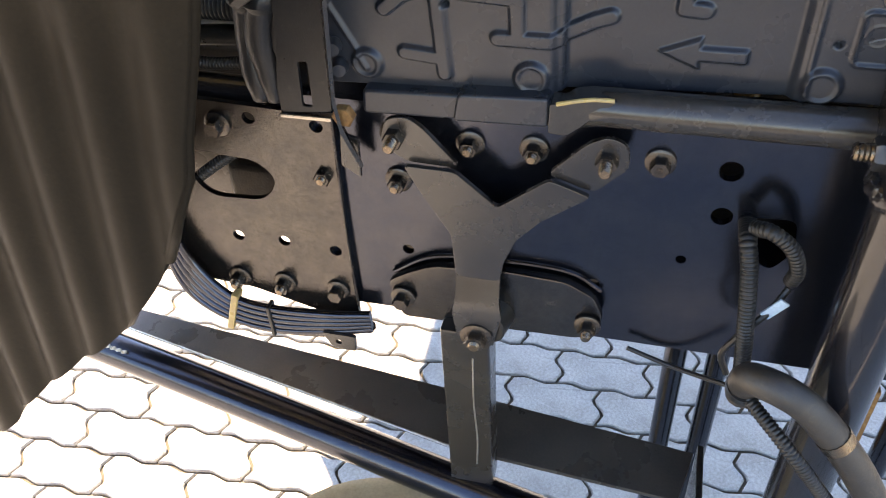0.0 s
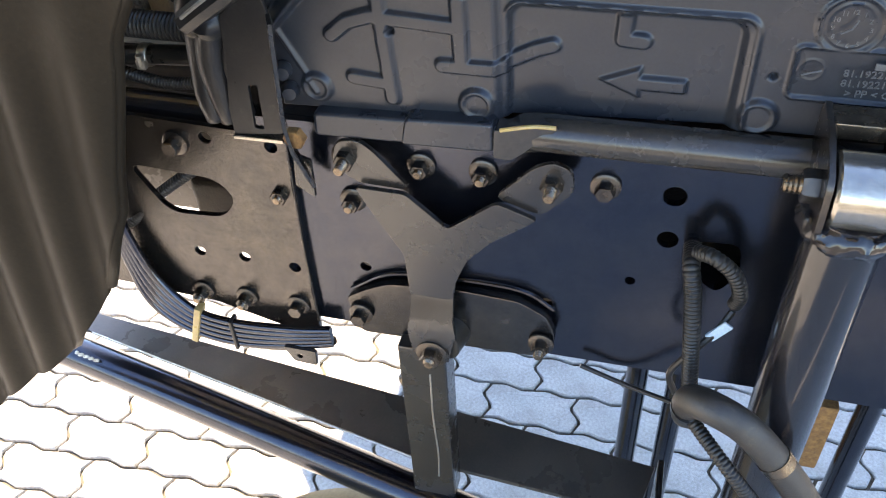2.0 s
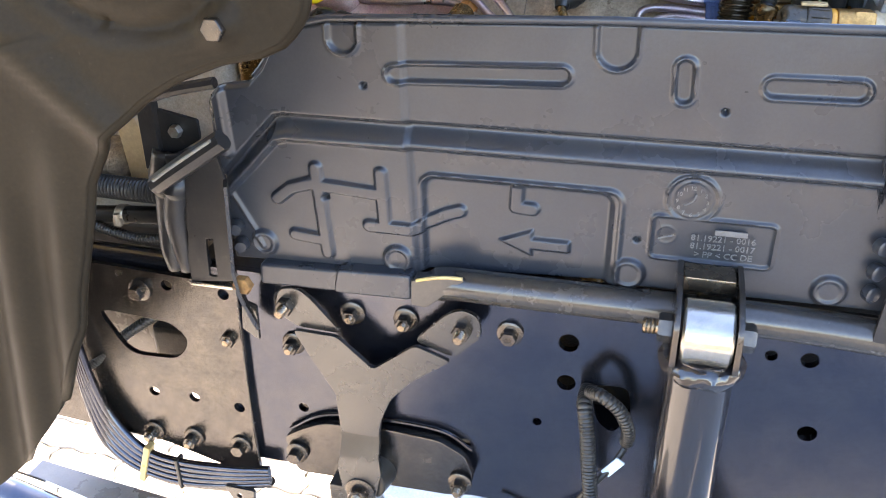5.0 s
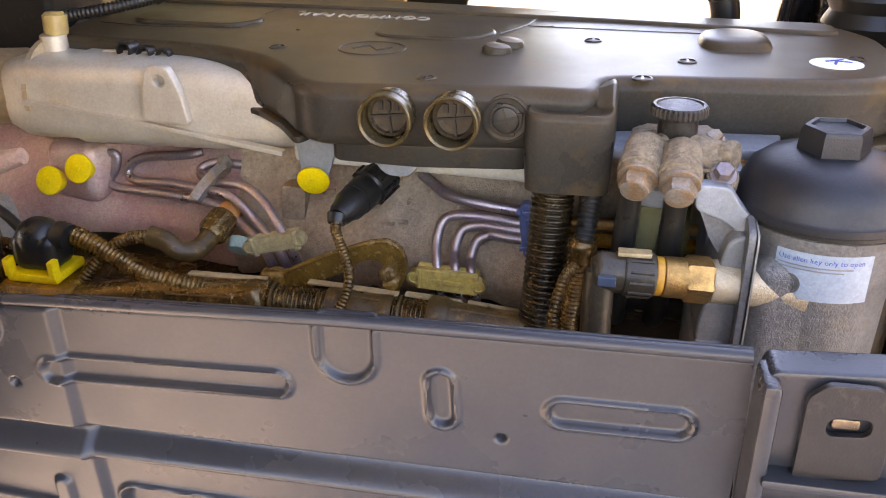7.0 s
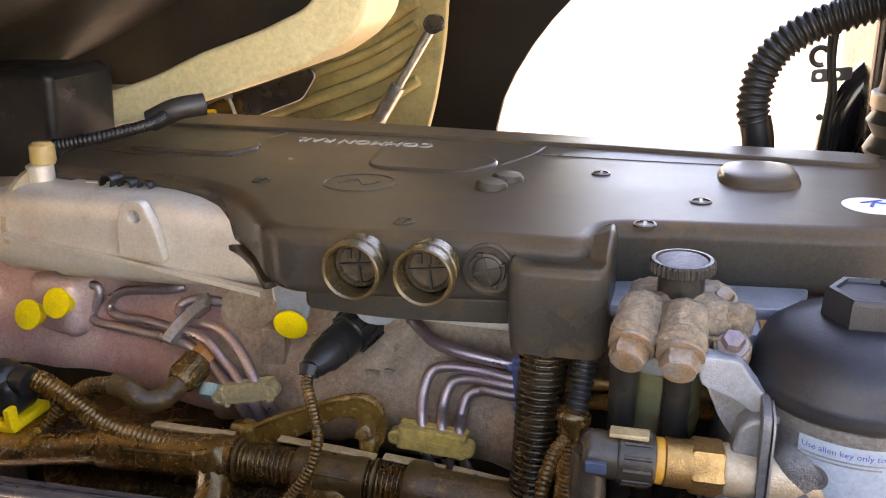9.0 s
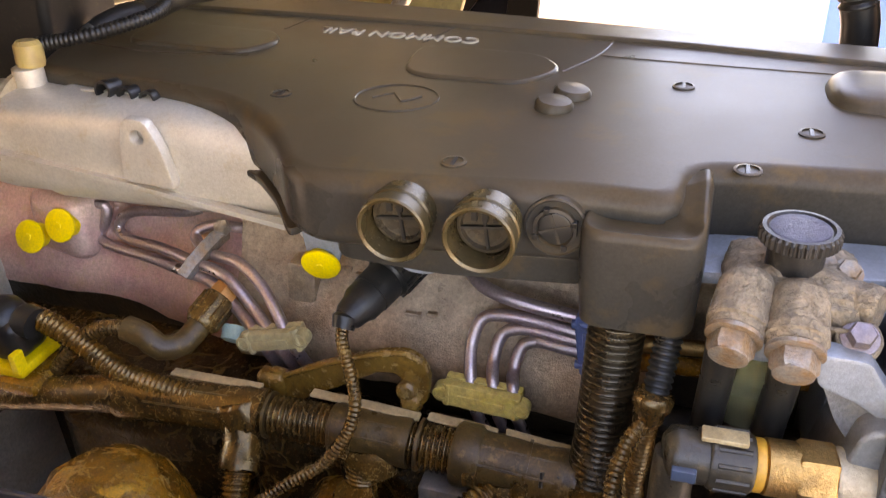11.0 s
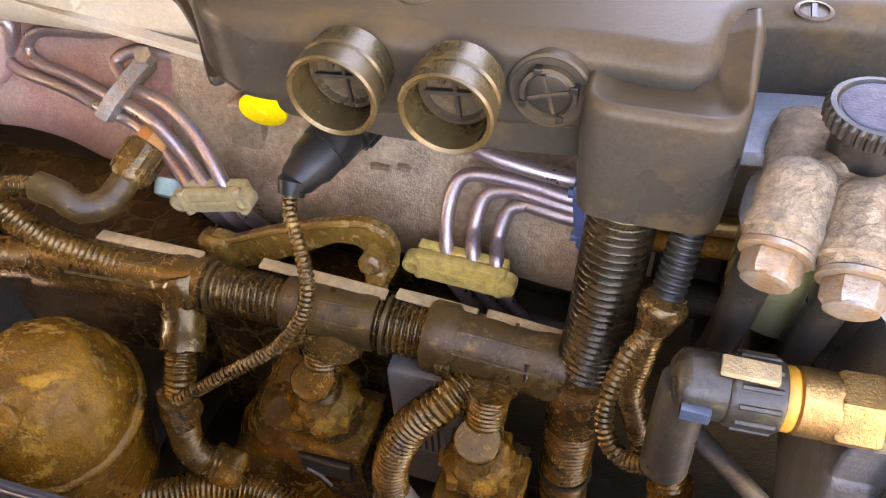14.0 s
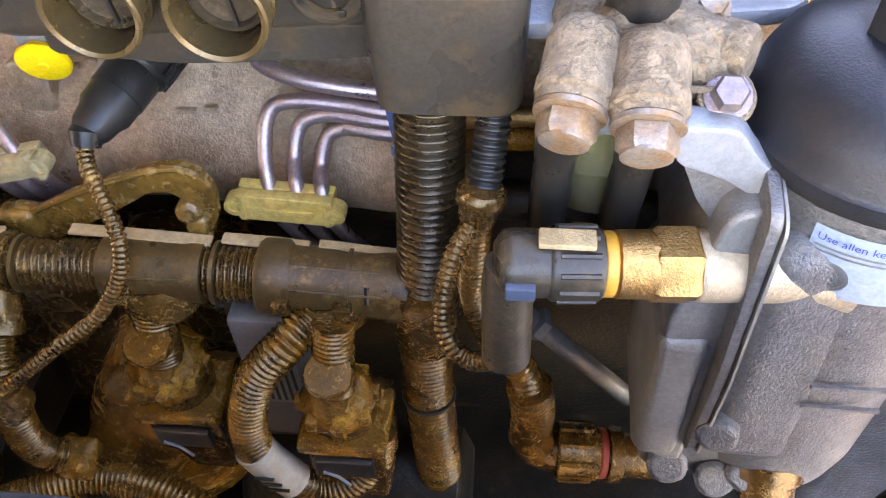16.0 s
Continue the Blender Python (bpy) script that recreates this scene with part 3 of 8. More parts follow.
part("left_arm", plate(rounded([(0.016, 1.180), (0.024, 1.212), (0.048, 1.216), (0.064, 1.205), (0.104, 1.158), (0.043, 1.160)], 0.010), 0.007, 0.8905, "y", 0.0012), M_BRACKET, yb)
part("right_arm", plate(rounded([(0.196, 1.163), (0.236, 1.206), (0.256, 1.216), (0.276, 1.208), (0.279, 1.180), (0.246, 1.146)], 0.010), 0.007, 0.8905, "y", 0.0012), M_BRACKET, yb)
b = bmesh.new()
prof = [(0.8835, 1.015), (0.880, 0.998), (0.872, 0.980), (0.868, 0.960), (0.868, 0.912)]
rows = []
for j, (yy, zz) in enumerate(prof):
    w = (0.026, 0.026, 0.0265, 0.030, 0.022)[j]
    cx = (0.121, 0.121, 0.121, 0.121, 0.119)[j]
    rows.append([b.verts.new((cx + s * w, yy + d, zz)) for s, d in ((-1, 0), (1, 0), (1, 0.007), (-1, 0.007))])
for i in range(len(rows) - 1):
    for k in range(4):
        b.faces.new((rows[i][k], rows[i][(k + 1) % 4], rows[i + 1][(k + 1) % 4], rows[i + 1][k]))
b.faces.new(rows[0]), b.faces.new(rows[-1][::-1])
part("foot", b, M_BRACKET, yb, "bent foot of the bracket", smooth=50)
part("bush", lathe([(0.024, 0), (0.027, 0.002), (0.027, 0.045), (0.022, 0.046)], (0.128, 0.876, 0.935), (0.25, 1, 0), 24), M_RUBBER, yb, "dusty rubber bush")
post = thing("bracket_post", (0.105, 0.905, 0.6), "black rectangular steel post with runs in the paint", "post")
part("tube", box((0.070, 0.878, 0.585), (0.134, 0.918, 0.915), 0.004), M_BRACKET, post)
part("paint_run", tube([(0.112, 0.8775, 0.87), (0.111, 0.8775, 0.78), (0.114, 0.8775, 0.70), (0.112, 0.8775, 0.64)], 0.0014, 6), M_STEEL, post)
lug = thing("frame_lug", (0.1, 0.905, 0.95), "black steel lug plate behind the Y bracket", "plate")
part("plate", plate(rounded([(0.000, 0.965), (0.030, 0.985), (0.060, 1.000), (0.150, 1.008), (0.222, 1.004), (0.256, 0.985), (0.268, 0.955), (0.262, 0.925), (0.240, 0.912), (0.015, 0.905)], 0.01), 0.012, 0.900, "y", 0.003), M_PLATE_LIT, lug)
part("edge_weld", tube([(0.004, 0.916, 0.968), (0.060, 0.916, 1.003), (0.150, 0.916, 1.011), (0.224, 0.916, 1.007), (0.262, 0.916, 0.984)], 0.003, 8), M_RAIL, lug)

# ---- step beam ----
beam = thing("step_beam", (0, 1.0, 0.6), "black steel angle beam with a round tube below the frame", "beam")
part("plate", plate([(-0.95, 1.10), (-0.60, 1.053), (0.062, 0.925), (0.40, 0.905), (0.42, 0.993), (0.033, 1.035), (-0.60, 1.097), (-0.95, 1.14)], 0.008, 0.592, "z", 0.002), M_BEAM, beam)
part("tube", tube([(-0.95, 1.075, 0.572), (-0.60, 1.018, 0.570), (0.06, 0.890, 0.560), (0.55, 0.795, 0.55)], 0.032, 20), M_RAIL, beam)
part("weld_seam", tube([(-0.60, 1.050, 0.601), (0.06, 0.924, 0.601)], 0.0022, 6), M_STEEL, beam)
b = bmesh.new()
for i in range(9):
    join(b, lathe([(0.002, 0), (0.004, 0.003), (0.002, 0.006)], (-0.60 + i * 0.006, 1.000 - i * 0.001, 0.598 - (i % 2) * 0.003), (0, 0, 1), 6))
part("weld_beads", b, M_STEEL, beam)
bkt = thing("beam_end_plate", (0.42, 0.95, 0.55), "black steel end plate on the step beam", "plate")
part("plate", box((0.422, 0.86, 0.40), (0.432, 0.995, 0.62), 0.003), M_BRACKET, bkt)
for x0, y0, name in ((0.375, 1.10, "hanger_post"), (0.437, 1.10, "hanger_post"), (0.70, 1.08, "hanger_post")):
    h = thing(name, (x0, y0, 0.2), "black painted round steel hanger post", "post", "hanger posts")
    part("tube", tube([(x0, y0, 0.12), (x0, y0, 1.0)], 0.017, 16), M_RAIL, h)
rb = thing("rusty_block", (0.645, 1.10, 0.6), "small rusty brown steel block beside a post", "block")
part("body", box((0.625, 1.08, 0.55), (0.665, 1.12, 0.70), 0.004), M_RUST, rb)

# ---- lift strut with its eye ----
strut = thing("lift_strut", (0.518, 0.83, 0.6), "glossy black steel strut tube hung from a bushed eye", "strut")
part("tube", lathe([(0.0335, 0), (0.0335, 1.10), (0.0345, 1.11), (0.0345, 1.125)], (0.520, 0.832, 0.12), (0, 0, 1), 40), M_GLOSS, strut)
part("weld_collar", lumpy(lathe([(0.032, -0.010), (0.038, -0.007), (0.042, -0.001), (0.043, 0.005), (0.040, 0.012), (0.032, 0.017)], (0.520, 0.832, 1.228), (0, 0, 1), 40), 0.0028, 75, 1), M_GLOSS, strut, "rough weld collar")
part("eye", lathe([(0.018, 0), (0.030, 0), (0.033, 0.003), (0.033, 0.046), (0.030, 0.049), (0.018, 0.049)], (0.4955, 0.828, 1.268), (1, 0, 0), 32), M_EYE, strut, "shiny grey bushed eye")
for xx in (0.487, 0.546):
    part("cheek", plate(rounded([(0.795, 1.238), (0.862, 1.238), (0.905, 1.262), (0.905, 1.310), (0.845, 1.308), (0.800, 1.292)], 0.012), 0.006, xx, "x", 0.001), M_BOLT, strut, "dark painted cheek plate")
# Brown plate stands in for the golden reflection above the eye.
part("saddle", box((0.4935, 0.868, 1.290), (0.5455, 0.900, 1.306), 0.002), M_STUD, strut, "saddle plate coloured brown for a golden reflection")
for xx, ax in ((0.487, -1), (0.552, 1)):
    part("nut", hexhead((xx, 0.828, 1.268), (ax, 0, 0), 0.026, 0.014), M_BOLT, strut, "zinc nut")
part("stud", lathe([(0.0085, 0), (0.0075, 0.002), (0.0085, 0.004), (0.0075, 0.006), (0.0085, 0.008), (0.0075, 0.010), (0.0085, 0.012), (0.0075, 0.014), (0.006, 0.015), (0, 0.015)], (0.473, 0.828, 1.268), (-1, 0, 0), 12), M_STUD, strut)

# ---- engine side panel ----
def cap_d(x, z, a, c, e, f):
    ex, ez = e - a, f - c
    t = min(1.0, max(0.0, ((x - a) * ex + (z - c) * ez) / max(1e-9, ex * ex + ez * ez)))
    return math.hypot(x - a - t * ex, z - c - t * ez)


def box_d(x, z, x0, z0, x1, z1, r):
    dx, dz = abs(x - (x0 + x1) / 2) - (x1 - x0) / 2 + r, abs(z - (z0 + z1) / 2) - (z1 - z0) / 2 + r
    return math.hypot(max(dx, 0), max(dz, 0)) + min(max(dx, dz), 0) - r


TOP = [(-0.04, 1.445), (-0.02, 1.462), (0.015, 1.468), (0.033, 1.486), (0.045, 1.506), (0.060, 1.522), (0.080, 1.534), (0.112, 1.541), (0.19, 1.544), (0.40, 1.551), (0.664, 1.554), (0.668, 1.430), (0.71, 1.430)]
BOT = [(-0.04, 1.240), (0.2, 1.248), (0.45, 1.262), (0.71, 1.266)]
SYMBOL = [(0.030, 1.327, 0.048, 1.342), (0.048, 1.342, 0.072, 1.350), (0.072, 1.350, 0.155, 1.345), (0.081, 1.370, 0.088, 1.262), (0.048, 1.282, 0.083, 1.279), (0.159, 1.370, 0.161, 1.312),
          (0.142, 1.304, 0.197, 1.304), (0.197, 1.304, 0.232, 1.322), (0.232, 1.322, 0.246, 1.327), (0.311, 1.362, 0.310, 1.339), (0.310, 1.339, 0.328, 1.338)]
POCKETS = [((0.183, 1.487, 0.354, 1.494), 0.010), ((0.406, 1.58, 0.406, 1.523), 0.0205), ((0.128, 1.57, 0.128, 1.522), 0.0175), ((0.4705, 1.509, 0.472, 1.483), 0.0095), ((0.552, 1.4955, 0.624, 1.4965), 0.0105)]
DISCS = [(0.006, 1.266, 0.016), (0.175, 1.264, 0.017), (0.437, 1.277, 0.017), (0.640, 1.283, 0.0165)]


def arrow_d(x, z):
    """Distance from the outline of the embossed arrow, negative inside."""
    head = max(0.292 - x, x - 0.329, abs(z - 1.2965) - 0.42 * (x - 0.292))
    return min(head, box_d(x, z, 0.326, 1.2890, 0.371, 1.3025, 0.002))


def relief(x, z):
    """How far the moulding stands out of its lower face."""
    led = line([(-0.04, 1.337), (0.038, 1.418), (0.05, 1.421), (0.7, 1.423)], x)
    dz = z - led
    h = 0.0
    if x < 0.667 and dz > -0.03:
        h = 0.012 * soft(-0.019 - dz, 0.010) - 0.016 * soft(-0.004 - dz, 0.020) + 0.014 * soft(0.011 - dz, 0.010)
    h += 0.006 * soft(x - line([(1.2, 0.200), (1.42, 0.192), (1.6, 0.190)], z), 0.008)
    if z < led:
        h -= 0.009 * soft(box_d(x, z, 0.204, 1.235, 0.414, 1.367, 0.015), 0.010)
        h += 0.004 * soft(abs(box_d(x, z, 0.204, 1.235, 0.424, 1.372, 0.015)) - 0.002, 0.005)
        h += 0.004 * soft(cap_d(x, z, -0.028, 1.326, 0.006, 1.262) - 0.002, 0.006)
    else:
        h += 0.008 * soft(cap_d(x, z, -0.025, 1.464, -0.022, 1.385) - 0.007, 0.007)
    raised = soft(arrow_d(x, z), 0.004)
    for a in SYMBOL:
        d = cap_d(x, z, *a)
        if d < 0.012:
            raised = max(raised, soft(d - 0.0072, 0.0035))
    h += 0.0052 * raised
    for a, r in POCKETS:
        d = cap_d(x, z, *a)
        if d < r + 0.01:
            h += 0.0035 * soft(abs(d - r) - 0.0018, 0.004) - 0.003 * soft(d - r + 0.002, 0.005)
    for cx, cz, r in DISCS:
        d = math.hypot(x - cx, z - cz)
        if d < 0.03:
            h += 0.006 * soft(d - r, 0.005) - 0.002 * soft(d - r + 0.005, 0.003)
    d = min(box_d(x, z, 0.457, 1.300, 0.580, 1.350, 0.006), math.hypot(x - 0.494, z - 1.371) - 0.026)
    if abs(d) < 0.012:
        h += 0.0035 * soft(abs(d) - 0.0015, 0.004)
    d = math.hypot(x - 0.494, z - 1.371)
    if d < 0.03:
        h += 0.0015 * soft(abs(d - 0.0195) - 0.0006, 0.002)
    d = math.hypot(x - 0.472, z - 1.328)
    h += 0.0015 * soft(abs(d - 0.010) - 0.0005, 0.002) if d < 0.02 else 0.0
    for cx, cz in ((0.091, 1.335), (0.148, 1.473), (0.512, 1.469), (0.443, 1.318)):
        d = math.hypot(x - cx, z - cz)
        if d < 0.01:
            h -= 0.008 * soft(d - 0.003, 0.003)
    return h


panel = thing("engine_side_panel", (0.3, 0.91, 1.24), "black moulded plastic engine noise shield with embossed markings", "panel")
b = bmesh.new()
NX, NZ = 440, 220
grid = []
for i in range(NX + 1):
    x = -0.036 + 0.740 * i / NX
    lo, hi = line(BOT, x), line(TOP, x)
    col = []
    for j in range(NZ + 1):
        z = lo + (hi - lo) * j / NZ
        lip = 0.004 * soft(hi - z - 0.004, 0.006)
        col.append(b.verts.new((x, 0.9145 - relief(x, z) + lip * 1.5, z)))
    grid.append(col)
for i in range(NX):
    for j in range(NZ):
        b.faces.new((grid[i][j], grid[i + 1][j], grid[i + 1][j + 1], grid[i][j + 1]))
shell = part("shell", b, M_PANEL, panel, smooth=70)
sol = shell.modifiers.new("thick", "SOLIDIFY")
sol.thickness, sol.offset = 0.004, -1
part("top_rim", sweep([Vector((x, 0.902 if x > 0.05 else 0.906, line(TOP, x))) for x in np.linspace(0.02, 0.662, 80)], 0.0042, 10), M_PANEL, panel)
part("lower_bar", plate(rounded([(0.000, 1.214), (0.200, 1.219), (0.200, 1.249), (0.002, 1.243)], 0.006), 0.03, 0.893, "y", 0.005, seg=3), M_PANEL, panel)
part("bar_step", plate(rounded([(0.098, 1.218), (0.196, 1.221), (0.196, 1.254), (0.104, 1.250)], 0.006), 0.03, 0.888, "y", 0.004, seg=3), M_PANEL, panel)
part("roll_flare", plate(rounded([(0.196, 1.217), (0.214, 1.216), (0.226, 1.226), (0.246, 1.246), (0.262, 1.259), (0.236, 1.262), (0.220, 1.258), (0.210, 1.250), (0.197, 1.251)], 0.004), 0.024, 0.885, "y", 0.004, seg=3), M_ROLL, panel, "flared start of the rolled edge")
# Yellow lip stands in for gold light reflected along the black edge.
part("flare_lip", tube([(0.204, 0.884, 1.252), (0.222, 0.881, 1.259), (0.240, 0.882, 1.262), (0.258, 0.884, 1.261)], 0.0022, 8), M_BRASSY, panel, "lip coloured yellow for a golden reflection")
part("lower_roll", tube([(0.226, 0.908, 1.236), (0.250, 0.902, 1.243), (0.30, 0.902, 1.243), (0.48, 0.902, 1.244), (0.60, 0.902, 1.245), (0.716, 0.903, 1.240)], 0.0195, 20), M_ROLL, panel, "smooth rolled lower edge")


def letters(text, size, place, material, parent, thick=0.0006, name="lettering"):
    cu = bpy.data.curves.new("text", "FONT")
    cu.body, cu.size, cu.extrude, cu.resolution_u = text, size, thick, 2
    ob = bpy.data.objects.new("text", cu)
    scene.collection.objects.link(ob)
    me = bpy.data.meshes.new_from_object(ob.evaluated_get(bpy.context.evaluated_depsgraph_get()))
    bpy.data.objects.remove(ob)
    b = bmesh.new()
    b.from_mesh(me)
    bpy.data.meshes.remove(me)
    bmesh.ops.transform(b, matrix=place, verts=b.verts)
    return part(name, b, material, parent, smooth=0)


def on_face(x, y, z, tilt=0):
    """Upright lettering that faces the outer side of the truck."""
    return pose(x, y, z, 90, 0, 0) @ pose(0, 0, 0, 0, 0, tilt)


for k in range(12):
    a = radians(60 - 30 * k)
    dial = letters(str(k + 1), 0.0062, on_face(0.494 + 0.0150 * math.cos(a) - 0.002 * len(str(k + 1)), 0.9088, 1.371 + 0.0150 * math.sin(a) - 0.0022), M_PANELTXT, panel, 0.0005, "dial_number")
part("dial_pointer", tube([(0.486, 0.9090, 1.366), (0.494, 0.9086, 1.371), (0.497, 0.9090, 1.379)], 0.0009, 6), M_PANELTXT, panel)
part("ring_mark", tube([(0.464, 0.9090, 1.325), (0.470, 0.9086, 1.328), (0.474, 0.9086, 1.329), (0.480, 0.9090, 1.331)], 0.0009, 6), M_PANELTXT, panel)
part("mark_bar", box((0.520, 0.9075, 1.336), (0.552, 0.9092, 1.342), 0.0003), M_PANELTXT, panel)
letters("81.19221 - 0016", 0.0098, on_face(0.497, 0.9085, 1.3275, 1), M_PANELTXT, panel)
letters("81.19221 - 0017", 0.0098, on_face(0.497, 0.9085, 1.3180, 1), M_PANELTXT, panel)
letters("> PP < CC DE", 0.0098, on_face(0.502, 0.9085, 1.3085, 1), M_PANELTXT, panel)

col = thing("panel_latch_column", (0.71, 0.89, 1.24), "black steel upright with a latch plate beside the shield", "bracket")
part("upright", plate(rounded([(0.684, 1.235), (0.738, 1.25), (0.742, 1.30), (0.746, 1.445), (0.682, 1.445), (0.690, 1.36)], 0.004), 0.006, 0.884, "y", 0.001, holes=[rounded([(0.712, 1.285), (0.722, 1.285), (0.722, 1.335), (0.712, 1.335)], 0.003)]), M_LATCH, col)
part("side_flange", box((0.742, 0.8865, 1.26), (0.747, 0.94, 1.44), 0.001), M_LATCH, col)
part("head", plate(rounded([(0.668, 1.435), (0.764, 1.445), (0.768, 1.562), (0.668, 1.556)], 0.008), 0.028, 0.884, "y", 0.004), M_PANEL, col)
part("latch_plate", plate(rounded([(0.690, 1.488), (0.738, 1.493), (0.738, 1.548), (0.728, 1.556), (0.700, 1.556), (0.690, 1.546)], 0.004), 0.005, 0.876, "y", 0.001, holes=[rounded([(0.703, 1.521), (0.727, 1.523), (0.727, 1.535), (0.703, 1.533)], 0.006)]), M_LATCH, col, "black latch plate with an oblong slot")
part("slot_pin", box((0.706, 0.879, 1.524), (0.722, 0.884, 1.532), 0.002), M_STUD, col)
part("lower_lip", box((0.672, 0.868, 1.484), (0.750, 0.892, 1.490), 0.002), M_PANEL, col)
part("side_rib", box((0.665, 0.872, 1.425), (0.676, 0.905, 1.553), 0.004), M_PANEL, col)
part("bottom_step", plate(rounded([(0.672, 1.432), (0.752, 1.440), (0.752, 1.470), (0.672, 1.462)], 0.004), 0.02, 0.876, "y", 0.004), M_PANEL, col)
part("peg", box((0.714, 0.880, 1.262), (0.722, 0.886, 1.274), 0.001), M_STEEL, col)
for z in (1.344, 1.316, 1.291):
    part("hinge_knuckle", lathe([(0.008, 0), (0.009, 0.002), (0.009, 0.010), (0.006, 0.012)], (0.674, 0.908, z), (0.6, -1, 0), 14), M_PANEL, col)

# ---- left hanger bracket ----
hb = thing("shield_hanger", (-0.06, 0.88, 1.2), "black steel hanger bracket with a pointed gusset", "bracket")
part("upright", plate(rounded([(-0.074, 1.350), (-0.028, 1.386), (-0.019, 1.345), (-0.030, 1.219), (-0.088, 1.212), (-0.088, 1.242), (-0.078, 1.30)], 0.004), 0.005, 0.882, "y", 0.001, holes=[rounded([(-0.062, 1.223), (-0.051, 1.223), (-0.049, 1.276), (-0.059, 1.275)], 0.003)]), M_LATCH, hb)
part("bottom_lip", box((-0.089, 0.879, 1.208), (-0.031, 0.890, 1.213), 0.001), M_EYE, hb, "lighter steel lower edge")
b = bmesh.new()
side = Vector((-0.48, 0.87, 0)).normalized() * 0.036
strip = [b.verts.new(Vector(p) + o) for p in ((-0.010, 0.862, 1.356), (-0.019, 0.866, 1.240), (-0.016, 0.868, 1.205), (-0.003, 0.878, 1.155)) for o in (Vector((0, 0, 0)), side * (0.25 if p[2] < 1.16 else 1.0))]
for i in range(0, 6, 2):
    b.faces.new((strip[i], strip[i + 1], strip[i + 3], strip[i + 2]))
gst = part("gusset", b, M_BRACKET, hb, "pointed gusset plate", smooth=0)
sol = gst.modifiers.new("thick", "SOLIDIFY")
sol.thickness, sol.offset = 0.004, 0
part("strap", plate(rounded([(-0.034, 1.143), (-0.012, 1.128), (-0.010, 1.180), (-0.030, 1.186)], 0.003), 0.005, 0.893, "y", 0.001), M_BRACKET, hb)
part("rusty_bolt", hexhead((-0.016, 0.884, 1.218), (0, -1, 0), 0.022, 0.010), M_RUST, hb, "rusty bolt head")
part("arm", tube([(-0.112, 0.882, 1.340), (-0.082, 0.880, 1.361), (-0.016, 0.882, 1.405)], 0.0125, 8), M_LATCH, hb, "dull faceted arm")
part("arm_lip", tube([(-0.106, 0.868, 1.352), (-0.078, 0.866, 1.372), (-0.024, 0.868, 1.408)], 0.0020, 8), M_GREYD, hb, "lighter grey ridge")
b = bmesh.new()
rows = []
for j in range(33):
    z = 1.222 + 0.156 * j / 32
    x0 = line([(1.20, -0.119), (1.25, -0.127), (1.29, -0.125), (1.33, -0.120), (1.345, -0.128), (1.38, -0.112)], z)
    x1 = line([(1.20, -0.084), (1.24, -0.084), (1.30, -0.076), (1.35, -0.070), (1.38, -0.082)], z)
    row = []
    for i in range(25):
        u = i / 24
        x = x0 + (x1 - x0) * u
        fold = 0.0035 * math.sin(u * 13 + 1.6 * math.sin(z * 40)) * (0.4 + 0.6 * soft(z - 1.34, 0.05)) + 0.010 * soft(abs(z - 1.335 - 0.1 * (x + 0.1)) - 0.004, 0.012) + 0.002 * noise.noise((x * 40, 0, z * 30))
        row.append(b.verts.new((x, 0.895 - fold + 0.016 * (2 * u - 1) ** 4, z)))
    rows.append(row)
for j in range(32):
    for i in range(24):
        b.faces.new((rows[j][i], rows[j][i + 1], rows[j + 1][i + 1], rows[j + 1][i]))
fold = part("rubber_fold", b, M_LATCH, hb, "creased shiny rubber fold", smooth=60)
sol = fold.modifiers.new("thick", "SOLIDIFY")
sol.thickness, sol.offset = 0.010, 1
part("left_bar", plate(rounded([(-0.130, 1.452), (-0.109, 1.452), (-0.110, 1.36), (-0.132, 1.352)], 0.003), 0.014, 0.896, "y", 0.002), M_LATCH, hb)
part("inner_plate", plate(rounded([(-0.111, 1.426), (-0.060, 1.416), (-0.060, 1.392), (-0.110, 1.362)], 0.003), 0.006, 0.905, "y", 0.001), M_LATCH, hb)
part("top_bar", tube([(-0.116, 0.902, 1.440), (-0.085, 0.904, 1.450), (-0.030, 0.906, 1.462)], 0.007, 8), M_LATCH, hb)
part("stud_nut", hexhead((-0.087, 0.905, 1.402), (0, -1, 0), 0.014, 0.009), M_STEEL, hb)
part("clip", lathe([(0.009, 0), (0.010, 0.004), (0.007, 0.014)], (-0.028, 0.906, 1.285), (0.3, -1, 0), 12), M_PANEL, hb)
part("clip", lathe([(0.009, 0), (0.010, 0.004), (0.007, 0.014)], (-0.024, 0.906, 1.262), (0.3, -1, 0), 12), M_PANEL, hb)

# ---- hoses behind the mudguard ----
def hose_thing(name, pts, r, material, label, pitch=0.006, depth=0.14, category="hose", plain=False):
    t = thing(name, pts[0], label, category)
    part("sleeve", tube(pts, r, 14) if plain else conduit(pts, r, pitch, depth), material, t)
    return t


hose_thing("corrugated_conduit", [(-0.42, 0.965, 1.290), (-0.30, 0.965, 1.289), (-0.17, 0.967, 1.287), (-0.09, 0.975, 1.287)], 0.0165, M_RUBBER, "black corrugated conduit behind the hanger bracket", 0.005)
hose_thing("coolant_hose", [(-0.42, 0.965, 1.238), (-0.30, 0.965, 1.243), (-0.21, 0.967, 1.250), (-0.09, 0.975, 1.254)], 0.0120, M_RUBBER, "smooth black hose with a metal clamp", plain=True)
hose_thing("corrugated_conduit", [(-0.42, 0.955, 1.248), (-0.30, 0.953, 1.240), (-0.24, 0.953, 1.226), (-0.20, 0.954, 1.221), (-0.14, 0.957, 1.229), (-0.09, 0.965, 1.236)], 0.0078, M_RUBBER, "thin black corrugated conduit running to the bracket", 0.004)
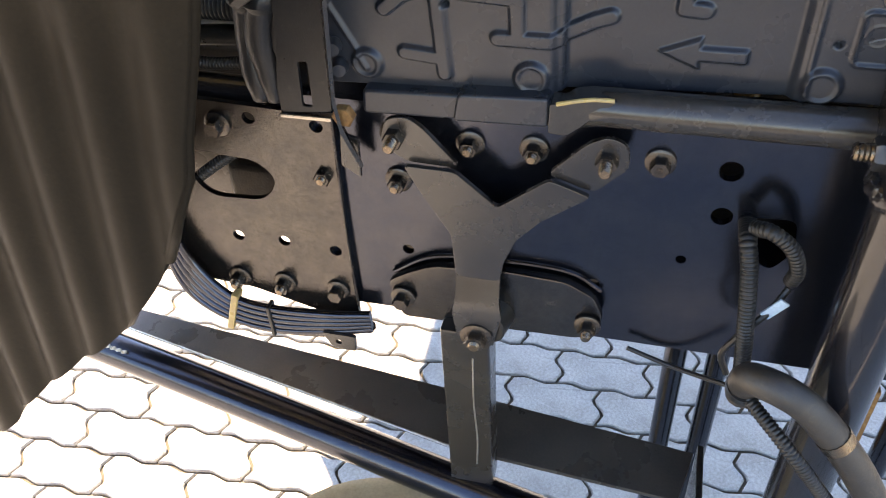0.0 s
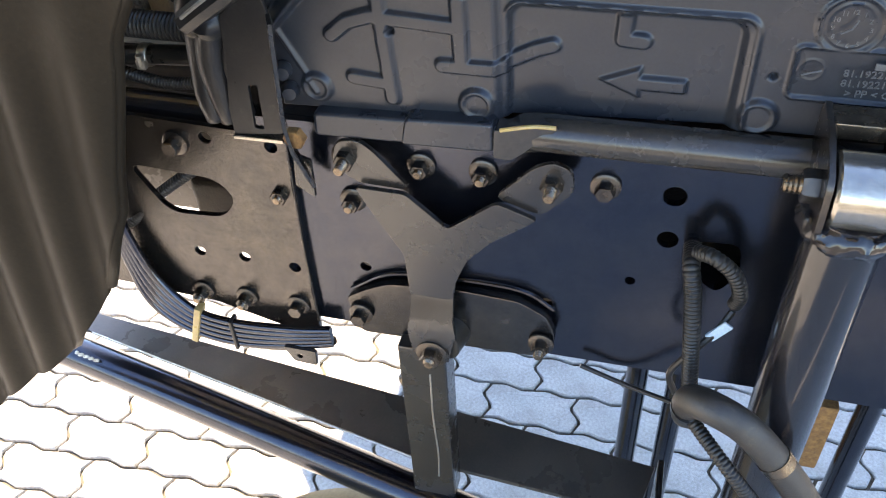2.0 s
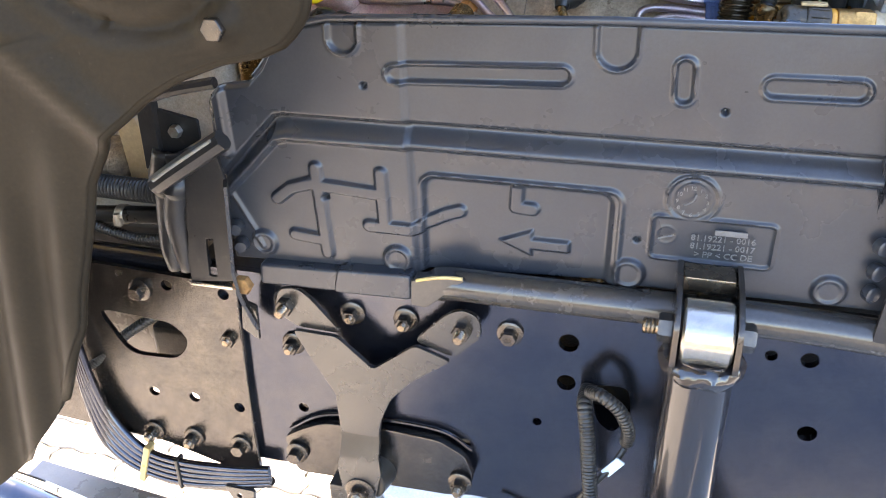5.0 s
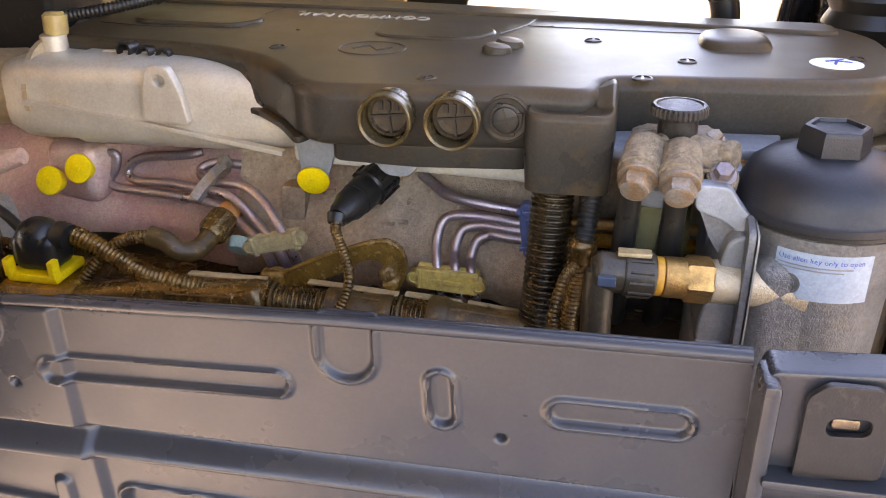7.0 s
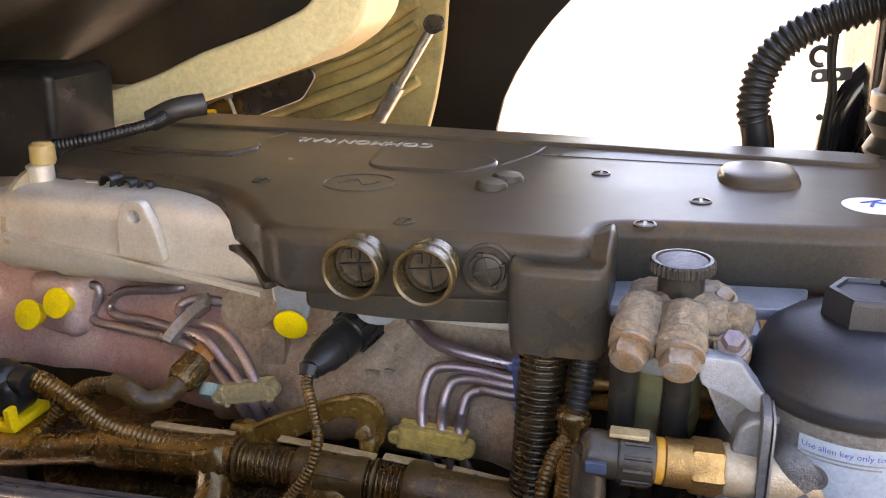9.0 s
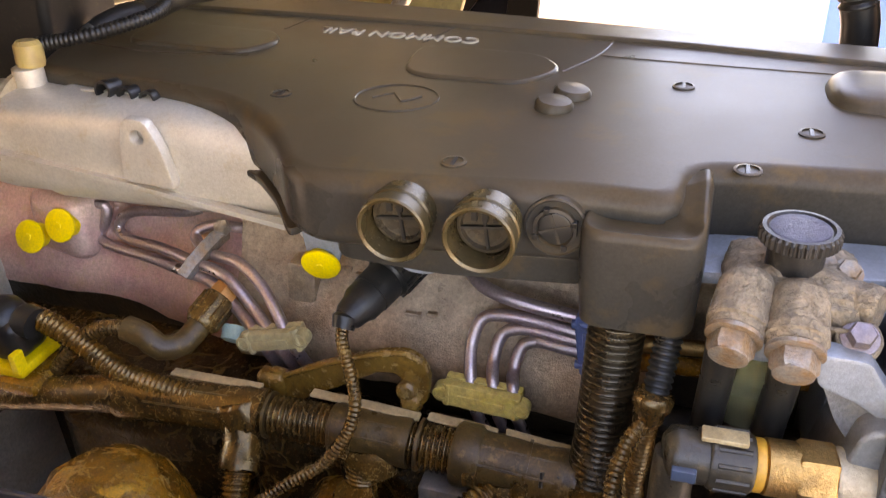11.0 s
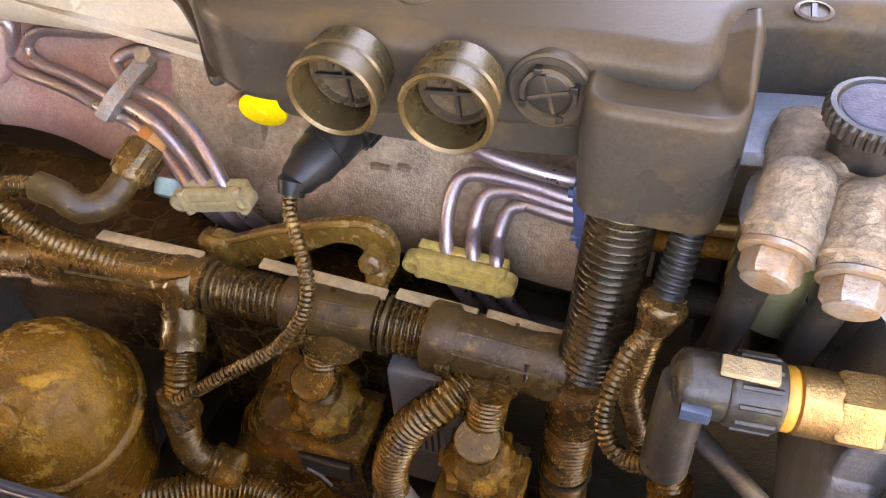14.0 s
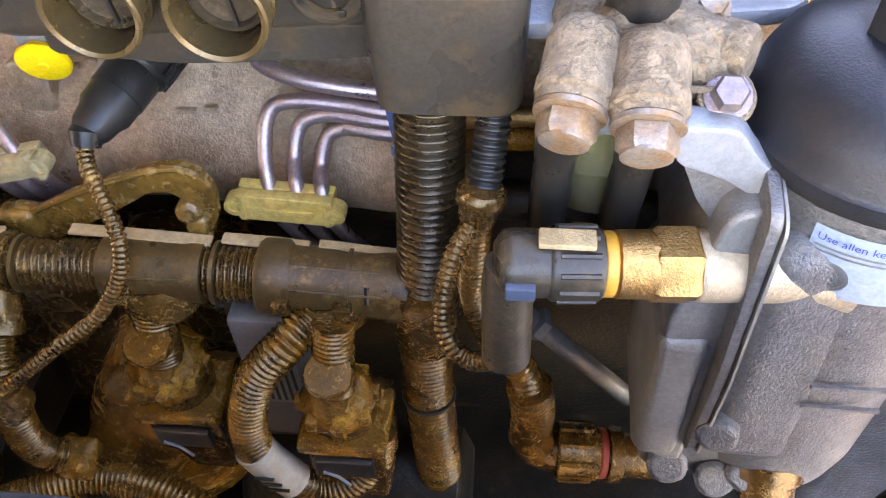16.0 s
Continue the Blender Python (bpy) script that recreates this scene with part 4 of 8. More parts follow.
hc = thing("hose_clamp", (-0.23, 0.955, 1.25), "shiny worm-drive hose clamp on a black hose", "clamp")
part("band", lathe([(0.0130, 0), (0.0140, 0.001), (0.0140, 0.011), (0.0130, 0.012)], (-0.238, 0.966, 1.2485), (1, 0, 0.05), 20), M_STEEL, hc)
part("screw", lathe([(0.0045, 0), (0.0045, 0.014)], (-0.232, 0.951, 1.256), (0, 0, -1), 8), M_STEEL, hc)
part("screw_housing", box((-0.238, 0.948, 1.238), (-0.226, 0.955, 1.250), 0.002), M_STEEL, hc)
cp = thing("cream_pipe_end", (-0.28, 1.0, 1.30), "pale dusty pipe end with a black clamp ring", "pipe")
part("pipe", lumpy(lathe([(0.030, 0), (0.036, 0.008), (0.037, 0.05), (0.032, 0.07), (0.018, 0.078)], (-0.315, 1.03, 1.298), (1, -0.25, 0.05), 28), 0.0006, 60, 1), M_DIRTYALU, cp)
part("clamp_band", lathe([(0.0385, 0), (0.0395, 0.002), (0.0395, 0.016), (0.0385, 0.018)], (-0.335, 1.033, 1.297), (1, -0.25, 0.05), 28), M_EYE, cp, "bright steel clamp band")
part("rubber_sleeve", lathe([(0.041, 0), (0.042, 0.002), (0.042, 0.05), (0.040, 0.052)], (-0.39, 1.045, 1.294), (1, -0.25, 0.05), 28), M_RUBBER, cp, "black rubber sleeve")
pb = thing("pipe_bracket", (-0.24, 1.02, 1.30), "pale dusty bracket with a brown stain beside the pipe end", "bracket")
part("plate", plate(rounded([(-0.232, 1.26), (-0.208, 1.26), (-0.206, 1.36), (-0.222, 1.40), (-0.240, 1.36)], 0.006), 0.012, 1.000, "y", 0.002), M_TAN, pb)
part("ring", lathe([(0.030, 0), (0.034, 0.002), (0.034, 0.014), (0.028, 0.016), (0.026, 0.008), (0, 0.008)], (-0.196, 1.02, 1.330), (-0.2, -1, 0), 24), M_LEVER, pb, "stained ochre ring")
ac = thing("amber_connector", (-0.30, 1.0, 1.34), "amber plastic connector on a short pipe", "connector")
part("body", lathe([(0.009, 0), (0.011, 0.003), (0.011, 0.022), (0.008, 0.026)], (-0.325, 1.01, 1.335), (1, -0.1, 0.15), 16), M_BRASS, ac)
part("nipple", lathe([(0.006, 0), (0.006, 0.035)], (-0.30, 1.008, 1.339), (1, -0.1, 0.15), 12), M_STEEL, ac)
sr = thing("support_rod", (-0.24, 0.955, 1.19), "shiny black support rod above the front plate", "rod")
part("rod", tube([(-0.40, 0.95, 1.193), (-0.31, 0.95, 1.193), (-0.16, 0.95, 1.191), (-0.08, 0.95, 1.188)], 0.0185, 18), M_GLOSS, sr)

bun = thing("cable_bundle", (-0.2, 0.9, 0.87), "bundle of black cables strapped below the front plate", "cable bundle")
for i in range(5):
    o = 0.0105 * i
    part("cable", tube([(-0.30 - o * 0.2, 0.895, 1.10 - o), (-0.287 - o * 0.4, 0.893, 1.01 - o), (-0.268 - o * 0.5, 0.892, 0.950 - o * 1.2), (-0.228 - o * 0.3, 0.892, 0.902 - o), (-0.170, 0.892, 0.889 - o * 0.95), (-0.085, 0.894, 0.893 - o * 0.75), (-0.03, 0.90, 0.897 - o * 0.6)], 0.0058, 10), M_RAIL, bun)
part("strap", box((-0.232, 0.884, 0.840), (-0.222, 0.902, 0.912), 0.002, turn=Matrix.Rotation(radians(18), 4, "Y")), M_BRASSY, bun, "yellowish plastic tie")
part("strap", box((-0.174, 0.884, 0.842), (-0.169, 0.902, 0.896), 0.001), M_RUBBER, bun)
part("tray", tube([(-0.31, 0.902, 0.97), (-0.265, 0.902, 0.872), (-0.21, 0.902, 0.838), (-0.10, 0.902, 0.846), (-0.03, 0.905, 0.872)], 0.006, 10), M_BRACKET, bun)
hose_thing("corrugated_conduit", [(-0.40, 0.92, 0.985), (-0.30, 0.915, 1.025), (-0.25, 0.925, 1.070), (-0.195, 0.94, 1.108), (-0.16, 0.96, 1.12)], 0.008, M_RUBBER, "black corrugated conduit passing through the oblong hole", 0.0045)

# ---- hoses on the rail ----
hose_thing("corrugated_conduit", [(0.405, 0.935, 1.105), (0.404, 0.885, 1.112), (0.410, 0.872, 1.085), (0.417, 0.862, 1.03), (0.424, 0.86, 0.97), (0.428, 0.85, 0.925)], 0.0095, M_RUBBER, "black corrugated conduit looping out of the frame", 0.0048)
hose_thing("corrugated_conduit", [(0.408, 0.895, 1.122), (0.424, 0.878, 1.132), (0.446, 0.876, 1.115), (0.457, 0.88, 1.085), (0.456, 0.89, 1.06)], 0.0085, M_RUBBER, "short curved black conduit at the frame opening", 0.0048)
tg = thing("cable_tag", (0.44, 0.875, 1.03), "pale blue cable tag on a thin cable", "tag")
part("cable", tube([(0.455, 0.885, 1.055), (0.440, 0.872, 1.030), (0.415, 0.862, 0.998), (0.402, 0.862, 0.965), (0.412, 0.862, 0.935)], 0.004, 8), M_RUBBER, tg)
part("tag", box((0.438, 0.868, 1.022), (0.450, 0.871, 1.052), 0.001, turn=Matrix.Rotation(radians(35), 4, "Y")), M_TAG, tg)
ah = hose_thing("air_hose", [(0.425, 0.82, 0.955), (0.424, 0.80, 1.000), (0.445, 0.785, 1.012), (0.480, 0.78, 0.995), (0.520, 0.775, 0.952), (0.560, 0.77, 0.895), (0.61, 0.765, 0.80)], 0.0175, M_DUSTHOSE, "dusty grey-brown rubber air hose", plain=True)
part("end_cuff", sweep([(0.4246, 0.812, 0.972), (0.4243, 0.806, 0.985)], 0.0195, 18), M_RUBBER, ah, "black rubber end cuff")
part("clamp_band", sweep([(0.512, 0.776, 0.962), (0.520, 0.775, 0.952)], 0.0185, 18), M_STUD, ah, "dull clamp band")
hose_thing("corrugated_conduit", [(0.425, 0.80, 0.975), (0.47, 0.755, 0.955), (0.52, 0.75, 0.89), (0.57, 0.75, 0.82)], 0.008, M_RUBBER, "black conduit alongside the air hose", 0.0045)
hose_thing("thin_cable", [(0.30, 0.905, 0.905), (0.36, 0.90, 0.888), (0.42, 0.87, 0.905)], 0.003, M_RUBBER, "thin black cable below the frame", plain=True)
tk = thing("dusty_drum", (0.05, 0.88, 0.45), "dusty tan round drum below the beam", "drum")
part("drum", lathe([(0.19, 0), (0.20, 0.012), (0.21, 0.50), (0.205, 0.515), (0.18, 0.525), (0.10, 0.532), (0, 0.533)], (-0.01, 0.70, 0.0), (0, 0, 1), 40), M_TAN, tk)

# ---- engine core ----
eng = thing("diesel_engine", (0.3, 1.4, 0.6), "dusty inline diesel engine with bronze-grey head casting", "engine")
HEAD = [(1.30, 1.562), (1.258, 1.556), (1.245, 1.538), (1.233, 1.505), (1.214, 1.478), (1.200, 1.455), (1.196, 1.436), (1.202, 1.416), (1.218, 1.401), (1.245, 1.392), (1.30, 1.390)]


def head_y(z):
    """Front of the head casting at a height."""
    return line([(p[1], p[0]) for p in HEAD[::-1]], z)


b = bmesh.new()
rows = []
for i in range(57):
    x = 0.185 + 0.36 * i / 56
    scallop = 0.010 * max(0.0, math.sin((x - 0.185) / 0.36 * math.pi * 6)) ** 2
    rows.append([b.verts.new((x, y + 0.0012 * noise.noise((x * 30, y * 30, z * 30)), z - 0.015 * (x - 0.185) / 0.36 * soft(z - 1.45, 0.1) + scallop * soft(z - 1.41, 0.03))) for y, z in HEAD])
for i in range(56):
    for j in range(len(HEAD) - 1):
        b.faces.new((rows[i][j], rows[i + 1][j], rows[i + 1][j + 1], rows[i][j + 1]))
b.faces.new(rows[0]), b.faces.new(rows[-1][::-1])
hd = part("head", b, M_BRONZE, eng, "bronze-grey dusty head casting", smooth=60)
for k, (mx, mz, ml) in enumerate(((0.268, 1.500, 0.012), (0.284, 1.503, 0.008), (0.296, 1.500, 0.010), (0.345, 1.478, 0.014), (0.364, 1.480, 0.009), (0.300, 1.486, 0.016))):
    part("cast_mark", box((mx, head_y(mz) - 0.0025, mz), (mx + ml, head_y(mz) + 0.002, mz + 0.0035), 0.0008), M_BRONZE, eng)
part("cast_pad", plate(rounded([(0.236, 1.476), (0.262, 1.474), (0.266, 1.512), (0.240, 1.515)], 0.006), 0.02, 1.2130, "y", 0.002), M_BRONZE, eng)
part("rear_head", box((0.545, 1.24, 1.45), (0.86, 1.52, 1.575), 0.02, seg=3), M_BRONZE, eng)
b = bmesh.new()
rows = []
for i in range(41):
    x = -0.30 + 0.49 * i / 40
    rows.append([b.verts.new((x, y + 0.014 + 0.024 * soft(x - 0.115, 0.14) + 0.002 * noise.noise((x * 20, y * 25, z * 25)), z - 0.006 * soft(1.52 - z, 0.05))) for y, z in HEAD])
for i in range(40):
    for j in range(len(HEAD) - 1):
        b.faces.new((rows[i][j], rows[i + 1][j], rows[i + 1][j + 1], rows[i][j + 1]))
b.faces.new(rows[0]), b.faces.new(rows[-1][::-1])
part("pink_head", b, M_PINK, eng, "pinkish primed casting", smooth=60)
part("pink_boss", box((-0.055, 1.236, 1.465), (0.020, 1.30, 1.535), 0.018, seg=4, turn=Matrix.Rotation(radians(-14), 4, "Z")), M_PINK, eng)
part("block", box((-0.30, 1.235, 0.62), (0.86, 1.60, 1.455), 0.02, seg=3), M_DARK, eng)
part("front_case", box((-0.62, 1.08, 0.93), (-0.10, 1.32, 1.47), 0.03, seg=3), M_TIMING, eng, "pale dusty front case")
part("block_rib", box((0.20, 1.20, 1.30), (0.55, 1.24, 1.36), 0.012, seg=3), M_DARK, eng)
part("gear_case", lumpy(box((-0.02, 1.16, 1.16), (0.20, 1.27, 1.36), 0.03, seg=4), 0.004, 30, 2), M_OILY_SHADE, eng, "oily gear case coloured dark for the deep shade")
part("ledge", lumpy(box((-0.16, 1.145, 1.375), (0.24, 1.25, 1.408), 0.012, seg=3), 0.004, 40, 3), M_OILY_SHADE, eng, "oily ledge coloured dark for the shade under the head")
part("side_casting", lumpy(box((0.20, 1.145, 1.10), (0.385, 1.24, 1.375), 0.03, seg=4), 0.006, 26, 3), M_OILY_SHADE, eng, "oily side casting coloured dark for the deep shade")
part("pump_body", lathe([(0.03, 0), (0.05, 0.01), (0.055, 0.05), (0.04, 0.10)], (0.31, 1.13, 1.18), (0.1, -0.1, 1), 20), M_MUD, eng)
part("starter", lathe([(0.04, 0), (0.045, 0.01), (0.045, 0.18), (0.03, 0.19)], (0.35, 1.13, 1.15), (1, 0, 0), 24), M_DARK, eng)
part("oil_gallery", tube([(0.54, 1.20, 1.425), (0.64, 1.20, 1.420), (0.75, 1.20, 1.41)], 0.014, 14), M_DARK, eng)
part("gallery_pipe", tube([(0.53, 1.175, 1.512), (0.62, 1.185, 1.510), (0.72, 1.19, 1.505)], 0.006, 10), M_BRASS, eng, "brassy pipe")
part("gallery_pipe", tube([(0.53, 1.175, 1.495), (0.62, 1.185, 1.493), (0.72, 1.19, 1.488)], 0.007, 10), M_MUD, eng)
for px in (-0.2, 0.75):
    em = thing("engine_mount", (px, 1.1, 0.9), "black rubber and steel engine mount", "mount", "engine mounts")
    part("arm", box((px - 0.05, 0.99, 0.95), (px + 0.05, 1.26, 1.05), 0.01), M_DARK, em)

# ---- valve cover ----
OUT = [(-0.065, 1.345), (-0.04, 1.285), (0.03, 1.272), (0.115, 1.262), (0.175, 1.248), (0.222, 1.222), (0.258, 1.185), (0.292, 1.138), (0.318, 1.124), (0.40, 1.130), (0.50, 1.142), (0.556, 1.138), (0.563, 1.188), (0.600, 1.194), (0.76, 1.205), (0.812, 1.225), (0.838, 1.27), (0.838, 1.40), (0.81, 1.465), (0.52, 1.505), (0.06, 1.58), (-0.06, 1.60)]
cover = thing("valve_cover", (0.35, 1.35, 1.56), "dusty black plastic valve cover with raised lettering", "engine cover")
part("shell", plate(rounded(OUT, 0.022, 5), 0.056, 1.590, "z", 0.013, seg=4), M_COVER, cover, smooth=60)
part("skirt", plate(rounded([(0.310, 1.19), (0.322, 1.146), (0.40, 1.140), (0.50, 1.150), (0.52, 1.20), (0.30, 1.26)], 0.012), 0.022, 1.570, "z", 0.003), M_COVER, cover)
part("edge_flange", plate(rounded([(-0.06, 1.30), (0.03, 1.268), (0.115, 1.258), (0.175, 1.243), (0.222, 1.217), (0.258, 1.181), (0.292, 1.134), (0.31, 1.20), (0.1, 1.40), (-0.06, 1.40)], 0.015), 0.007, 1.586, "z", 0.002), M_COVER, cover)
part("rear_flange", plate(rounded([(0.545, 1.20), (0.60, 1.189), (0.76, 1.198), (0.82, 1.220), (0.848, 1.27), (0.848, 1.42), (0.6, 1.45)], 0.015), 0.007, 1.583, "z", 0.002), M_COVER, cover)
# front pocket over the big hose
b = bmesh.new()
foot = rounded([(0.4975, 1.190), (0.4985, 1.113), (0.5725, 1.113), (0.5745, 1.190)], 0.017, 7)
mid = Vector((0.5365, 1.165))


def rim_z(x, y):
    return 1.6325 + 0.013 * soft(0.566 - x, 0.012) * soft(1.132 - y, 0.030)


rows = []
for inset, drop in ((0.002, None), (-0.0005, 0.030), (0.0, 0.006), (0.0012, 0.0022), (0.0035, 0.0), (0.0060, 0.0004), (0.010, 0.0018), (0.016, 0.0034), (0.024, 0.0042)):
    row = []
    for x, y in foot:
        q = Vector((x, y))
        q = q + (mid - q).normalized() * inset
        row.append(b.verts.new((q.x, max(q.y, 1.1) if y < 1.18 else 1.190, 1.564 if drop is None else rim_z(x, y) - drop)))
    rows.append(row)
for p, q in zip(rows, rows[1:]):
    for i in range(len(foot)):
        b.faces.new((p[i], p[(i + 1) % len(foot)], q[(i + 1) % len(foot)], q[i]))
b.faces.new(rows[0][::-1]), b.faces.new(rows[-1])
bmesh.ops.recalc_face_normals(b, faces=b.faces)
part("hose_pocket", b, M_COVER, cover, "deep pocket over the hose with a scooped top", smooth=60)
# domes and pads on the top
part("pad", plate(rounded([(0.00, 1.365), (0.14, 1.352), (0.165, 1.385), (0.150, 1.420), (0.00, 1.44)], 0.03, 6), 0.010, 1.640, "z", 0.004, seg=3), M_COVER, cover)
part("pad", plate(rounded([(0.31, 1.325), (0.42, 1.318), (0.447, 1.362), (0.42, 1.40), (0.30, 1.41)], 0.03, 6), 0.009, 1.640, "z", 0.004, seg=3), M_COVER, cover)
part("raised_rear", plate(rounded([(-0.04, 1.50), (0.30, 1.475), (0.55, 1.445), (0.80, 1.40), (0.80, 1.455), (0.52, 1.495), (0.06, 1.57), (-0.05, 1.58)], 0.02, 4), 0.010, 1.640, "z", 0.005, seg=3), M_COVER, cover)
b = bmesh.new()
rows = []
for f, h in ((1.08, -0.001), (1.0, 0.0015), (0.95, 0.006), (0.86, 0.0095), (0.70, 0.0115), (0.4, 0.0125)):
    rows.append([b.verts.new((0.686 + (0.036 * f) * math.copysign(abs(math.cos(a)) ** 0.7, math.cos(a)), 1.350 + (0.042 * f) * math.copysign(abs(math.sin(a)) ** 0.7, math.sin(a)), 1.644 + h)) for a in [2 * math.pi * i / 40 for i in range(40)]])
for p, q in zip(rows, rows[1:]):
    for i in range(40):
        b.faces.new((p[i], p[(i + 1) % 40], q[(i + 1) % 40], q[i]))
b.faces.new(rows[-1])
part("dome", b, M_COVER, cover, "smooth rounded dome", smooth=70)
for x, y in ((0.453, 1.276), (0.462, 1.305)):
    part("cap", lathe([(0.0150, 0), (0.0150, 0.0055), (0.0125, 0.0085), (0.0, 0.0095)], (x, y, 1.644), (0.12, 0, 1), 24), M_COVER, cover)
for x, y in ((0.407, 1.163), (0.593, 1.191), (0.23, 1.262), (0.325, 1.372), (0.545, 1.342), (0.79, 1.295), (0.635, 1.262)):
    part("retainer", lathe([(0.009, 0), (0.009, 0.0015), (0.007, 0.002), (0.0068, 0.0008), (0, 0.0008)], (x, y, 1.6455), (0, 0, 1), 18), M_COVER, cover, "quarter-turn retainer")
    part("retainer_slot", box((x - 0.0013, y - 0.0065, 1.6462), (x + 0.0013, y + 0.0065, 1.6474), 0.0003), M_RUBBER, cover)
part("stamped_badge", sweep([(0.327 + 0.034 * math.cos(a), 1.272 + 0.030 * math.sin(a), 1.6462) for a in [2 * math.pi * i / 40 for i in range(41)]], 0.0011, 6, caps=False), M_COVER, cover, "raised oval ring")
part("badge_mark", tube([(0.308, 1.268, 1.6462), (0.322, 1.282, 1.6462), (0.334, 1.264, 1.6462), (0.346, 1.278, 1.6462)], 0.0011, 6), M_COVER, cover, "raised plain mark")
for pts in (((0.145, 1.44), (0.162, 1.52), (0.172, 1.55)), ((0.300, 1.42), (0.316, 1.48), (0.322, 1.53)), ((0.445, 1.36), (0.470, 1.42), (0.480, 1.50)), ((-0.03, 1.36), (0.05, 1.345), (0.150, 1.352)), ((0.47, 1.41), (0.58, 1.40), (0.66, 1.395))):
    part("moulded_seam", tube([(x, y, 1.6455) for x, y in pts], 0.0013, 6), M_COVER, cover)
letters("COMMON RAIL", 0.0245, pose(0.354, 1.4395, 1.6468, 0, 0, 176), M_LETTER, cover, 0.0008, "raised_lettering")
part("oval_label", lathe([(0.0235, 0), (0.0235, 0.0004), (0, 0.0005)], (0.768, 1.274, 1.6462), (0, 0, 1), 32), M_WHITE, cover, "white oval sticker with a blue hand-drawn K")
letters("K", 0.028, pose(0.758, 1.283, 1.6470, 0, 0, -62), M_BLUEINK, cover, 0.0002, "letter")
# filler necks in the front skirt
for x in (0.3838, 0.4402):
    ax = Vector((0.0, -1.0, -0.02)).normalized()
    o = Vector((x, 1.100, 1.6243)) - ax * 0.030
    neck = part("neck", lathe([(0.0212, 0.0), (0.0212, 0.010), (0.0228, 0.011), (0.0228, 0.015), (0.0216, 0.016), (0.0216, 0.019), (0.0232, 0.020), (0.0232, 0.029), (0.0220, 0.030), (0.0200, 0.029), (0.0194, 0.006), (0, 0.006)], o, ax, 36), M_NECK, cover, "bronze-black round neck", smooth=40)
    part("plug", lathe([(0.0185, 0), (0.0185, 0.006), (0.0160, 0.007), (0.0150, 0.0035), (0, 0.0035)], o + ax * 0.006, ax, 24), M_PLUG, neck)
    q3 = ax.to_track_quat("Z", "Y").to_matrix().to_4x4()
    for s, w in ((-0.007, 0.004), (0.0, 0.004), (0.007, 0.004)):
        b = box((s - w / 2, 0.004, -0.001), (s + w / 2, 0.012, 0.002), 0.0005)
        bmesh.ops.transform(b, matrix=Matrix.Translation(o + ax * 0.0105) @ q3, verts=b.verts)
        part("web", b, M_RUBBER, neck)
    for k in range(2):
        b = box((-0.001, -0.0175, -0.0012), (0.001, 0.0175, 0.0012), 0.0003, None, Matrix.Rotation(1.57 * k + 0.1, 4, "Z"))
        bmesh.ops.transform(b, matrix=Matrix.Translation(o + ax * (0.0112 + 0.0004 * k)) @ q3, verts=b.verts)
        part("spoke", b, M_RUBBER, neck)
ax = Vector((-0.02, -1, 0.06)).normalized()
o = Vector((0.4815, 1.136, 1.6205))
n3 = part("blank_neck", lathe([(0.0205, -0.014), (0.0205, 0.0010), (0.0190, 0.0016), (0.0180, 0.0004), (0.0140, 0.0), (0.0140, 0.0040), (0.0120, 0.0045), (0.0112, 0.0015), (0, 0.0015)], o, ax, 36), M_COVER, cover, "closed round neck")
part("closing_plug", lathe([(0.0108, 0.0), (0.0108, 0.0026), (0.0098, 0.0032), (0, 0.0032)], o, ax, 24), M_RUBBER, n3)
for k in range(2):
    b = box((-0.0010, -0.0105, -0.001), (0.0010, 0.0105, 0.001), 0.0003, None, Matrix.Rotation(1.57 * k + 0.3, 4, "Z"))
    bmesh.ops.transform(b, matrix=Matrix.Translation(o + ax * (0.0028 + 0.0004 * k)) @ ax.to_track_quat("Z", "Y").to_matrix().to_4x4(), verts=b.verts)
    part("cross_rib", b, M_COVER, n3)
for a in (0.4, 2.0, 3.6, 5.2):
    q = ax.to_track_quat("Z", "Y").to_matrix() @ Vector((math.cos(a), math.sin(a), 0)) * 0.0135
    part("clip", box(o + ax * 0.003 + q - Vector((0.0018, 0.0025, 0.0018)), o + ax * 0.003 + q + Vector((0.0018, 0.0025, 0.0018)), 0.0005), M_RUBBER, n3)
for x, z in ((0.062, 1.640), (0.084, 1.636), (0.106, 1.634)):
    part("port", lathe([(0.0085, 0), (0.0085, 0.012), (0.0092, 0.0125), (0.0092, 0.018), (0.0068, 0.018), (0.0065, 0.006), (0, 0.006)], (x, 1.272, z - 0.003), (-0.15, -1, 0.1), 20), M_RUBBER, cover, "small open round port")

# ---- intake manifold ----
mani = thing("intake_manifold", (0.1, 1.3, 1.54), "bare cast aluminium intake manifold with a lug", "manifold")
prof = []
for (x, s) in ((-0.075, 0.86), (-0.06, 0.97), (-0.045, 1.0), (0.00, 1.0), (0.01, 1.06), (0.14, 1.05), (0.20, 0.98), (0.25, 0.84), (0.28, 0.60), (0.295, 0.35)):
    prof.append((x, s))
b = bmesh.new()
rings = []
for x, s in prof:
    ring = []
    for k in range(28):
        a = 2 * math.pi * k / 28
        cy, cz = math.cos(a), math.sin(a)
        r = (abs(cy) ** 4.5 + abs(cz) ** 4.5) ** (-1 / 4.5)
        if cy < 0:
            r *= 1.0 + 0.035 * soft(cz + 0.1, 0.25)
        ring.append(b.verts.new((x, 1.275 + 0.054 * s * r * cy, 1.588 - 0.012 * max(0, x - 0.15) * 4 + 0.044 * s * r * cz)))
    rings.append(ring)
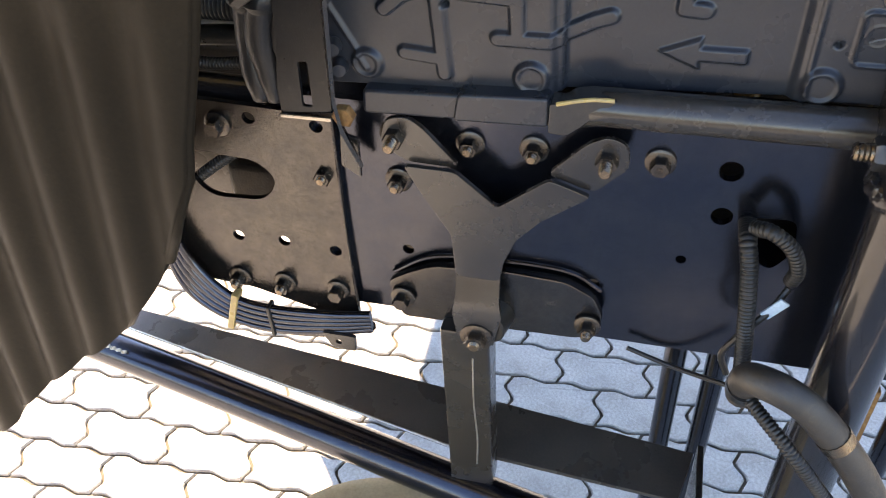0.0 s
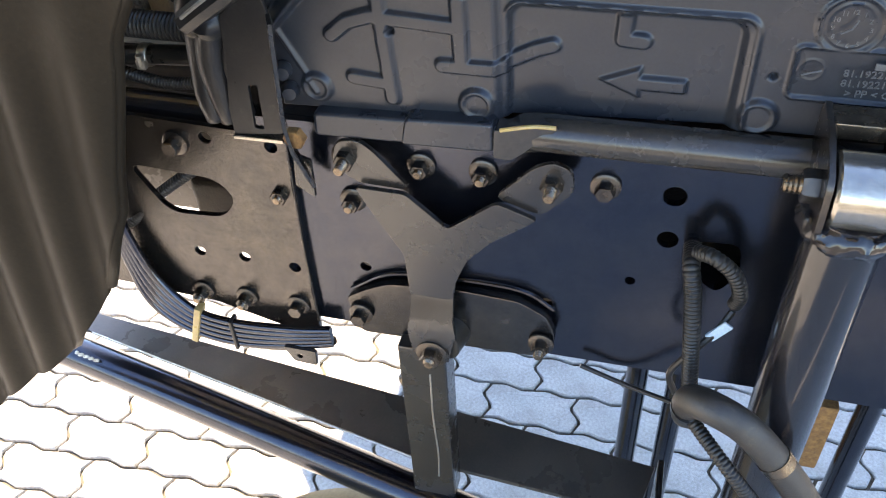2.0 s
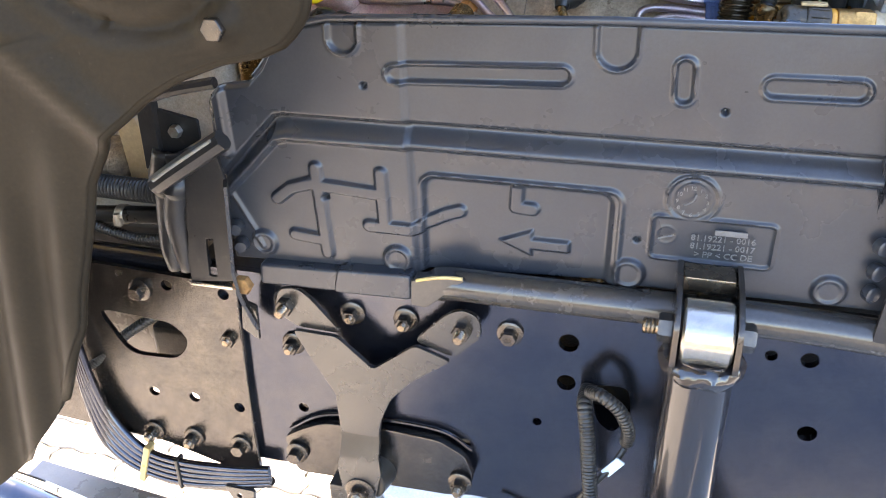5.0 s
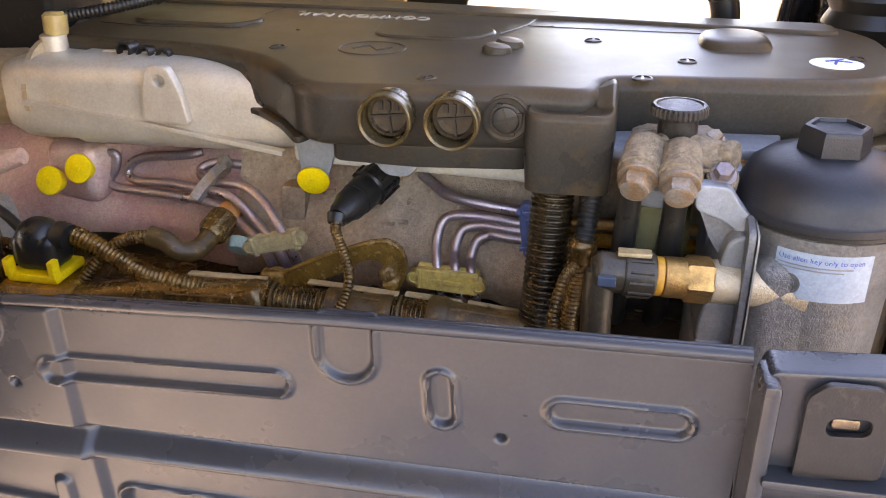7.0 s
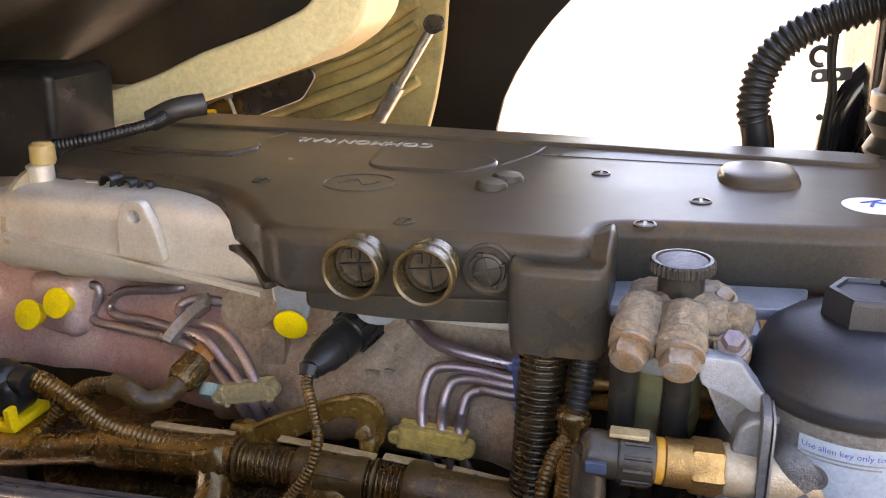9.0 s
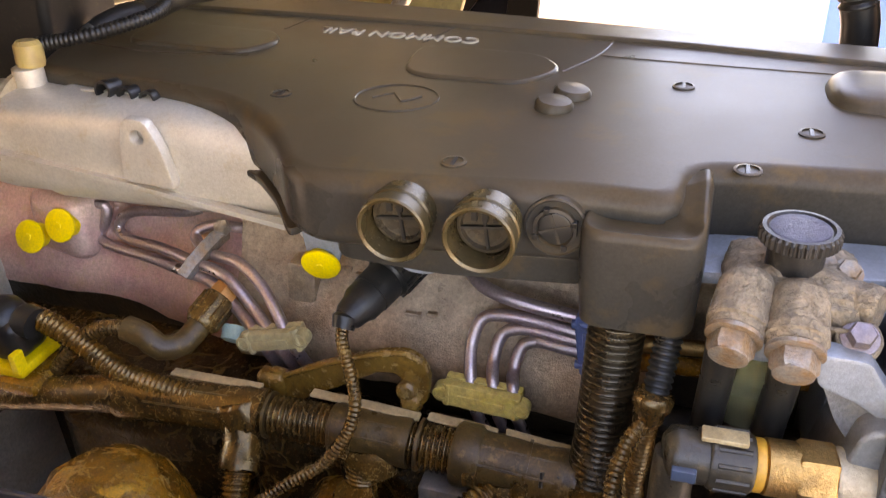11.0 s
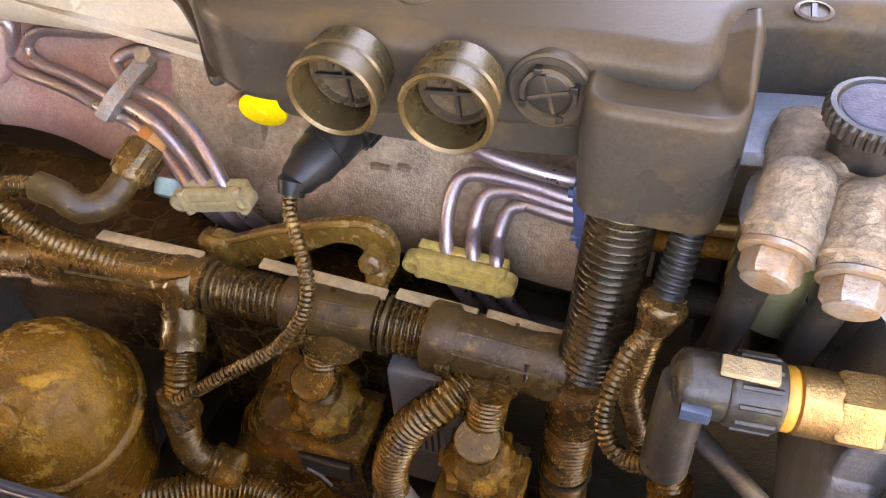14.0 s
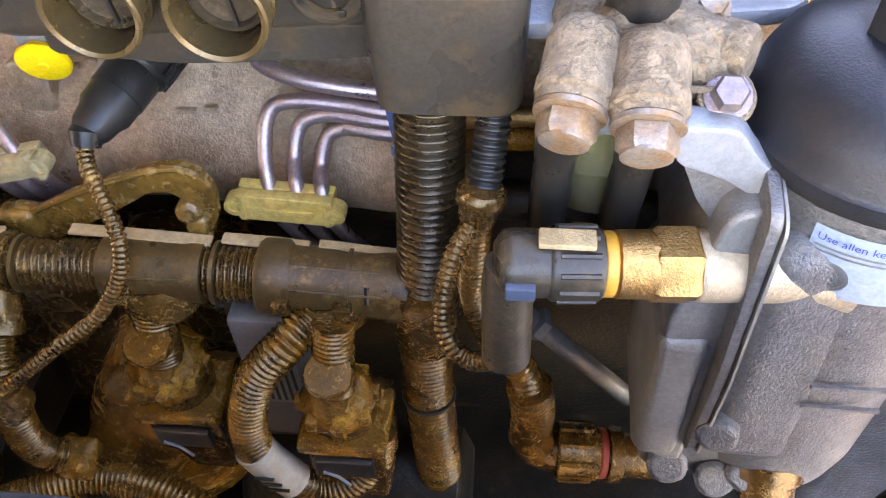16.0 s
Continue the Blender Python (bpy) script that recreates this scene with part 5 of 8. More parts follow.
for i in range(len(rings) - 1):
    for k in range(28):
        b.faces.new((rings[i][k], rings[i][(k + 1) % 28], rings[i + 1][(k + 1) % 28], rings[i + 1][k]))
b.faces.new(rings[0][::-1]), b.faces.new(rings[-1])
part("body", b, M_ALU, mani, smooth=60)
part("seam", plate(rounded([(-0.042, 1.5915), (0.10, 1.575), (0.245, 1.552), (0.245, 1.547), (0.10, 1.570), (-0.042, 1.5865)], 0.001), 0.010, 1.2105, "y", 0.001), M_ALU, mani)
part("band", sweep([(-0.046, 1.275, 1.588), (-0.040, 1.275, 1.588)], 0.057, 36), M_ALUW, mani, "joint band")
part("inlet_pipe", lathe([(0.040, 0), (0.043, 0.01), (0.043, 0.10), (0.044, 0.102), (0.044, 0.120), (0.041, 0.145), (0.030, 0.168), (0.014, 0.178), (0, 0.180)], (-0.07, 1.28, 1.588), (-1, 0.05, -0.06), 28), M_ALUW, mani, "dusty warm-toned inlet pipe")
part("boss", lathe([(0.014, 0), (0.014, 0.02), (0.010, 0.022)], (-0.035, 1.275, 1.628), (0, 0, 1), 20), M_ALU, mani)
part("lug", plate(rounded([(0.098, 1.578), (0.150, 1.574), (0.143, 1.612), (0.132, 1.636), (0.110, 1.636), (0.102, 1.615)], 0.008), 0.012, 1.207, "y", 0.003, holes=[ring_pts(0.122, 1.620, 0.0058, 14)]), M_ALU, mani, "cast lug with a bolt hole")
part("lower_ledge", plate(rounded([(0.26, 1.545), (0.55, 1.535), (0.55, 1.562), (0.26, 1.570)], 0.006), 0.05, 1.204, "y", 0.004), M_ALU, mani)
part("tab", plate(rounded([(0.258, 1.616), (0.286, 1.612), (0.313, 1.574), (0.306, 1.558), (0.296, 1.530), (0.270, 1.528), (0.266, 1.564)], 0.006), 0.006, 1.197, "y", 0.002), M_PALE, mani, "pale cast tab")
part("small_tab", plate(rounded([(0.352, 1.600), (0.398, 1.600), (0.400, 1.566), (0.388, 1.549), (0.364, 1.549), (0.352, 1.564)], 0.012), 0.006, 1.170, "y", 0.002), M_PALE, mani)
cast_text = part("cast_mark", box((0.03, 1.262, 1.6345), (0.10, 1.268, 1.6362), 0.0005), M_ALU, mani)
yc = []
for p, ax in (((0.282, 1.196, 1.530), (0.10, -0.80, -0.25)), ((-0.039, 1.224, 1.497), (0, -0.9, 0.35)), ((-0.001, 1.226, 1.513), (0, -0.9, 0.35))):
    t = thing("dust_plug", p, "bright yellow plastic protection cap on a fitting", "cap", "yellow caps")
    part("disc", lathe([(0.012, -0.012), (0.0125, -0.002), (0.0160, 0), (0.0165, 0.001), (0.0160, 0.003), (0.013, 0.0040), (0, 0.0043)], p, ax, 28), M_YELLOW, t)
    part("centre_mark", lathe([(0.0035, 0), (0.0030, 0.0010), (0, 0.0012)], Vector(p) + Vector(ax).normalized() * 0.0042, ax, 12), M_YELLOW, t)
st = thing("temperature_sensor", (-0.024, 1.286, 1.65), "beige and grey sensor with a corrugated cable", "sensor")
part("body", lathe([(0.012, 0), (0.013, 0.004), (0.013, 0.02), (0.009, 0.024)], (-0.032, 1.278, 1.648), (0, 0.1, 1), 16), M_BRASSY, st)
part("cable", conduit([(-0.03, 1.29, 1.665), (0.02, 1.31, 1.672), (0.05, 1.36, 1.678), (0.03, 1.42, 1.68)], 0.007, 0.0045), M_RUBBER, st)
part("hose", tube([(0.02, 1.40, 1.672), (0.05, 1.41, 1.685), (0.075, 1.43, 1.688)], 0.013, 14), M_DUSTHOSE, st, "brown rubber elbow")

# ---- high-pressure pipes ----
def pipe(pts, r=0.0050, label="plated steel injection pipe", material=None):
    t = thing("injection_pipe", pts[0], label, "pipe", "injection pipes")
    part("pipe", tube(pts, r, 12, step=0.004), material or M_PIPE, t)
    return t


for x0, zt, ze in ((0.412, 1.494, 1.498), (0.430, 1.484, 1.490), (0.446, 1.475, 1.481)):
    pipe([(x0 + 0.012, 1.205, 1.36), (x0 + 0.008, 1.182, 1.40), (x0 + 0.003, 1.168, 1.435), (x0 + 0.001, 1.170, 1.456), (x0 - 0.003, 1.188, zt - 0.018), (x0 + 0.002, 1.200, zt), (x0 + 0.018, 1.202, zt + 0.006), (0.462, 1.200, (zt + ze) / 2 + 0.004), (0.49, 1.196, ze), (0.535, 1.196, ze - 0.003)])
pipe([(0.385, 1.235, 1.528), (0.400, 1.224, 1.522), (0.415, 1.211, 1.518), (0.443, 1.202, 1.515), (0.489, 1.200, 1.510), (0.54, 1.20, 1.507)], 0.0056)
pipe([(-0.06, 1.265, 1.500), (-0.026, 1.255, 1.507), (0.000, 1.258, 1.518), (0.024, 1.260, 1.520), (0.022, 1.258, 1.503), (0.014, 1.256, 1.490), (0.027, 1.248, 1.484), (0.091, 1.228, 1.489), (0.142, 1.205, 1.496), (0.176, 1.195, 1.495), (0.207, 1.180, 1.481), (0.233, 1.163, 1.471), (0.240, 1.167, 1.449), (0.238, 1.190, 1.414)])
pipe([(0.13, 1.262, 1.528), (0.115, 1.258, 1.525), (0.058, 1.258, 1.518), (0.039, 1.256, 1.503), (0.052, 1.248, 1.494), (0.106, 1.226, 1.503), (0.153, 1.206, 1.507), (0.193, 1.190, 1.508), (0.223, 1.178, 1.488), (0.247, 1.163, 1.474), (0.255, 1.167, 1.450), (0.253, 1.190, 1.416)])
pipe([(0.30, 1.25, 1.526), (0.246, 1.25, 1.522), (0.187, 1.250, 1.520), (0.154, 1.245, 1.523), (0.138, 1.238, 1.517), (0.144, 1.230, 1.511), (0.167, 1.215, 1.511), (0.205, 1.197, 1.518), (0.235, 1.182, 1.504), (0.260, 1.163, 1.480), (0.268, 1.167, 1.454), (0.266, 1.190, 1.417)])


def clamp(at, turn, label, material, size=(0.062, 0.014, 0.022), seats=3):
    t = thing("pipe_clamp", at, label, "clamp", "pipe clamps")
    c = Vector(at)
    for dy, nm in ((-0.0045, "front_half"), (0.0045, "back_half")):
        b = box((-size[0] / 2, dy - 0.0042, -size[2] / 2), (size[0] / 2, dy + 0.0042, size[2] / 2), 0.002)
        bmesh.ops.transform(b, matrix=Matrix.Translation(c) @ turn.to_4x4(), verts=b.verts)
        part(nm, b, material, t)
    for s in (-1, 1):
        part("rib", lathe([(0.0035, -0.010), (0.0035, 0.010)], c + turn.to_3x3() @ Vector((s * size[0] * 0.44, -0.006, 0)), turn.to_3x3() @ Vector((0, 0, 1)), 10), material, t)
    b = box((-size[0] * 0.3, -0.0105, -0.0025), (size[0] * 0.3, -0.008, 0.0025), 0.001)
    bmesh.ops.transform(b, matrix=Matrix.Translation(c) @ turn.to_4x4(), verts=b.verts)
    part("ridge", b, material, t)
    for s in (-1, 1):
        e = c + turn.to_3x3() @ Vector((s * (size[0] * 0.5 + 0.001), -0.003, 0))
        part("end_boss", lathe([(0.0068, -0.004), (0.0072, 0.0), (0.0068, 0.0065), (0.0045, 0.007), (0.0045, 0.005), (0, 0.005)], e, turn.to_3x3() @ Vector((0, -1, 0)), 16), material, t)
    return t


clamp((0.424, 1.166, 1.447), Matrix.Rotation(radians(4), 3, "Y"), "dirty yellowish plastic clamp on three pipes", M_YCLAMP)
clamp((0.251, 1.161, 1.476), Matrix.Rotation(radians(-14), 3, "Y"), "dirty greenish plastic clamp on three pipes", M_GCLAMP, (0.052, 0.014, 0.017))
clamp((0.500, 1.190, 1.497), Matrix.Rotation(radians(84), 3, "Y"), "dark blue plastic pipe clip", M_BLUE, (0.042, 0.02, 0.016))
sc = thing("saddle_clamp", (0.18, 1.2, 1.53), "plated steel saddle clamp with a bolt", "clamp")
part("saddle", sweep([(0.154, 1.188, 1.503), (0.160, 1.196, 1.512), (0.166, 1.215, 1.520), (0.170, 1.236, 1.524)], [0.0075, 0.0080, 0.0080, 0.0085], 4, flat=0.75), M_BANJO, sc)
part("bolt", hexhead((0.170, 1.234, 1.526), (0.1, -0.6, 0.8), 0.013, 0.009), M_STEEL, sc)

# ---- rail pressure sensor and its cable ----
rs = thing("pressure_sensor", (0.36, 1.15, 1.55), "black round plug on a brass pressure sensor", "sensor")
A, B = Vector((0.352, 1.228, 1.534)), Vector((0.320, 1.148, 1.512))
d = (B - A).normalized()
part("brass_body", lathe([(0.011, 0), (0.012, 0.003), (0.012, 0.014), (0.009, 0.016)], A - d * 0.008, d, 6), M_BRASS, rs)
part("collar", lathe([(0.0175, 0), (0.0195, 0.002), (0.0195, 0.028), (0.0175, 0.030)], A + d * 0.008, d, 24), M_RUBBER, rs)
for k in range(12):
    a = 2 * math.pi * k / 12
    q = d.to_track_quat("Z", "Y").to_matrix()
    part("grip", tube([A + d * 0.011 + q @ Vector((math.cos(a), math.sin(a), 0)) * 0.0194, A + d * 0.035 + q @ Vector((math.cos(a), math.sin(a), 0)) * 0.0194], 0.0022, 6), M_RUBBER, rs)
part("boot", lathe([(0.0165, 0), (0.0172, 0.004), (0.0170, 0.016), (0.0162, 0.020), (0.0160, 0.032), (0.0135, 0.037), (0.0120, 0.046), (0.0095, 0.050)], A + d * 0.037, d, 24), M_RUBBER, rs)
part("boot_ring", lathe([(0.0152, 0), (0.0170, 0.001), (0.0170, 0.005), (0.0152, 0.006)], A + d * 0.052, d, 24), M_RUBBER, rs)
part("latch_window", box(A + d * 0.040 + Vector((-0.006, -0.0175, 0.002)), A + d * 0.040 + Vector((0.006, -0.0120, 0.010)), 0.001), M_PLUG, rs)
rc = thing("sensor_cable", (0.336, 1.12, 1.52), "thin black corrugated sensor cable", "cable")
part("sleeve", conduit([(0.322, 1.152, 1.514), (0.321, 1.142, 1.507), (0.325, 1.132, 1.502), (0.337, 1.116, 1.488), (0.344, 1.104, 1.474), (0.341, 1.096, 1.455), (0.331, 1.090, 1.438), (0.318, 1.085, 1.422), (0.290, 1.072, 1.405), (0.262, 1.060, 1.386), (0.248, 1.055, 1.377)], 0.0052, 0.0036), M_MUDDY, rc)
part("elbow", lathe([(0.0085, 0), (0.0105, 0.003), (0.0085, 0.012)], (0.321, 1.153, 1.516), (-0.05, -0.6, -0.7), 14), M_RUBBER, rc)

# ---- left fuel connector ----
fc = thing("fuel_line_connector", (0.21, 1.15, 1.49), "black ribbed connector on an orange fitting", "connector")
A, B = Vector((0.194, 1.200, 1.495)), Vector((0.170, 1.125, 1.462))
d = (B - A).normalized()
part("orange_fitting", lathe([(0.011, 0), (0.0125, 0.002), (0.0125, 0.018), (0.010, 0.02)], A, d, 6), M_ORANGE, fc, "orange-brown fitting")
part("collar", lathe([(0.0135, 0), (0.0148, 0.002), (0.0148, 0.026), (0.012, 0.03)], A + d * 0.018, d, 24), M_MUDDY, fc)
for k in range(12):
    a = 2 * math.pi * k / 12
    q = d.to_track_quat("Z", "Y").to_matrix() @ Vector((math.cos(a), math.sin(a), 0)) * 0.0147
    part("grip", tube([A + d * 0.021 + q, A + d * 0.042 + q], 0.0015, 6), M_MUDDY, fc)
part("elbow", tube([A + d * 0.045, A + d * 0.066, (0.163, 1.128, 1.472), (0.150, 1.128, 1.482), (0.133, 1.128, 1.487)], 0.0105, 14), M_TRUNK, fc)
part("cable", conduit([(0.136, 1.128, 1.487), (0.104, 1.128, 1.480), (0.075, 1.125, 1.458), (0.055, 1.120, 1.435), (0.036, 1.118, 1.412)], 0.007, 0.0045), M_MUDDY, fc)
part("green_cap", lathe([(0.012, 0), (0.013, 0.003), (0.012, 0.012), (0.008, 0.014)], (0.205, 1.178, 1.466), (0, -0.6, -0.6), 18), M_GREEN, fc, "pale green cap")
yl = thing("control_plug", (0.016, 1.12, 1.44), "black control plug with a bright yellow lock", "connector")
part("hood", box((-0.009, 1.100, 1.448), (0.040, 1.143, 1.488), 0.012, seg=4), M_RUBBER, yl, "black elbow hood")
part("hood_dome", lathe([(0.022, 0), (0.022, 0.010), (0.018, 0.019), (0.010, 0.024), (0, 0.025)], (0.014, 1.121, 1.474), (0.1, -0.1, 1), 24), M_RUBBER, yl)
part("hood_outlet", lathe([(0.013, 0), (0.0145, 0.004), (0.0135, 0.016)], (0.034, 1.121, 1.484), (1, -0.1, -0.15), 18), M_RUBBER, yl)
part("lock", box((-0.012, 1.094, 1.440), (0.044, 1.144, 1.450), 0.003), M_YELLOW, yl, "yellow lock slide")
for s in (-0.012, 0.037):
    part("lock_tab", box((s, 1.092, 1.446), (s + 0.007, 1.104, 1.466), 0.002), M_YELLOW, yl, "yellow lock tab")
part("base", box((-0.022, 1.088, 1.425), (0.056, 1.158, 1.440), 0.006), M_MUD, yl)
hose_thing("corrugated_conduit", [(0.036, 1.126, 1.486), (0.060, 1.126, 1.478), (0.090, 1.122, 1.466), (0.130, 1.113, 1.452), (0.165, 1.110, 1.447), (0.215, 1.112, 1.440)], 0.0105, M_MUDHOSE, "muddy corrugated conduit from plug to harness trunk", 0.0048, 0.2)
hose_thing("corrugated_conduit", [(-0.20, 1.15, 1.44), (-0.10, 1.15, 1.45), (-0.04, 1.145, 1.452), (-0.015, 1.14, 1.44)], 0.009, M_MUDDY, "muddy corrugated conduit beside the control plug", 0.005)
hose_thing("black_cable", [(-0.22, 1.20, 1.55), (-0.13, 1.18, 1.552), (-0.07, 1.18, 1.54), (-0.09, 1.17, 1.52), (-0.17, 1.18, 1.515)], 0.006, M_RUBBER, "looped black cable beside the manifold", plain=True)
fcv = thing("front_timing_cover", (-0.24, 1.25, 1.35), "pale dusty cast timing cover at the engine front", "cover")
part("plate", plate(rounded([(-0.40, 1.25), (-0.16, 1.25), (-0.15, 1.40), (-0.175, 1.46), (-0.19, 1.505), (-0.40, 1.53)], 0.02, 5), 0.05, 1.225, "y", 0.012, seg=3), M_TIMING, fcv)
part("ridge", sweep([(-0.215, 1.19, 1.478), (-0.17, 1.185, 1.492), (-0.12, 1.182, 1.512), (-0.07, 1.182, 1.530), (-0.035, 1.185, 1.540)], [0.014, 0.018, 0.017, 0.013, 0.009], 14), M_PINK, fcv, "pinkish cast ridge")
part("rib", box((-0.165, 1.178, 1.40), (-0.150, 1.20, 1.475), 0.004), M_TIMING, fcv)
part("rib", box((-0.135, 1.178, 1.40), (-0.122, 1.20, 1.480), 0.004), M_TIMING, fcv)
for fx, fz in ((-0.30, 1.47), (-0.21, 1.33), (-0.30, 1.30)):
    part("bolt", hexhead((fx, 1.200, fz), (0, -1, 0), 0.014, 0.008), M_BANJO, fcv)
fpl = thing("front_plug", (-0.10, 1.13, 1.44), "grey-black multi-pin plug on a dusty conduit", "connector")
part("body", box((-0.125, 1.115, 1.41), (-0.085, 1.155, 1.460), 0.006, seg=3), M_PLUG, fpl)
part("slide", box((-0.128, 1.109, 1.425), (-0.082, 1.118, 1.440), 0.002), M_MUDDY, fpl)
part("hood", tube([(-0.108, 1.135, 1.455), (-0.112, 1.130, 1.478), (-0.122, 1.128, 1.505)], 0.016, 16), M_MUDDY, fpl)
for k in range(3):
    part("ring", sweep([(-0.1085 - 0.003 * k, 1.1335, 1.462 + 0.010 * k), (-0.1095 - 0.003 * k, 1.133, 1.466 + 0.010 * k)], 0.018, 16), M_MUDDY, fpl)
part("tie", box((-0.135, 1.108, 1.500), (-0.108, 1.150, 1.506), 0.001), M_PALE, fpl, "white cable tie")
part("cable", conduit([(-0.122, 1.128, 1.505), (-0.14, 1.128, 1.524), (-0.17, 1.13, 1.542), (-0.25, 1.14, 1.57)], 0.0105, 0.0045), M_MUDDY, fpl)
hose_thing("corrugated_conduit", [(-0.25, 1.13, 1.46), (-0.178, 1.13, 1.474), (-0.150, 1.128, 1.484), (-0.128, 1.126, 1.472), (-0.118, 1.124, 1.455)], 0.007, M_MUDDY, "thin dusty conduit bending into the front plug", 0.0042)
hose_thing("corrugated_conduit", [(-0.060, 1.135, 1.492), (-0.047, 1.130, 1.486), (-0.044, 1.126, 1.470), (-0.042, 1.12, 1.44), (-0.05, 1.11, 1.40)], 0.0065, M_RUBBER, "short black conduit beside the control plug", 0.0042)
hose_thing("corrugated_conduit", [(-0.055, 1.145, 1.500), (-0.035, 1.14, 1.492), (-0.016, 1.135, 1.478), (0.0, 1.13, 1.465)], 0.0055, M_RUBBER, "thin black hose running to the control plug", plain=True)
hose_thing("corrugated_conduit", [(-0.30, 1.13, 1.625), (-0.18, 1.13, 1.600), (-0.14, 1.13, 1.582), (-0.126, 1.13, 1.560), (-0.150, 1.13, 1.535), (-0.20, 1.14, 1.52)], 0.009, M_RUBBER, "black conduit looping below the inlet pipe", 0.0045)
dv = thing("dusty_valve", (-0.06, 1.12, 1.40), "dusty dark valve block at the engine front", "valve")
part("body", box((-0.10, 1.08, 1.36), (-0.03, 1.16, 1.45), 0.012, seg=3), M_MUDDY, dv)
part("pale_cover", box((-0.16, 1.10, 1.38), (-0.09, 1.20, 1.46), 0.015, seg=3), M_DIRTYALU, dv)

# ---- harness trunk ----
trunk = thing("wiring_harness", (0.3, 1.12, 1.4), "muddy cable harness trunk of smooth and corrugated pieces", "cable harness")
AXIS = [(-0.12, 1.10, 1.395), (0.0, 1.104, 1.410), (0.13, 1.110, 1.432), (0.24, 1.116, 1.433), (0.33, 1.121, 1.429), (0.43, 1.126, 1.421), (0.51, 1.128, 1.413)]


def on_trunk(x):
    for a, c in zip(AXIS, AXIS[1:]):
        if x <= c[0]:
            return Vector(a).lerp(Vector(c), (x - a[0]) / (c[0] - a[0]))
    return Vector(AXIS[-1])


for x0, x1, r in ((0.255, 0.322, 0.0165), (0.374, 0.418, 0.0180)):
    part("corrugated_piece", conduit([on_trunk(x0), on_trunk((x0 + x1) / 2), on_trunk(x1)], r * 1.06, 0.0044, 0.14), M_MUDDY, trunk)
for x0, x1, r in ((-0.06, 0.13, 0.0155), (0.13, 0.258, 0.0195), (0.318, 0.378, 0.0190), (0.414, 0.505, 0.0215)):
    part("smooth_piece", lumpy(sweep([on_trunk(x0 + (x1 - x0) * i / 8) for i in range(9)], [r * (1.06 if i in (0, 1, 7, 8) else 1.0) for i in range(9)], 22), 0.0003, 120, 1), M_TRUNK if x0 > 0.3 else M_MUDDY, trunk)
for x in (0.262, 0.316, 0.330, 0.385, 0.422, 0.430, 0.468):
    part("tie", sweep([on_trunk(x - 0.0013), on_trunk(x + 0.0013)], 0.0188 if x < 0.34 else (0.0205 if x < 0.4 else 0.0228), 22), M_TRUNK, trunk)
for x in (0.332, 0.430, 0.468):
    part("tie_lock", box(on_trunk(x) + Vector((-0.005, -0.028, -0.004)), on_trunk(x) + Vector((0.005, -0.019, 0.006)), 0.001), M_MUDDY, trunk)
for x0, x1, r in ((0.322, 0.374, 0.0190), (0.418, 0.503, 0.0215), (0.16, 0.252, 0.0195)):
    for a in (0.55, 1.25):
        o = Vector((0, -math.cos(a), math.sin(a))) * r
        part("seam", tube([on_trunk(x0) + o, on_trunk(x1) + o], 0.0010, 6), M_TRUNK, trunk)
for x0 in (0.482, 0.494):
    o = on_trunk(x0)
    part("clip_slot", sweep([o + Vector((0, -0.0205, 0.006)), o + Vector((0, -0.0145, 0.0155))], 0.0018, 6), M_RUBBER, trunk)
part("shoulder", lumpy(lathe([(0.0225, -0.012), (0.0245, -0.009), (0.0245, 0.006), (0.0215, 0.010)], on_trunk(0.424), (1, 0.03, -0.08), 28), 0.0003, 120, 0), M_TRUNK, trunk)
part("outlet_collar", lumpy(lathe([(0.0215, -0.012), (0.0235, -0.006), (0.0235, 0.010), (0.020, 0.014)], on_trunk(0.345) + Vector((0, -0.004, -0.018)), (0.05, -0.25, -1), 24), 0.0012, 110, 1), M_MUDDY, trunk)
part("outlet_collar", lumpy(lathe([(0.0225, -0.012), (0.0245, -0.006), (0.0245, 0.010), (0.020, 0.014)], on_trunk(0.452) + Vector((0, -0.006, -0.018)), (0.05, -0.25, -1), 24), 0.0012, 110, 1), M_MUDDY, trunk)
part("joint_boss", lumpy(lathe([(0.022, -0.012), (0.024, -0.008), (0.024, 0.008), (0.022, 0.012)], on_trunk(0.24), (0.3, -0.3, -1), 20), 0.0025, 90, 2), M_MUDDY, trunk)
duct = thing("cable_duct", (0.3, 1.145, 1.43), "tan dusty flat strip behind the harness trunk", "duct")
for x0, x1 in ((0.170, 0.252), (0.292, 0.383), (0.388, 0.443), (0.448, 0.500)):
    a, c = on_trunk(x0), on_trunk(x1)
    tilt = math.atan2(a.z - c.z, c.x - a.x)
    m = (a + c) / 2
    part("strip", lumpy(box((x0, m.y + 0.008, m.z + 0.0165), (x1, m.y + 0.017, m.z + 0.0190), 0.0010, turn=Matrix.Rotation(tilt, 4, "Y")), 0.0006, 90, 2), M_TANP, duct)


# ---- branches of the harness ----
br = thing("conduit_branch", (0.24, 1.07, 1.38), "muddy corrugated branch of the harness with a joint", "cable harness")
part("upper_joint", lumpy(tube([(0.243, 1.108, 1.428), (0.245, 1.095, 1.415), (0.247, 1.082, 1.402)], 0.0155, 16), 0.002, 110, 1), M_MUDDY, br)
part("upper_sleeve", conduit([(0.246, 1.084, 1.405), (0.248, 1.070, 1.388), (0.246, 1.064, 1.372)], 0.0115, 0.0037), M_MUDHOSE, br)
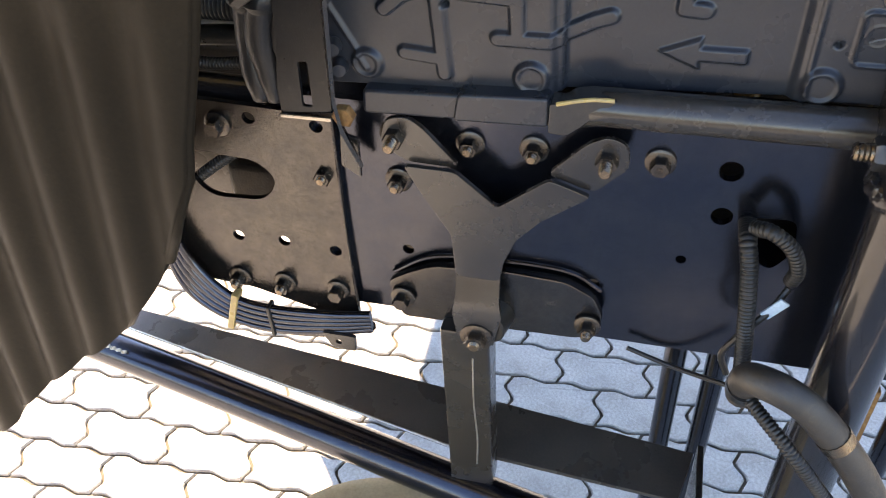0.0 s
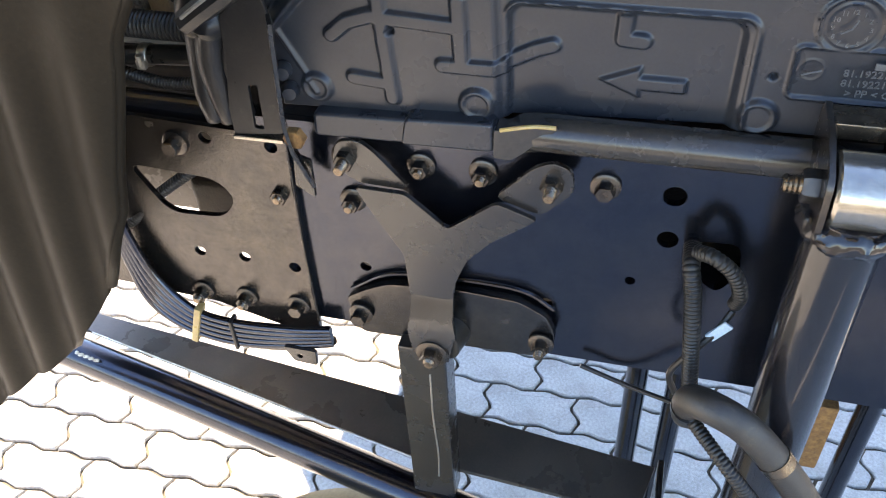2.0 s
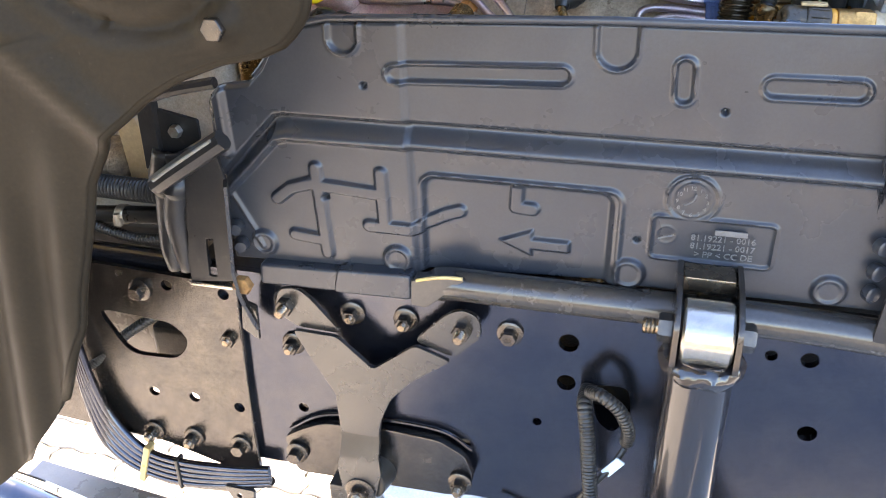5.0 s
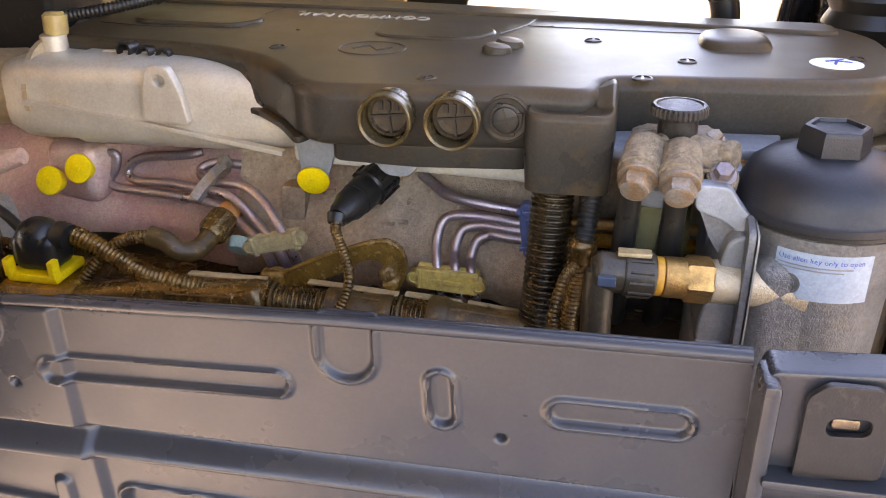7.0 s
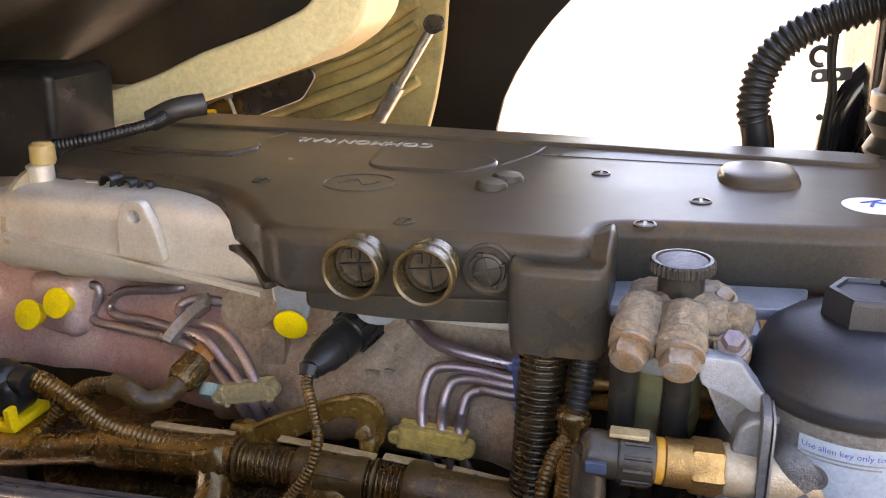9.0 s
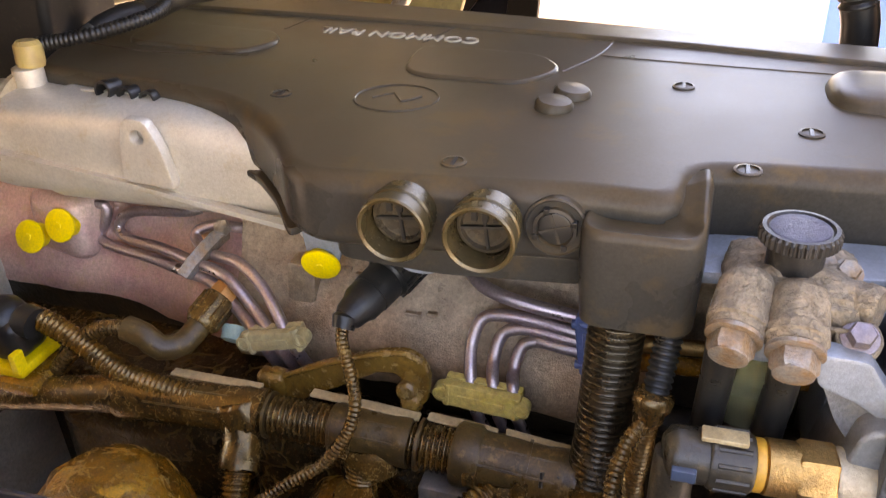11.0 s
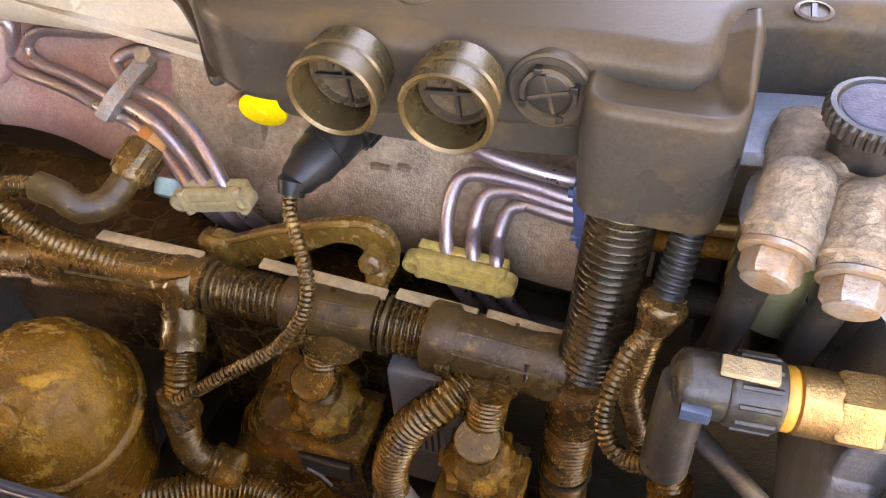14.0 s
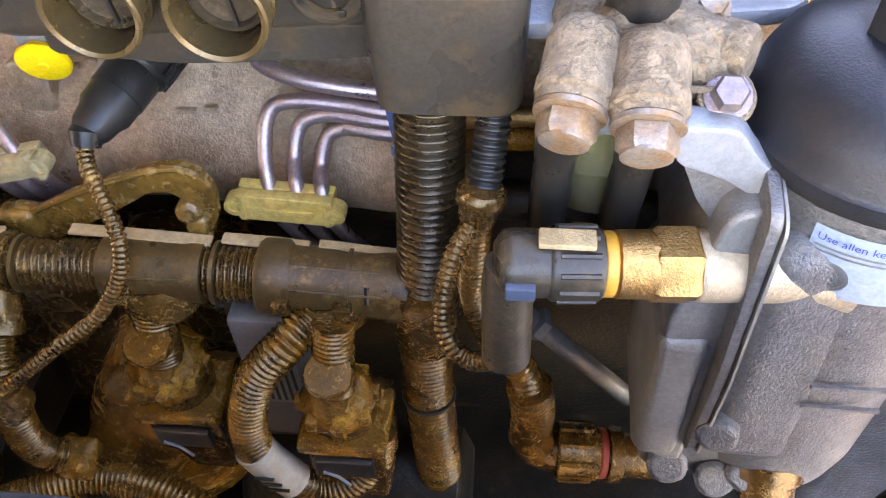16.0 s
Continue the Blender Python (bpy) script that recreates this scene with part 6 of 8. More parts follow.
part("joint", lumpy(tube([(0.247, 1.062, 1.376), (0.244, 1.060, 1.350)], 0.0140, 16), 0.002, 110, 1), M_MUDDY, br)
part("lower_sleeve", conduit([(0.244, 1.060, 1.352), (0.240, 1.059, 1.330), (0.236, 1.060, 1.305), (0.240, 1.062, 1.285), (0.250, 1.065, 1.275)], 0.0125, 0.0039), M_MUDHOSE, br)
part("end_boot", lumpy(box((0.240, 1.052, 1.258), (0.272, 1.082, 1.282), 0.009, seg=3), 0.003, 80, 1), M_MUD, br)


def plug(at, label, h=0.11):
    """A round multi-pin plug seen from above, with a sleeve, a collar and its mating block."""
    x, y, z = at
    t = thing("harness_plug", at, label, "connector", "harness plugs")
    up = Vector((0.05, -0.25, 1)).normalized()
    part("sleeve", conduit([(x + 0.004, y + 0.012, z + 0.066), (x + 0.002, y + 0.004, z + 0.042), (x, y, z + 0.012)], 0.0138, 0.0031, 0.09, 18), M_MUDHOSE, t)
    part("sleeve_ring", lathe([(0.0145, 0), (0.0158, 0.002), (0.0158, 0.006), (0.0145, 0.008)], Vector(at) + up * 0.040, up, 22), M_MUDHOSE, t)
    part("collar", lumpy(lathe([(0.0150, 0.014), (0.0200, 0.011), (0.0245, 0.004), (0.0250, -0.004), (0.0215, -0.010)], at, up, 26), 0.0022, 95, 1), M_MUD, t)
    for k in range(8):
        a = 2 * math.pi * k / 8 + 0.2
        part("lobe", lumpy(box((x + 0.0235 * math.cos(a) - 0.0045, y + 0.0235 * math.sin(a) - 0.0045, z - 0.007), (x + 0.0235 * math.cos(a) + 0.0045, y + 0.0235 * math.sin(a) + 0.0045, z + 0.005), 0.0015), 0.0012, 150, 1), M_MUD, t)
    part("skirt", lathe([(0.0200, -0.008), (0.0235, -0.014), (0.0235, -0.030), (0.019, -0.034)], at, up, 26), M_MUDHOSE, t)
    part("flange", lumpy(box((x - 0.030, y - 0.022, z - 0.042), (x + 0.031, y + 0.030, z - 0.031), 0.003), 0.0015, 90, 2), M_MUD, t)
    part("block", box((x - 0.026, y - 0.018, z - h), (x + 0.028, y + 0.045, z - 0.040), 0.005), M_MUDDY, t)
    part("latch", box((x - 0.020, y - 0.024, z - 0.068), (x + 0.022, y - 0.016, z - 0.046), 0.003), M_RUBBER, t, "oily black latch")
    part("scuff", tube([(x - 0.014, y - 0.0245, z - 0.060), (x - 0.004, y - 0.0245, z - 0.066), (x + 0.003, y - 0.0245, z - 0.078)], 0.0012, 6), M_PALE, t, "pale scuff mark")
    return t


plug((0.340, 1.098, 1.352), "muddy round harness plug on its socket")
plug((0.458, 1.086, 1.348), "muddy round harness plug beside a curved conduit")
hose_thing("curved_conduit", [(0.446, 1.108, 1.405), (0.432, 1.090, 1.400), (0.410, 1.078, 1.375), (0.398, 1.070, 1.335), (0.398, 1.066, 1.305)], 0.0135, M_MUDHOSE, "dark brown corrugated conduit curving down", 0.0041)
wt = thing("tagged_sleeve", (0.41, 1.066, 1.29), "worn white label sleeve on a conduit", "sleeve")
part("sleeve", tube([(0.397, 1.066, 1.308), (0.404, 1.066, 1.288), (0.418, 1.066, 1.262)], 0.0140, 16), M_PAPER, wt)
for k in range(3):
    part("print_bar", box((0.398 + k * 0.004, 1.0505, 1.290 - k * 0.008), (0.412 + k * 0.004, 1.0520, 1.2925 - k * 0.008), 0), M_RUBBER, wt)
hose_thing("curved_conduit", [(0.416, 1.066, 1.266), (0.432, 1.068, 1.248), (0.455, 1.072, 1.250), (0.475, 1.08, 1.270), (0.48, 1.09, 1.30)], 0.0130, M_MUDDY, "muddy conduit bending back up", 0.0048)
gb = thing("grey_module", (0.40, 1.12, 1.33), "grey metal module with a worn label", "module")
part("case", box((0.385, 1.108, 1.25), (0.440, 1.17, 1.395), 0.005), M_GREYD, gb)
part("label", box((0.392, 1.1070, 1.30), (0.425, 1.1082, 1.35), 0.0003), M_PAPER, gb)
for k in range(6):
    part("print_bar", box((0.395 + k * 0.005, 1.1062, 1.305), (0.397 + k * 0.005, 1.1072, 1.345), 0), M_RUBBER, gb)
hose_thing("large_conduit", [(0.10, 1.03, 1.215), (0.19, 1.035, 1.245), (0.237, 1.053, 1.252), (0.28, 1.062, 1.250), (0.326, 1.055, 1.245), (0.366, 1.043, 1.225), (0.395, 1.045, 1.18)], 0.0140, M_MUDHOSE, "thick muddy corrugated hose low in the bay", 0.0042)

# ---- big vertical hose ----
bh = thing("breather_hose", (0.515, 1.125, 1.3), "thick black corrugated breather hose, dusty below", "hose")
part("upper_sleeve", conduit([(0.526, 1.142, 1.590), (0.524, 1.140, 1.55), (0.522, 1.134, 1.50), (0.520, 1.130, 1.46), (0.516, 1.128, 1.415)], 0.0195, 0.0054, 0.17, 22), M_HOSE, bh)
part("collar", lathe([(0.022, 0), (0.024, 0.004), (0.024, 0.030), (0.021, 0.034)], (0.516, 1.126, 1.425), (-0.05, 0, -1), 24), M_MUDDY, bh)
part("joint", lathe([(0.021, 0), (0.022, 0.004), (0.020, 0.030)], (0.514, 1.126, 1.394), (-0.03, 0, -1), 24), M_MUDDY, bh)
part("lower_sleeve", conduit([(0.513, 1.124, 1.368), (0.512, 1.122, 1.30), (0.514, 1.12, 1.20), (0.516, 1.12, 1.08)], 0.0185, 0.0046, 0.12, 20), M_MUDHOSE, bh)
part("tie", lathe([(0.0192, 0), (0.0197, 0.002), (0.0192, 0.004)], (0.512, 1.122, 1.30), (0, 0, 1), 20), M_RUBBER, bh)
bc = thing("branch_conduit", (0.55, 1.1, 1.5), "black corrugated conduit beside the breather hose", "conduit")
part("upper_sleeve", conduit([(0.559, 1.132, 1.60), (0.558, 1.124, 1.56), (0.554, 1.106, 1.525)], 0.0092, 0.0042), M_RUBBER, bc)
part("joint", lathe([(0.0105, 0), (0.013, 0.003), (0.013, 0.009), (0.0105, 0.012), (0.010, 0.020)], (0.554, 1.102, 1.530), (-0.15, -0.1, -1), 18), M_MUDDY, bc)
part("lower_sleeve", conduit([(0.551, 1.104, 1.512), (0.548, 1.108, 1.47), (0.546, 1.112, 1.43), (0.556, 1.112, 1.39), (0.566, 1.108, 1.365)], 0.0085, 0.0042), M_MUDDY, bc)
lc = thing("looped_cable", (0.55, 1.05, 1.45), "thin shiny corrugated cable hanging in a loop", "cable")
part("sleeve", conduit([(0.553, 1.100, 1.514), (0.541, 1.086, 1.500), (0.535, 1.072, 1.479), (0.535, 1.064, 1.462), (0.541, 1.058, 1.451), (0.551, 1.054, 1.447), (0.562, 1.050, 1.456), (0.570, 1.048, 1.470)], 0.0058, 0.0036), M_MUDDY, lc)

# ---- plug and brass fitting on the filter ----
fp = thing("oil_pressure_plug", (0.60, 1.06, 1.52), "black elbow plug on a brass hexagon fitting", "connector")
ax = Vector((1, 0.10, -0.06)).normalized()
P0 = Vector((0.566, 1.058, 1.524))
part("body", lathe([(0.010, -0.004), (0.0155, 0), (0.0165, 0.004), (0.0165, 0.020), (0.0155, 0.022)], P0, ax, 24), M_PLUG, fp)
part("collar", lathe([(0.0165, 0.021), (0.0180, 0.023), (0.0180, 0.044), (0.0165, 0.046)], P0, ax, 28), M_PLUG, fp)
for k in range(12):
    a = 2 * math.pi * k / 12
    q = ax.to_track_quat("Z", "Y").to_matrix() @ Vector((math.cos(a), math.sin(a), 0)) * 0.0178
    part("grip", tube([P0 + ax * 0.025 + q, P0 + ax * 0.043 + q], 0.0016, 6), M_PLUG, fp)
part("seal", lathe([(0.0150, 0.046), (0.0158, 0.047), (0.0158, 0.051), (0.0150, 0.052)], P0, ax, 24), M_YSEAL, fp, "amber seal ring")
part("brass_neck", lathe([(0.0150, 0.052), (0.0165, 0.053), (0.0165, 0.070)], P0, ax, 24), M_BRASS, fp, "brass neck")
part("brass_hexagon", lathe([(0.0175, 0.069), (0.0190, 0.071), (0.0190, 0.088), (0.0175, 0.090)], P0, ax, 6), M_BRASS, fp, "brass hexagon")
part("latch", box(P0 + Vector((0.002, -0.0195, -0.004)), P0 + Vector((0.016, -0.0145, 0.004)), 0.001), M_BLUEG, fp, "small grey-blue latch")
part("key", box(P0 + Vector((0.016, -0.005, 0.0160)), P0 + Vector((0.042, 0.006, 0.0195)), 0.001), M_TANP, fp, "pale dusty key")
part("elbow", tube([P0 + Vector((0.004, 0, 0.0)), P0 + Vector((0.003, -0.004, -0.020)), P0 + Vector((0.003, -0.008, -0.048)), P0 + Vector((0.003, -0.010, -0.062))], 0.0125, 18), M_PLUG, fp)

# ---- oil filter ----
filt = thing("oil_filter", (0.738, 1.115, 1.3), "grey filter housing with a black screw cap", "filter")
C = Vector((0.738, 1.112, 0))
part("housing", lathe([(0.040, 1.305), (0.052, 1.315), (0.056, 1.34), (0.059, 1.50), (0.062, 1.556), (0.062, 1.562)], C, (0, 0, 1), 48), M_GREY, filt)
part("rim", lathe([(0.060, 1.559), (0.0655, 1.560), (0.0660, 1.566), (0.062, 1.569)], C, (0, 0, 1), 48), M_GREY, filt)
part("seal_ring", lathe([(0.060, 1.5675), (0.0675, 1.568), (0.0675, 1.571), (0.060, 1.572)], C, (0, 0, 1), 48), M_RUBBER, filt)
cap = part("screw_cap", lathe([(0.066, 1.571), (0.0690, 1.572), (0.0690, 1.578), (0.0665, 1.580), (0.0645, 1.591), (0.059, 1.602), (0.048, 1.611), (0.030, 1.616), (0.026, 1.617)], C, (0, 0, 1), 48), M_CAP, filt, "matt black screw cap", smooth=50)
part("hexagon", lathe([(0.0265, 1.612), (0.0270, 1.614), (0.0262, 1.632), (0.0240, 1.636), (0.020, 1.6365), (0.019, 1.634), (0, 1.634)], C, (0, 0, 1), 6), M_CAP, cap)
part("side_port", lathe([(0.0165, 0), (0.0175, 0.002), (0.0175, 0.05), (0.022, 0.07)], (0.655, 1.067, 1.5185), ax, 28), M_ALUW, filt, "warm dusty port")
part("flange_rib", plate(rounded([(1.050, 1.568), (1.075, 1.574), (1.12, 1.568), (1.12, 1.36), (1.056, 1.36), (1.048, 1.45)], 0.008), 0.006, 0.676, "x", 0.0015), M_GREY, filt, "joint flange")
part("flange_seam", plate(rounded([(1.048, 1.566), (1.075, 1.572), (1.12, 1.566), (1.12, 1.36), (1.054, 1.36), (1.046, 1.45)], 0.008), 0.0014, 0.6825, "x", 0), M_GREYD, filt)
part("shoulder", box((0.6835, 1.0545, 1.352), (0.742, 1.13, 1.546), 0.018, seg=5), M_GREY, filt, "cast shoulder beside the joint")
part("base", box((0.655, 1.07, 1.30), (0.775, 1.20, 1.40), 0.016, seg=4), M_GREY, filt)
for bx_, bz_ in ((0.672, 1.326), (0.704, 1.312), (0.722, 1.322)):
    part("foot_boss", lumpy(lathe([(0.012, -0.02), (0.013, 0.0), (0.013, 0.012), (0.009, 0.015)], (bx_, 1.072, bz_), (-0.1, -0.8, 0.5), 20), 0.0008, 90, 1), M_GREY, filt)
part("neck_to_block", box((0.66, 1.14, 1.32), (0.80, 1.26, 1.46), 0.02, seg=3), M_GREYD, filt)
# Paler metal on this side makes up for its facing away from light.
part("side_web", plate(rounded([(0.648, 1.480), (0.656, 1.345), (0.678, 1.335), (0.678, 1.562), (0.664, 1.556)], 0.01), 0.070, 1.062, "y", 0.008, seg=4), M_GREYD, filt, "rough cast side of the housing")
part("cast_block", lumpy(box((0.646, 1.058, 1.345), (0.675, 1.150, 1.470), 0.010, seg=3), 0.0018, 60, 2), M_GREYD, filt, "rough cast block beside the joint")
part("cast_boss", lumpy(lathe([(0.012, 0), (0.012, 0.010), (0.008, 0.012)], (0.690, 1.058, 1.392), (-0.2, -1, 0.2), 18), 0.0006, 90, 1), M_GREY, filt)
for z in (1.385,):
    part("boss", lathe([(0.009, 0), (0.009, 0.006), (0.005, 0.0065), (0.005, 0.003), (0, 0.003)], (0.705, 1.062, z), (-0.3, -1, 0), 18), M_GREY, filt)
part("cast_mark", box((0.725, 1.0508, 1.425), (0.765, 1.0530, 1.4275), 0), M_GREY, filt)
part("cast_mark", box((0.725, 1.0503, 1.445), (0.765, 1.0525, 1.4475), 0), M_GREY, filt)
b = bmesh.new()
rows = []
for i in range(13):
    a = radians(-128 + i * 66 / 12)
    rows.append([b.verts.new((C.x + 0.0622 * math.cos(a), C.y + 0.0622 * math.sin(a), z)) for z in (1.516, 1.555)])
for p, q in zip(rows, rows[1:]):
    b.faces.new((p[0], q[0], q[1], p[1]))
lab = part("label", b, M_LABEL, filt, "pale blue-white instruction label")


def wrap(text, size, a0, z, r, material, parent):
    """Letters bent round the housing."""
    cu = bpy.data.curves.new("text", "FONT")
    cu.body, cu.size, cu.resolution_u = text, size, 2
    ob = bpy.data.objects.new("text", cu)
    scene.collection.objects.link(ob)
    me = bpy.data.meshes.new_from_object(ob.evaluated_get(bpy.context.evaluated_depsgraph_get()))
    bpy.data.objects.remove(ob)
    b = bmesh.new()
    b.from_mesh(me)
    bpy.data.meshes.remove(me)
    for v in b.verts:
        a = radians(a0) + v.co.x / r
        v.co = Vector((C.x + r * math.cos(a), C.y + r * math.sin(a), z + v.co.y))
    return part("lettering", b, material, parent, smooth=0)


wrap("Use allen key only to open", 0.0058, -126, 1.5475, 0.0626, M_BLUEINK, lab)
for k in range(2):
    b = bmesh.new()
    rr = []
    for i in range(10):
        a = radians(-126 + i * (50 - 6 * k) / 9)
        rr.append([b.verts.new((C.x + 0.0626 * math.cos(a), C.y + 0.0626 * math.sin(a), 1.5435 - 0.0028 * k + h)) for h in (0, 0.0012)])
    for p, q in zip(rr, rr[1:]):
        b.faces.new((p[0], q[0], q[1], p[1]))
    part("print_bar", b, M_GREYD, lab)
a = radians(-116)
part("pictogram", lathe([(0.0085, 0), (0.0085, 0.0004), (0.0068, 0.0004), (0.0068, 0), (0.004, 0), (0.004, 0.0004), (0, 0.0004)], (C.x + 0.0624 * math.cos(a), C.y + 0.0624 * math.sin(a), 1.528), (math.cos(a), math.sin(a), 0), 24), M_GREYD, lab)

# ---- fuel pre-filter head ----
fh = thing("fuel_filter_head", (0.62, 1.13, 1.57), "dust-caked alloy fuel filter head with large bolts", "fuel filter")
part("casting", lumpy(box((0.585, 1.095, 1.578), (0.662, 1.170, 1.617), 0.014, seg=3), 0.0020, 110, 3), M_DIRTYALU, fh)
for x in (0.590, 0.625):
    part("rib", lumpy(tube([(x, 1.098, 1.600), (x + 0.010, 1.114, 1.606), (0.619, 1.126, 1.615)], 0.0100, 14), 0.0012, 90, 1), M_DIRTYALU, fh)
part("top_boss", lumpy(lathe([(0.024, 0), (0.023, 0.018), (0.018, 0.022)], (0.622, 1.132, 1.594), (0, -0.1, 1), 28), 0.0014, 110), M_DIRTYALU, fh)
part("ear", lumpy(lathe([(0.012, 0), (0.012, 0.016), (0.009, 0.018)], (0.658, 1.125, 1.592), (0, -0.2, 1), 18), 0.002, 90), M_DIRTYALU, fh)
part("arm", lumpy(lathe([(0.016, 0), (0.0125, 0.014), (0.0115, 0.030), (0.0128, 0.033), (0.0128, 0.040), (0.011, 0.042)], (0.630, 1.126, 1.606), (0.85, -0.45, 0.05), 24), 0.0007, 150, 1), M_DIRTYALU, fh)
part("parting_line", tube([(0.580, 1.0925, 1.600), (0.607, 1.0915, 1.6015), (0.640, 1.0915, 1.6015), (0.664, 1.0935, 1.600)], 0.0016, 6), M_DIRTYALU, fh)
for x, y, z, AXD in ((0.5920, 1.079, 1.5945, Vector((-0.16, -0.88, -0.43))), (0.6240, 1.073, 1.5935, Vector((-0.04, -0.90, -0.43)))):
    o = Vector((x, y, z)) - AXD.normalized() * 0.026
    arm = part("banjo", lumpy(lathe([(0.0120, -0.017), (0.0150, -0.013), (0.0165, -0.008), (0.0165, 0.010), (0.0172, 0.012), (0.0172, 0.017), (0.0160, 0.018), (0.0156, 0.0225)], o, AXD, 36), 0.0005, 150, 1), M_DIRTYALU, fh)
    part("washer", lathe([(0.0150, 0), (0.0158, 0.0005), (0.0158, 0.0030), (0.0150, 0.0035)], o + AXD.normalized() * 0.0225, AXD, 32), M_BANJO, arm, "thin sealing washer")
    part("hexagon", hexhead(o + AXD.normalized() * 0.026, AXD, 0.0226, 0.011), M_BANJO, arm, "zinc hexagon head with rust")
    part("head_face", lathe([(0.011, 0), (0.011, 0.0015), (0.008, 0.003)], o + AXD.normalized() * 0.0365, AXD, 20), M_BANJO, arm)
part("bolt_boss", lumpy(lathe([(0.0125, -0.022), (0.0125, 0.0), (0.0115, 0.001)], (0.657, 1.092, 1.597), (0, -0.6, 0.8), 24), 0.0005, 150, 1), M_DIRTYALU, fh)
screw((0.657, 1.0915, 1.598), (0, -0.6, 0.8), 0.0102, M_VIOLET, "hexagon_bolt", "violet zinc hexagon bolt with a dusty collar", "fuel head bolts")
for x, y, z, s in ((0.652, 1.135, 1.612, 0.009), (0.642, 1.142, 1.612, 0.007)):
    screw((x, y, z), (0, -0.6, 0.8), s, M_BANJO, "hexagon_bolt", "dull zinc hexagon bolt with dust", "fuel head bolts")
kn = thing("hand_pump_knob", (0.622, 1.13, 1.615), "black fluted hand-pump knob with a worn purple top", "knob")
part("neck", lathe([(0.0160, 0), (0.0160, 0.029), (0.0185, 0.032)], (0.622, 1.130, 1.602), (0, -0.03, 1), 28), M_KNOB, kn)
b = bmesh.new()
N = 136
rings = []
for rr, hh in ((0.0185, 0.0030), (0.0212, 0.0038), (0.0220, 0.0050), (0.0220, 0.0108), (0.0208, 0.0128), (0.0185, 0.0130), (0.0172, 0.0116), (0.0, 0.0116)):
    ring = []
    for k in range(N):
        a = 2 * math.pi * k / N
        f = 1 + (0.032 * (1 if k % 4 in (0, 1) else -1) if rr > 0.0215 else 0)
        rk = max(rr * f, 1e-5)
        ring.append(b.verts.new((0.622 + rk * math.cos(a), 1.1288 + rk * math.sin(a), 1.630 + hh)))
    rings.append(ring)
for i in range(len(rings) - 1):
    for k in range(N):
        b.faces.new((rings[i][k], rings[i][(k + 1) % N], rings[i + 1][(k + 1) % N], rings[i + 1][k]))
b.faces.new(rings[0][::-1])
part("fluted_rim", b, M_KNOB, kn, smooth=25)
part("top_disc", lathe([(0.0165, 0), (0.0165, 0.0008), (0.0155, 0.0012), (0, 0.0012)], (0.622, 1.1288, 1.6412), (0, -0.02, 1), 32), M_PURPLE, kn, "worn purplish disc")
bowl = thing("sight_bowl", (0.612, 1.14, 1.5), "yellowish clear plastic sight bowl", "bowl")
part("bowl", lathe([(0.020, 1.500), (0.028, 1.504), (0.030, 1.515), (0.030, 1.565), (0.027, 1.575)], (0.612, 1.140, 0), (0, 0, 1), 32), M_BOWL, bowl)
part("collar", lathe([(0.0305, 1.560), (0.032, 1.562), (0.032, 1.575), (0.029, 1.578)], (0.612, 1.140, 0), (0, 0, 1), 32), M_PALE, bowl)
for x, y in ((0.588, 1.092), (0.624, 1.092)):
    t = thing("fuel_hose", (x, y, 1.5), "black rubber fuel hose below the filter head", "hose", "fuel hoses")
    part("hose", tube([(x, y - 0.006, 1.590), (x, y, 1.565), (x - 0.001, y + 0.008, 1.53), (x - 0.002, y + 0.02, 1.49), (x - 0.003, y + 0.05, 1.44), (x, y + 0.1, 1.41)], 0.0098, 16), M_RUBBER, t)
al = thing("alloy_bracket", (0.66, 1.13, 1.55), "pale alloy bracket between fuel head and oil filter", "bracket")
part("plate", plate(rounded([(0.634, 1.596), (0.662, 1.595), (0.672, 1.580), (0.696, 1.556), (0.684, 1.549), (0.660, 1.566), (0.638, 1.574)], 0.005), 0.016, 1.074, "y", 0.003), M_PALE, al)
part("web", plate(rounded([(0.640, 1.576), (0.660, 1.568), (0.686, 1.551), (0.683, 1.498), (0.672, 1.520), (0.652, 1.548)], 0.006), 0.010, 1.080, "y", 0.002), M_GREY, al, "grey web below the arm")
part("base", plate(rounded([(0.56, 1.14), (0.70, 1.16), (0.72, 1.21), (0.56, 1.21)], 0.012), 0.010, 1.588, "z", 0.003), M_PALE, al)
part("leg", box((0.655, 1.13, 1.45), (0.680, 1.25, 1.59), 0.006), M_PALE, al)
db = thing("deep_bolt", (0.611, 1.195, 1.423), "brassy hollow bolt deep in the bay", "bolt")
part("ring", lathe([(0.010, 0), (0.010, 0.006), (0.0055, 0.0065), (0.0055, 0.002), (0, 0.002)], (0.611, 1.196, 1.423), (0, -0.8, 0.5), 20), M_BRASSY, db)
part("seat", box((0.59, 1.195, 1.40), (0.635, 1.24, 1.45), 0.006), M_DARK, db)

# ---- lever bracket below the head ----
lv = thing("lever_bracket", (0.32, 1.15, 1.46), "oil-stained yellowish steel lever bracket", "bracket")
arch = rounded([(0.238, 1.438), (0.249, 1.453), (0.263, 1.449), (0.294, 1.466), (0.328, 1.481), (0.350, 1.489), (0.368, 1.493), (0.382, 1.487), (0.388, 1.472), (0.385, 1.450), (0.372, 1.428), (0.362, 1.438), (0.368, 1.462), (0.362, 1.470), (0.346, 1.470), (0.330, 1.459), (0.301, 1.441), (0.266, 1.421), (0.240, 1.419)], 0.005, 3)
part("lever", lumpy(plate(arch, 0.009, 1.146, "y", 0.002), 0.0005, 150, 0), M_LEVER, lv)
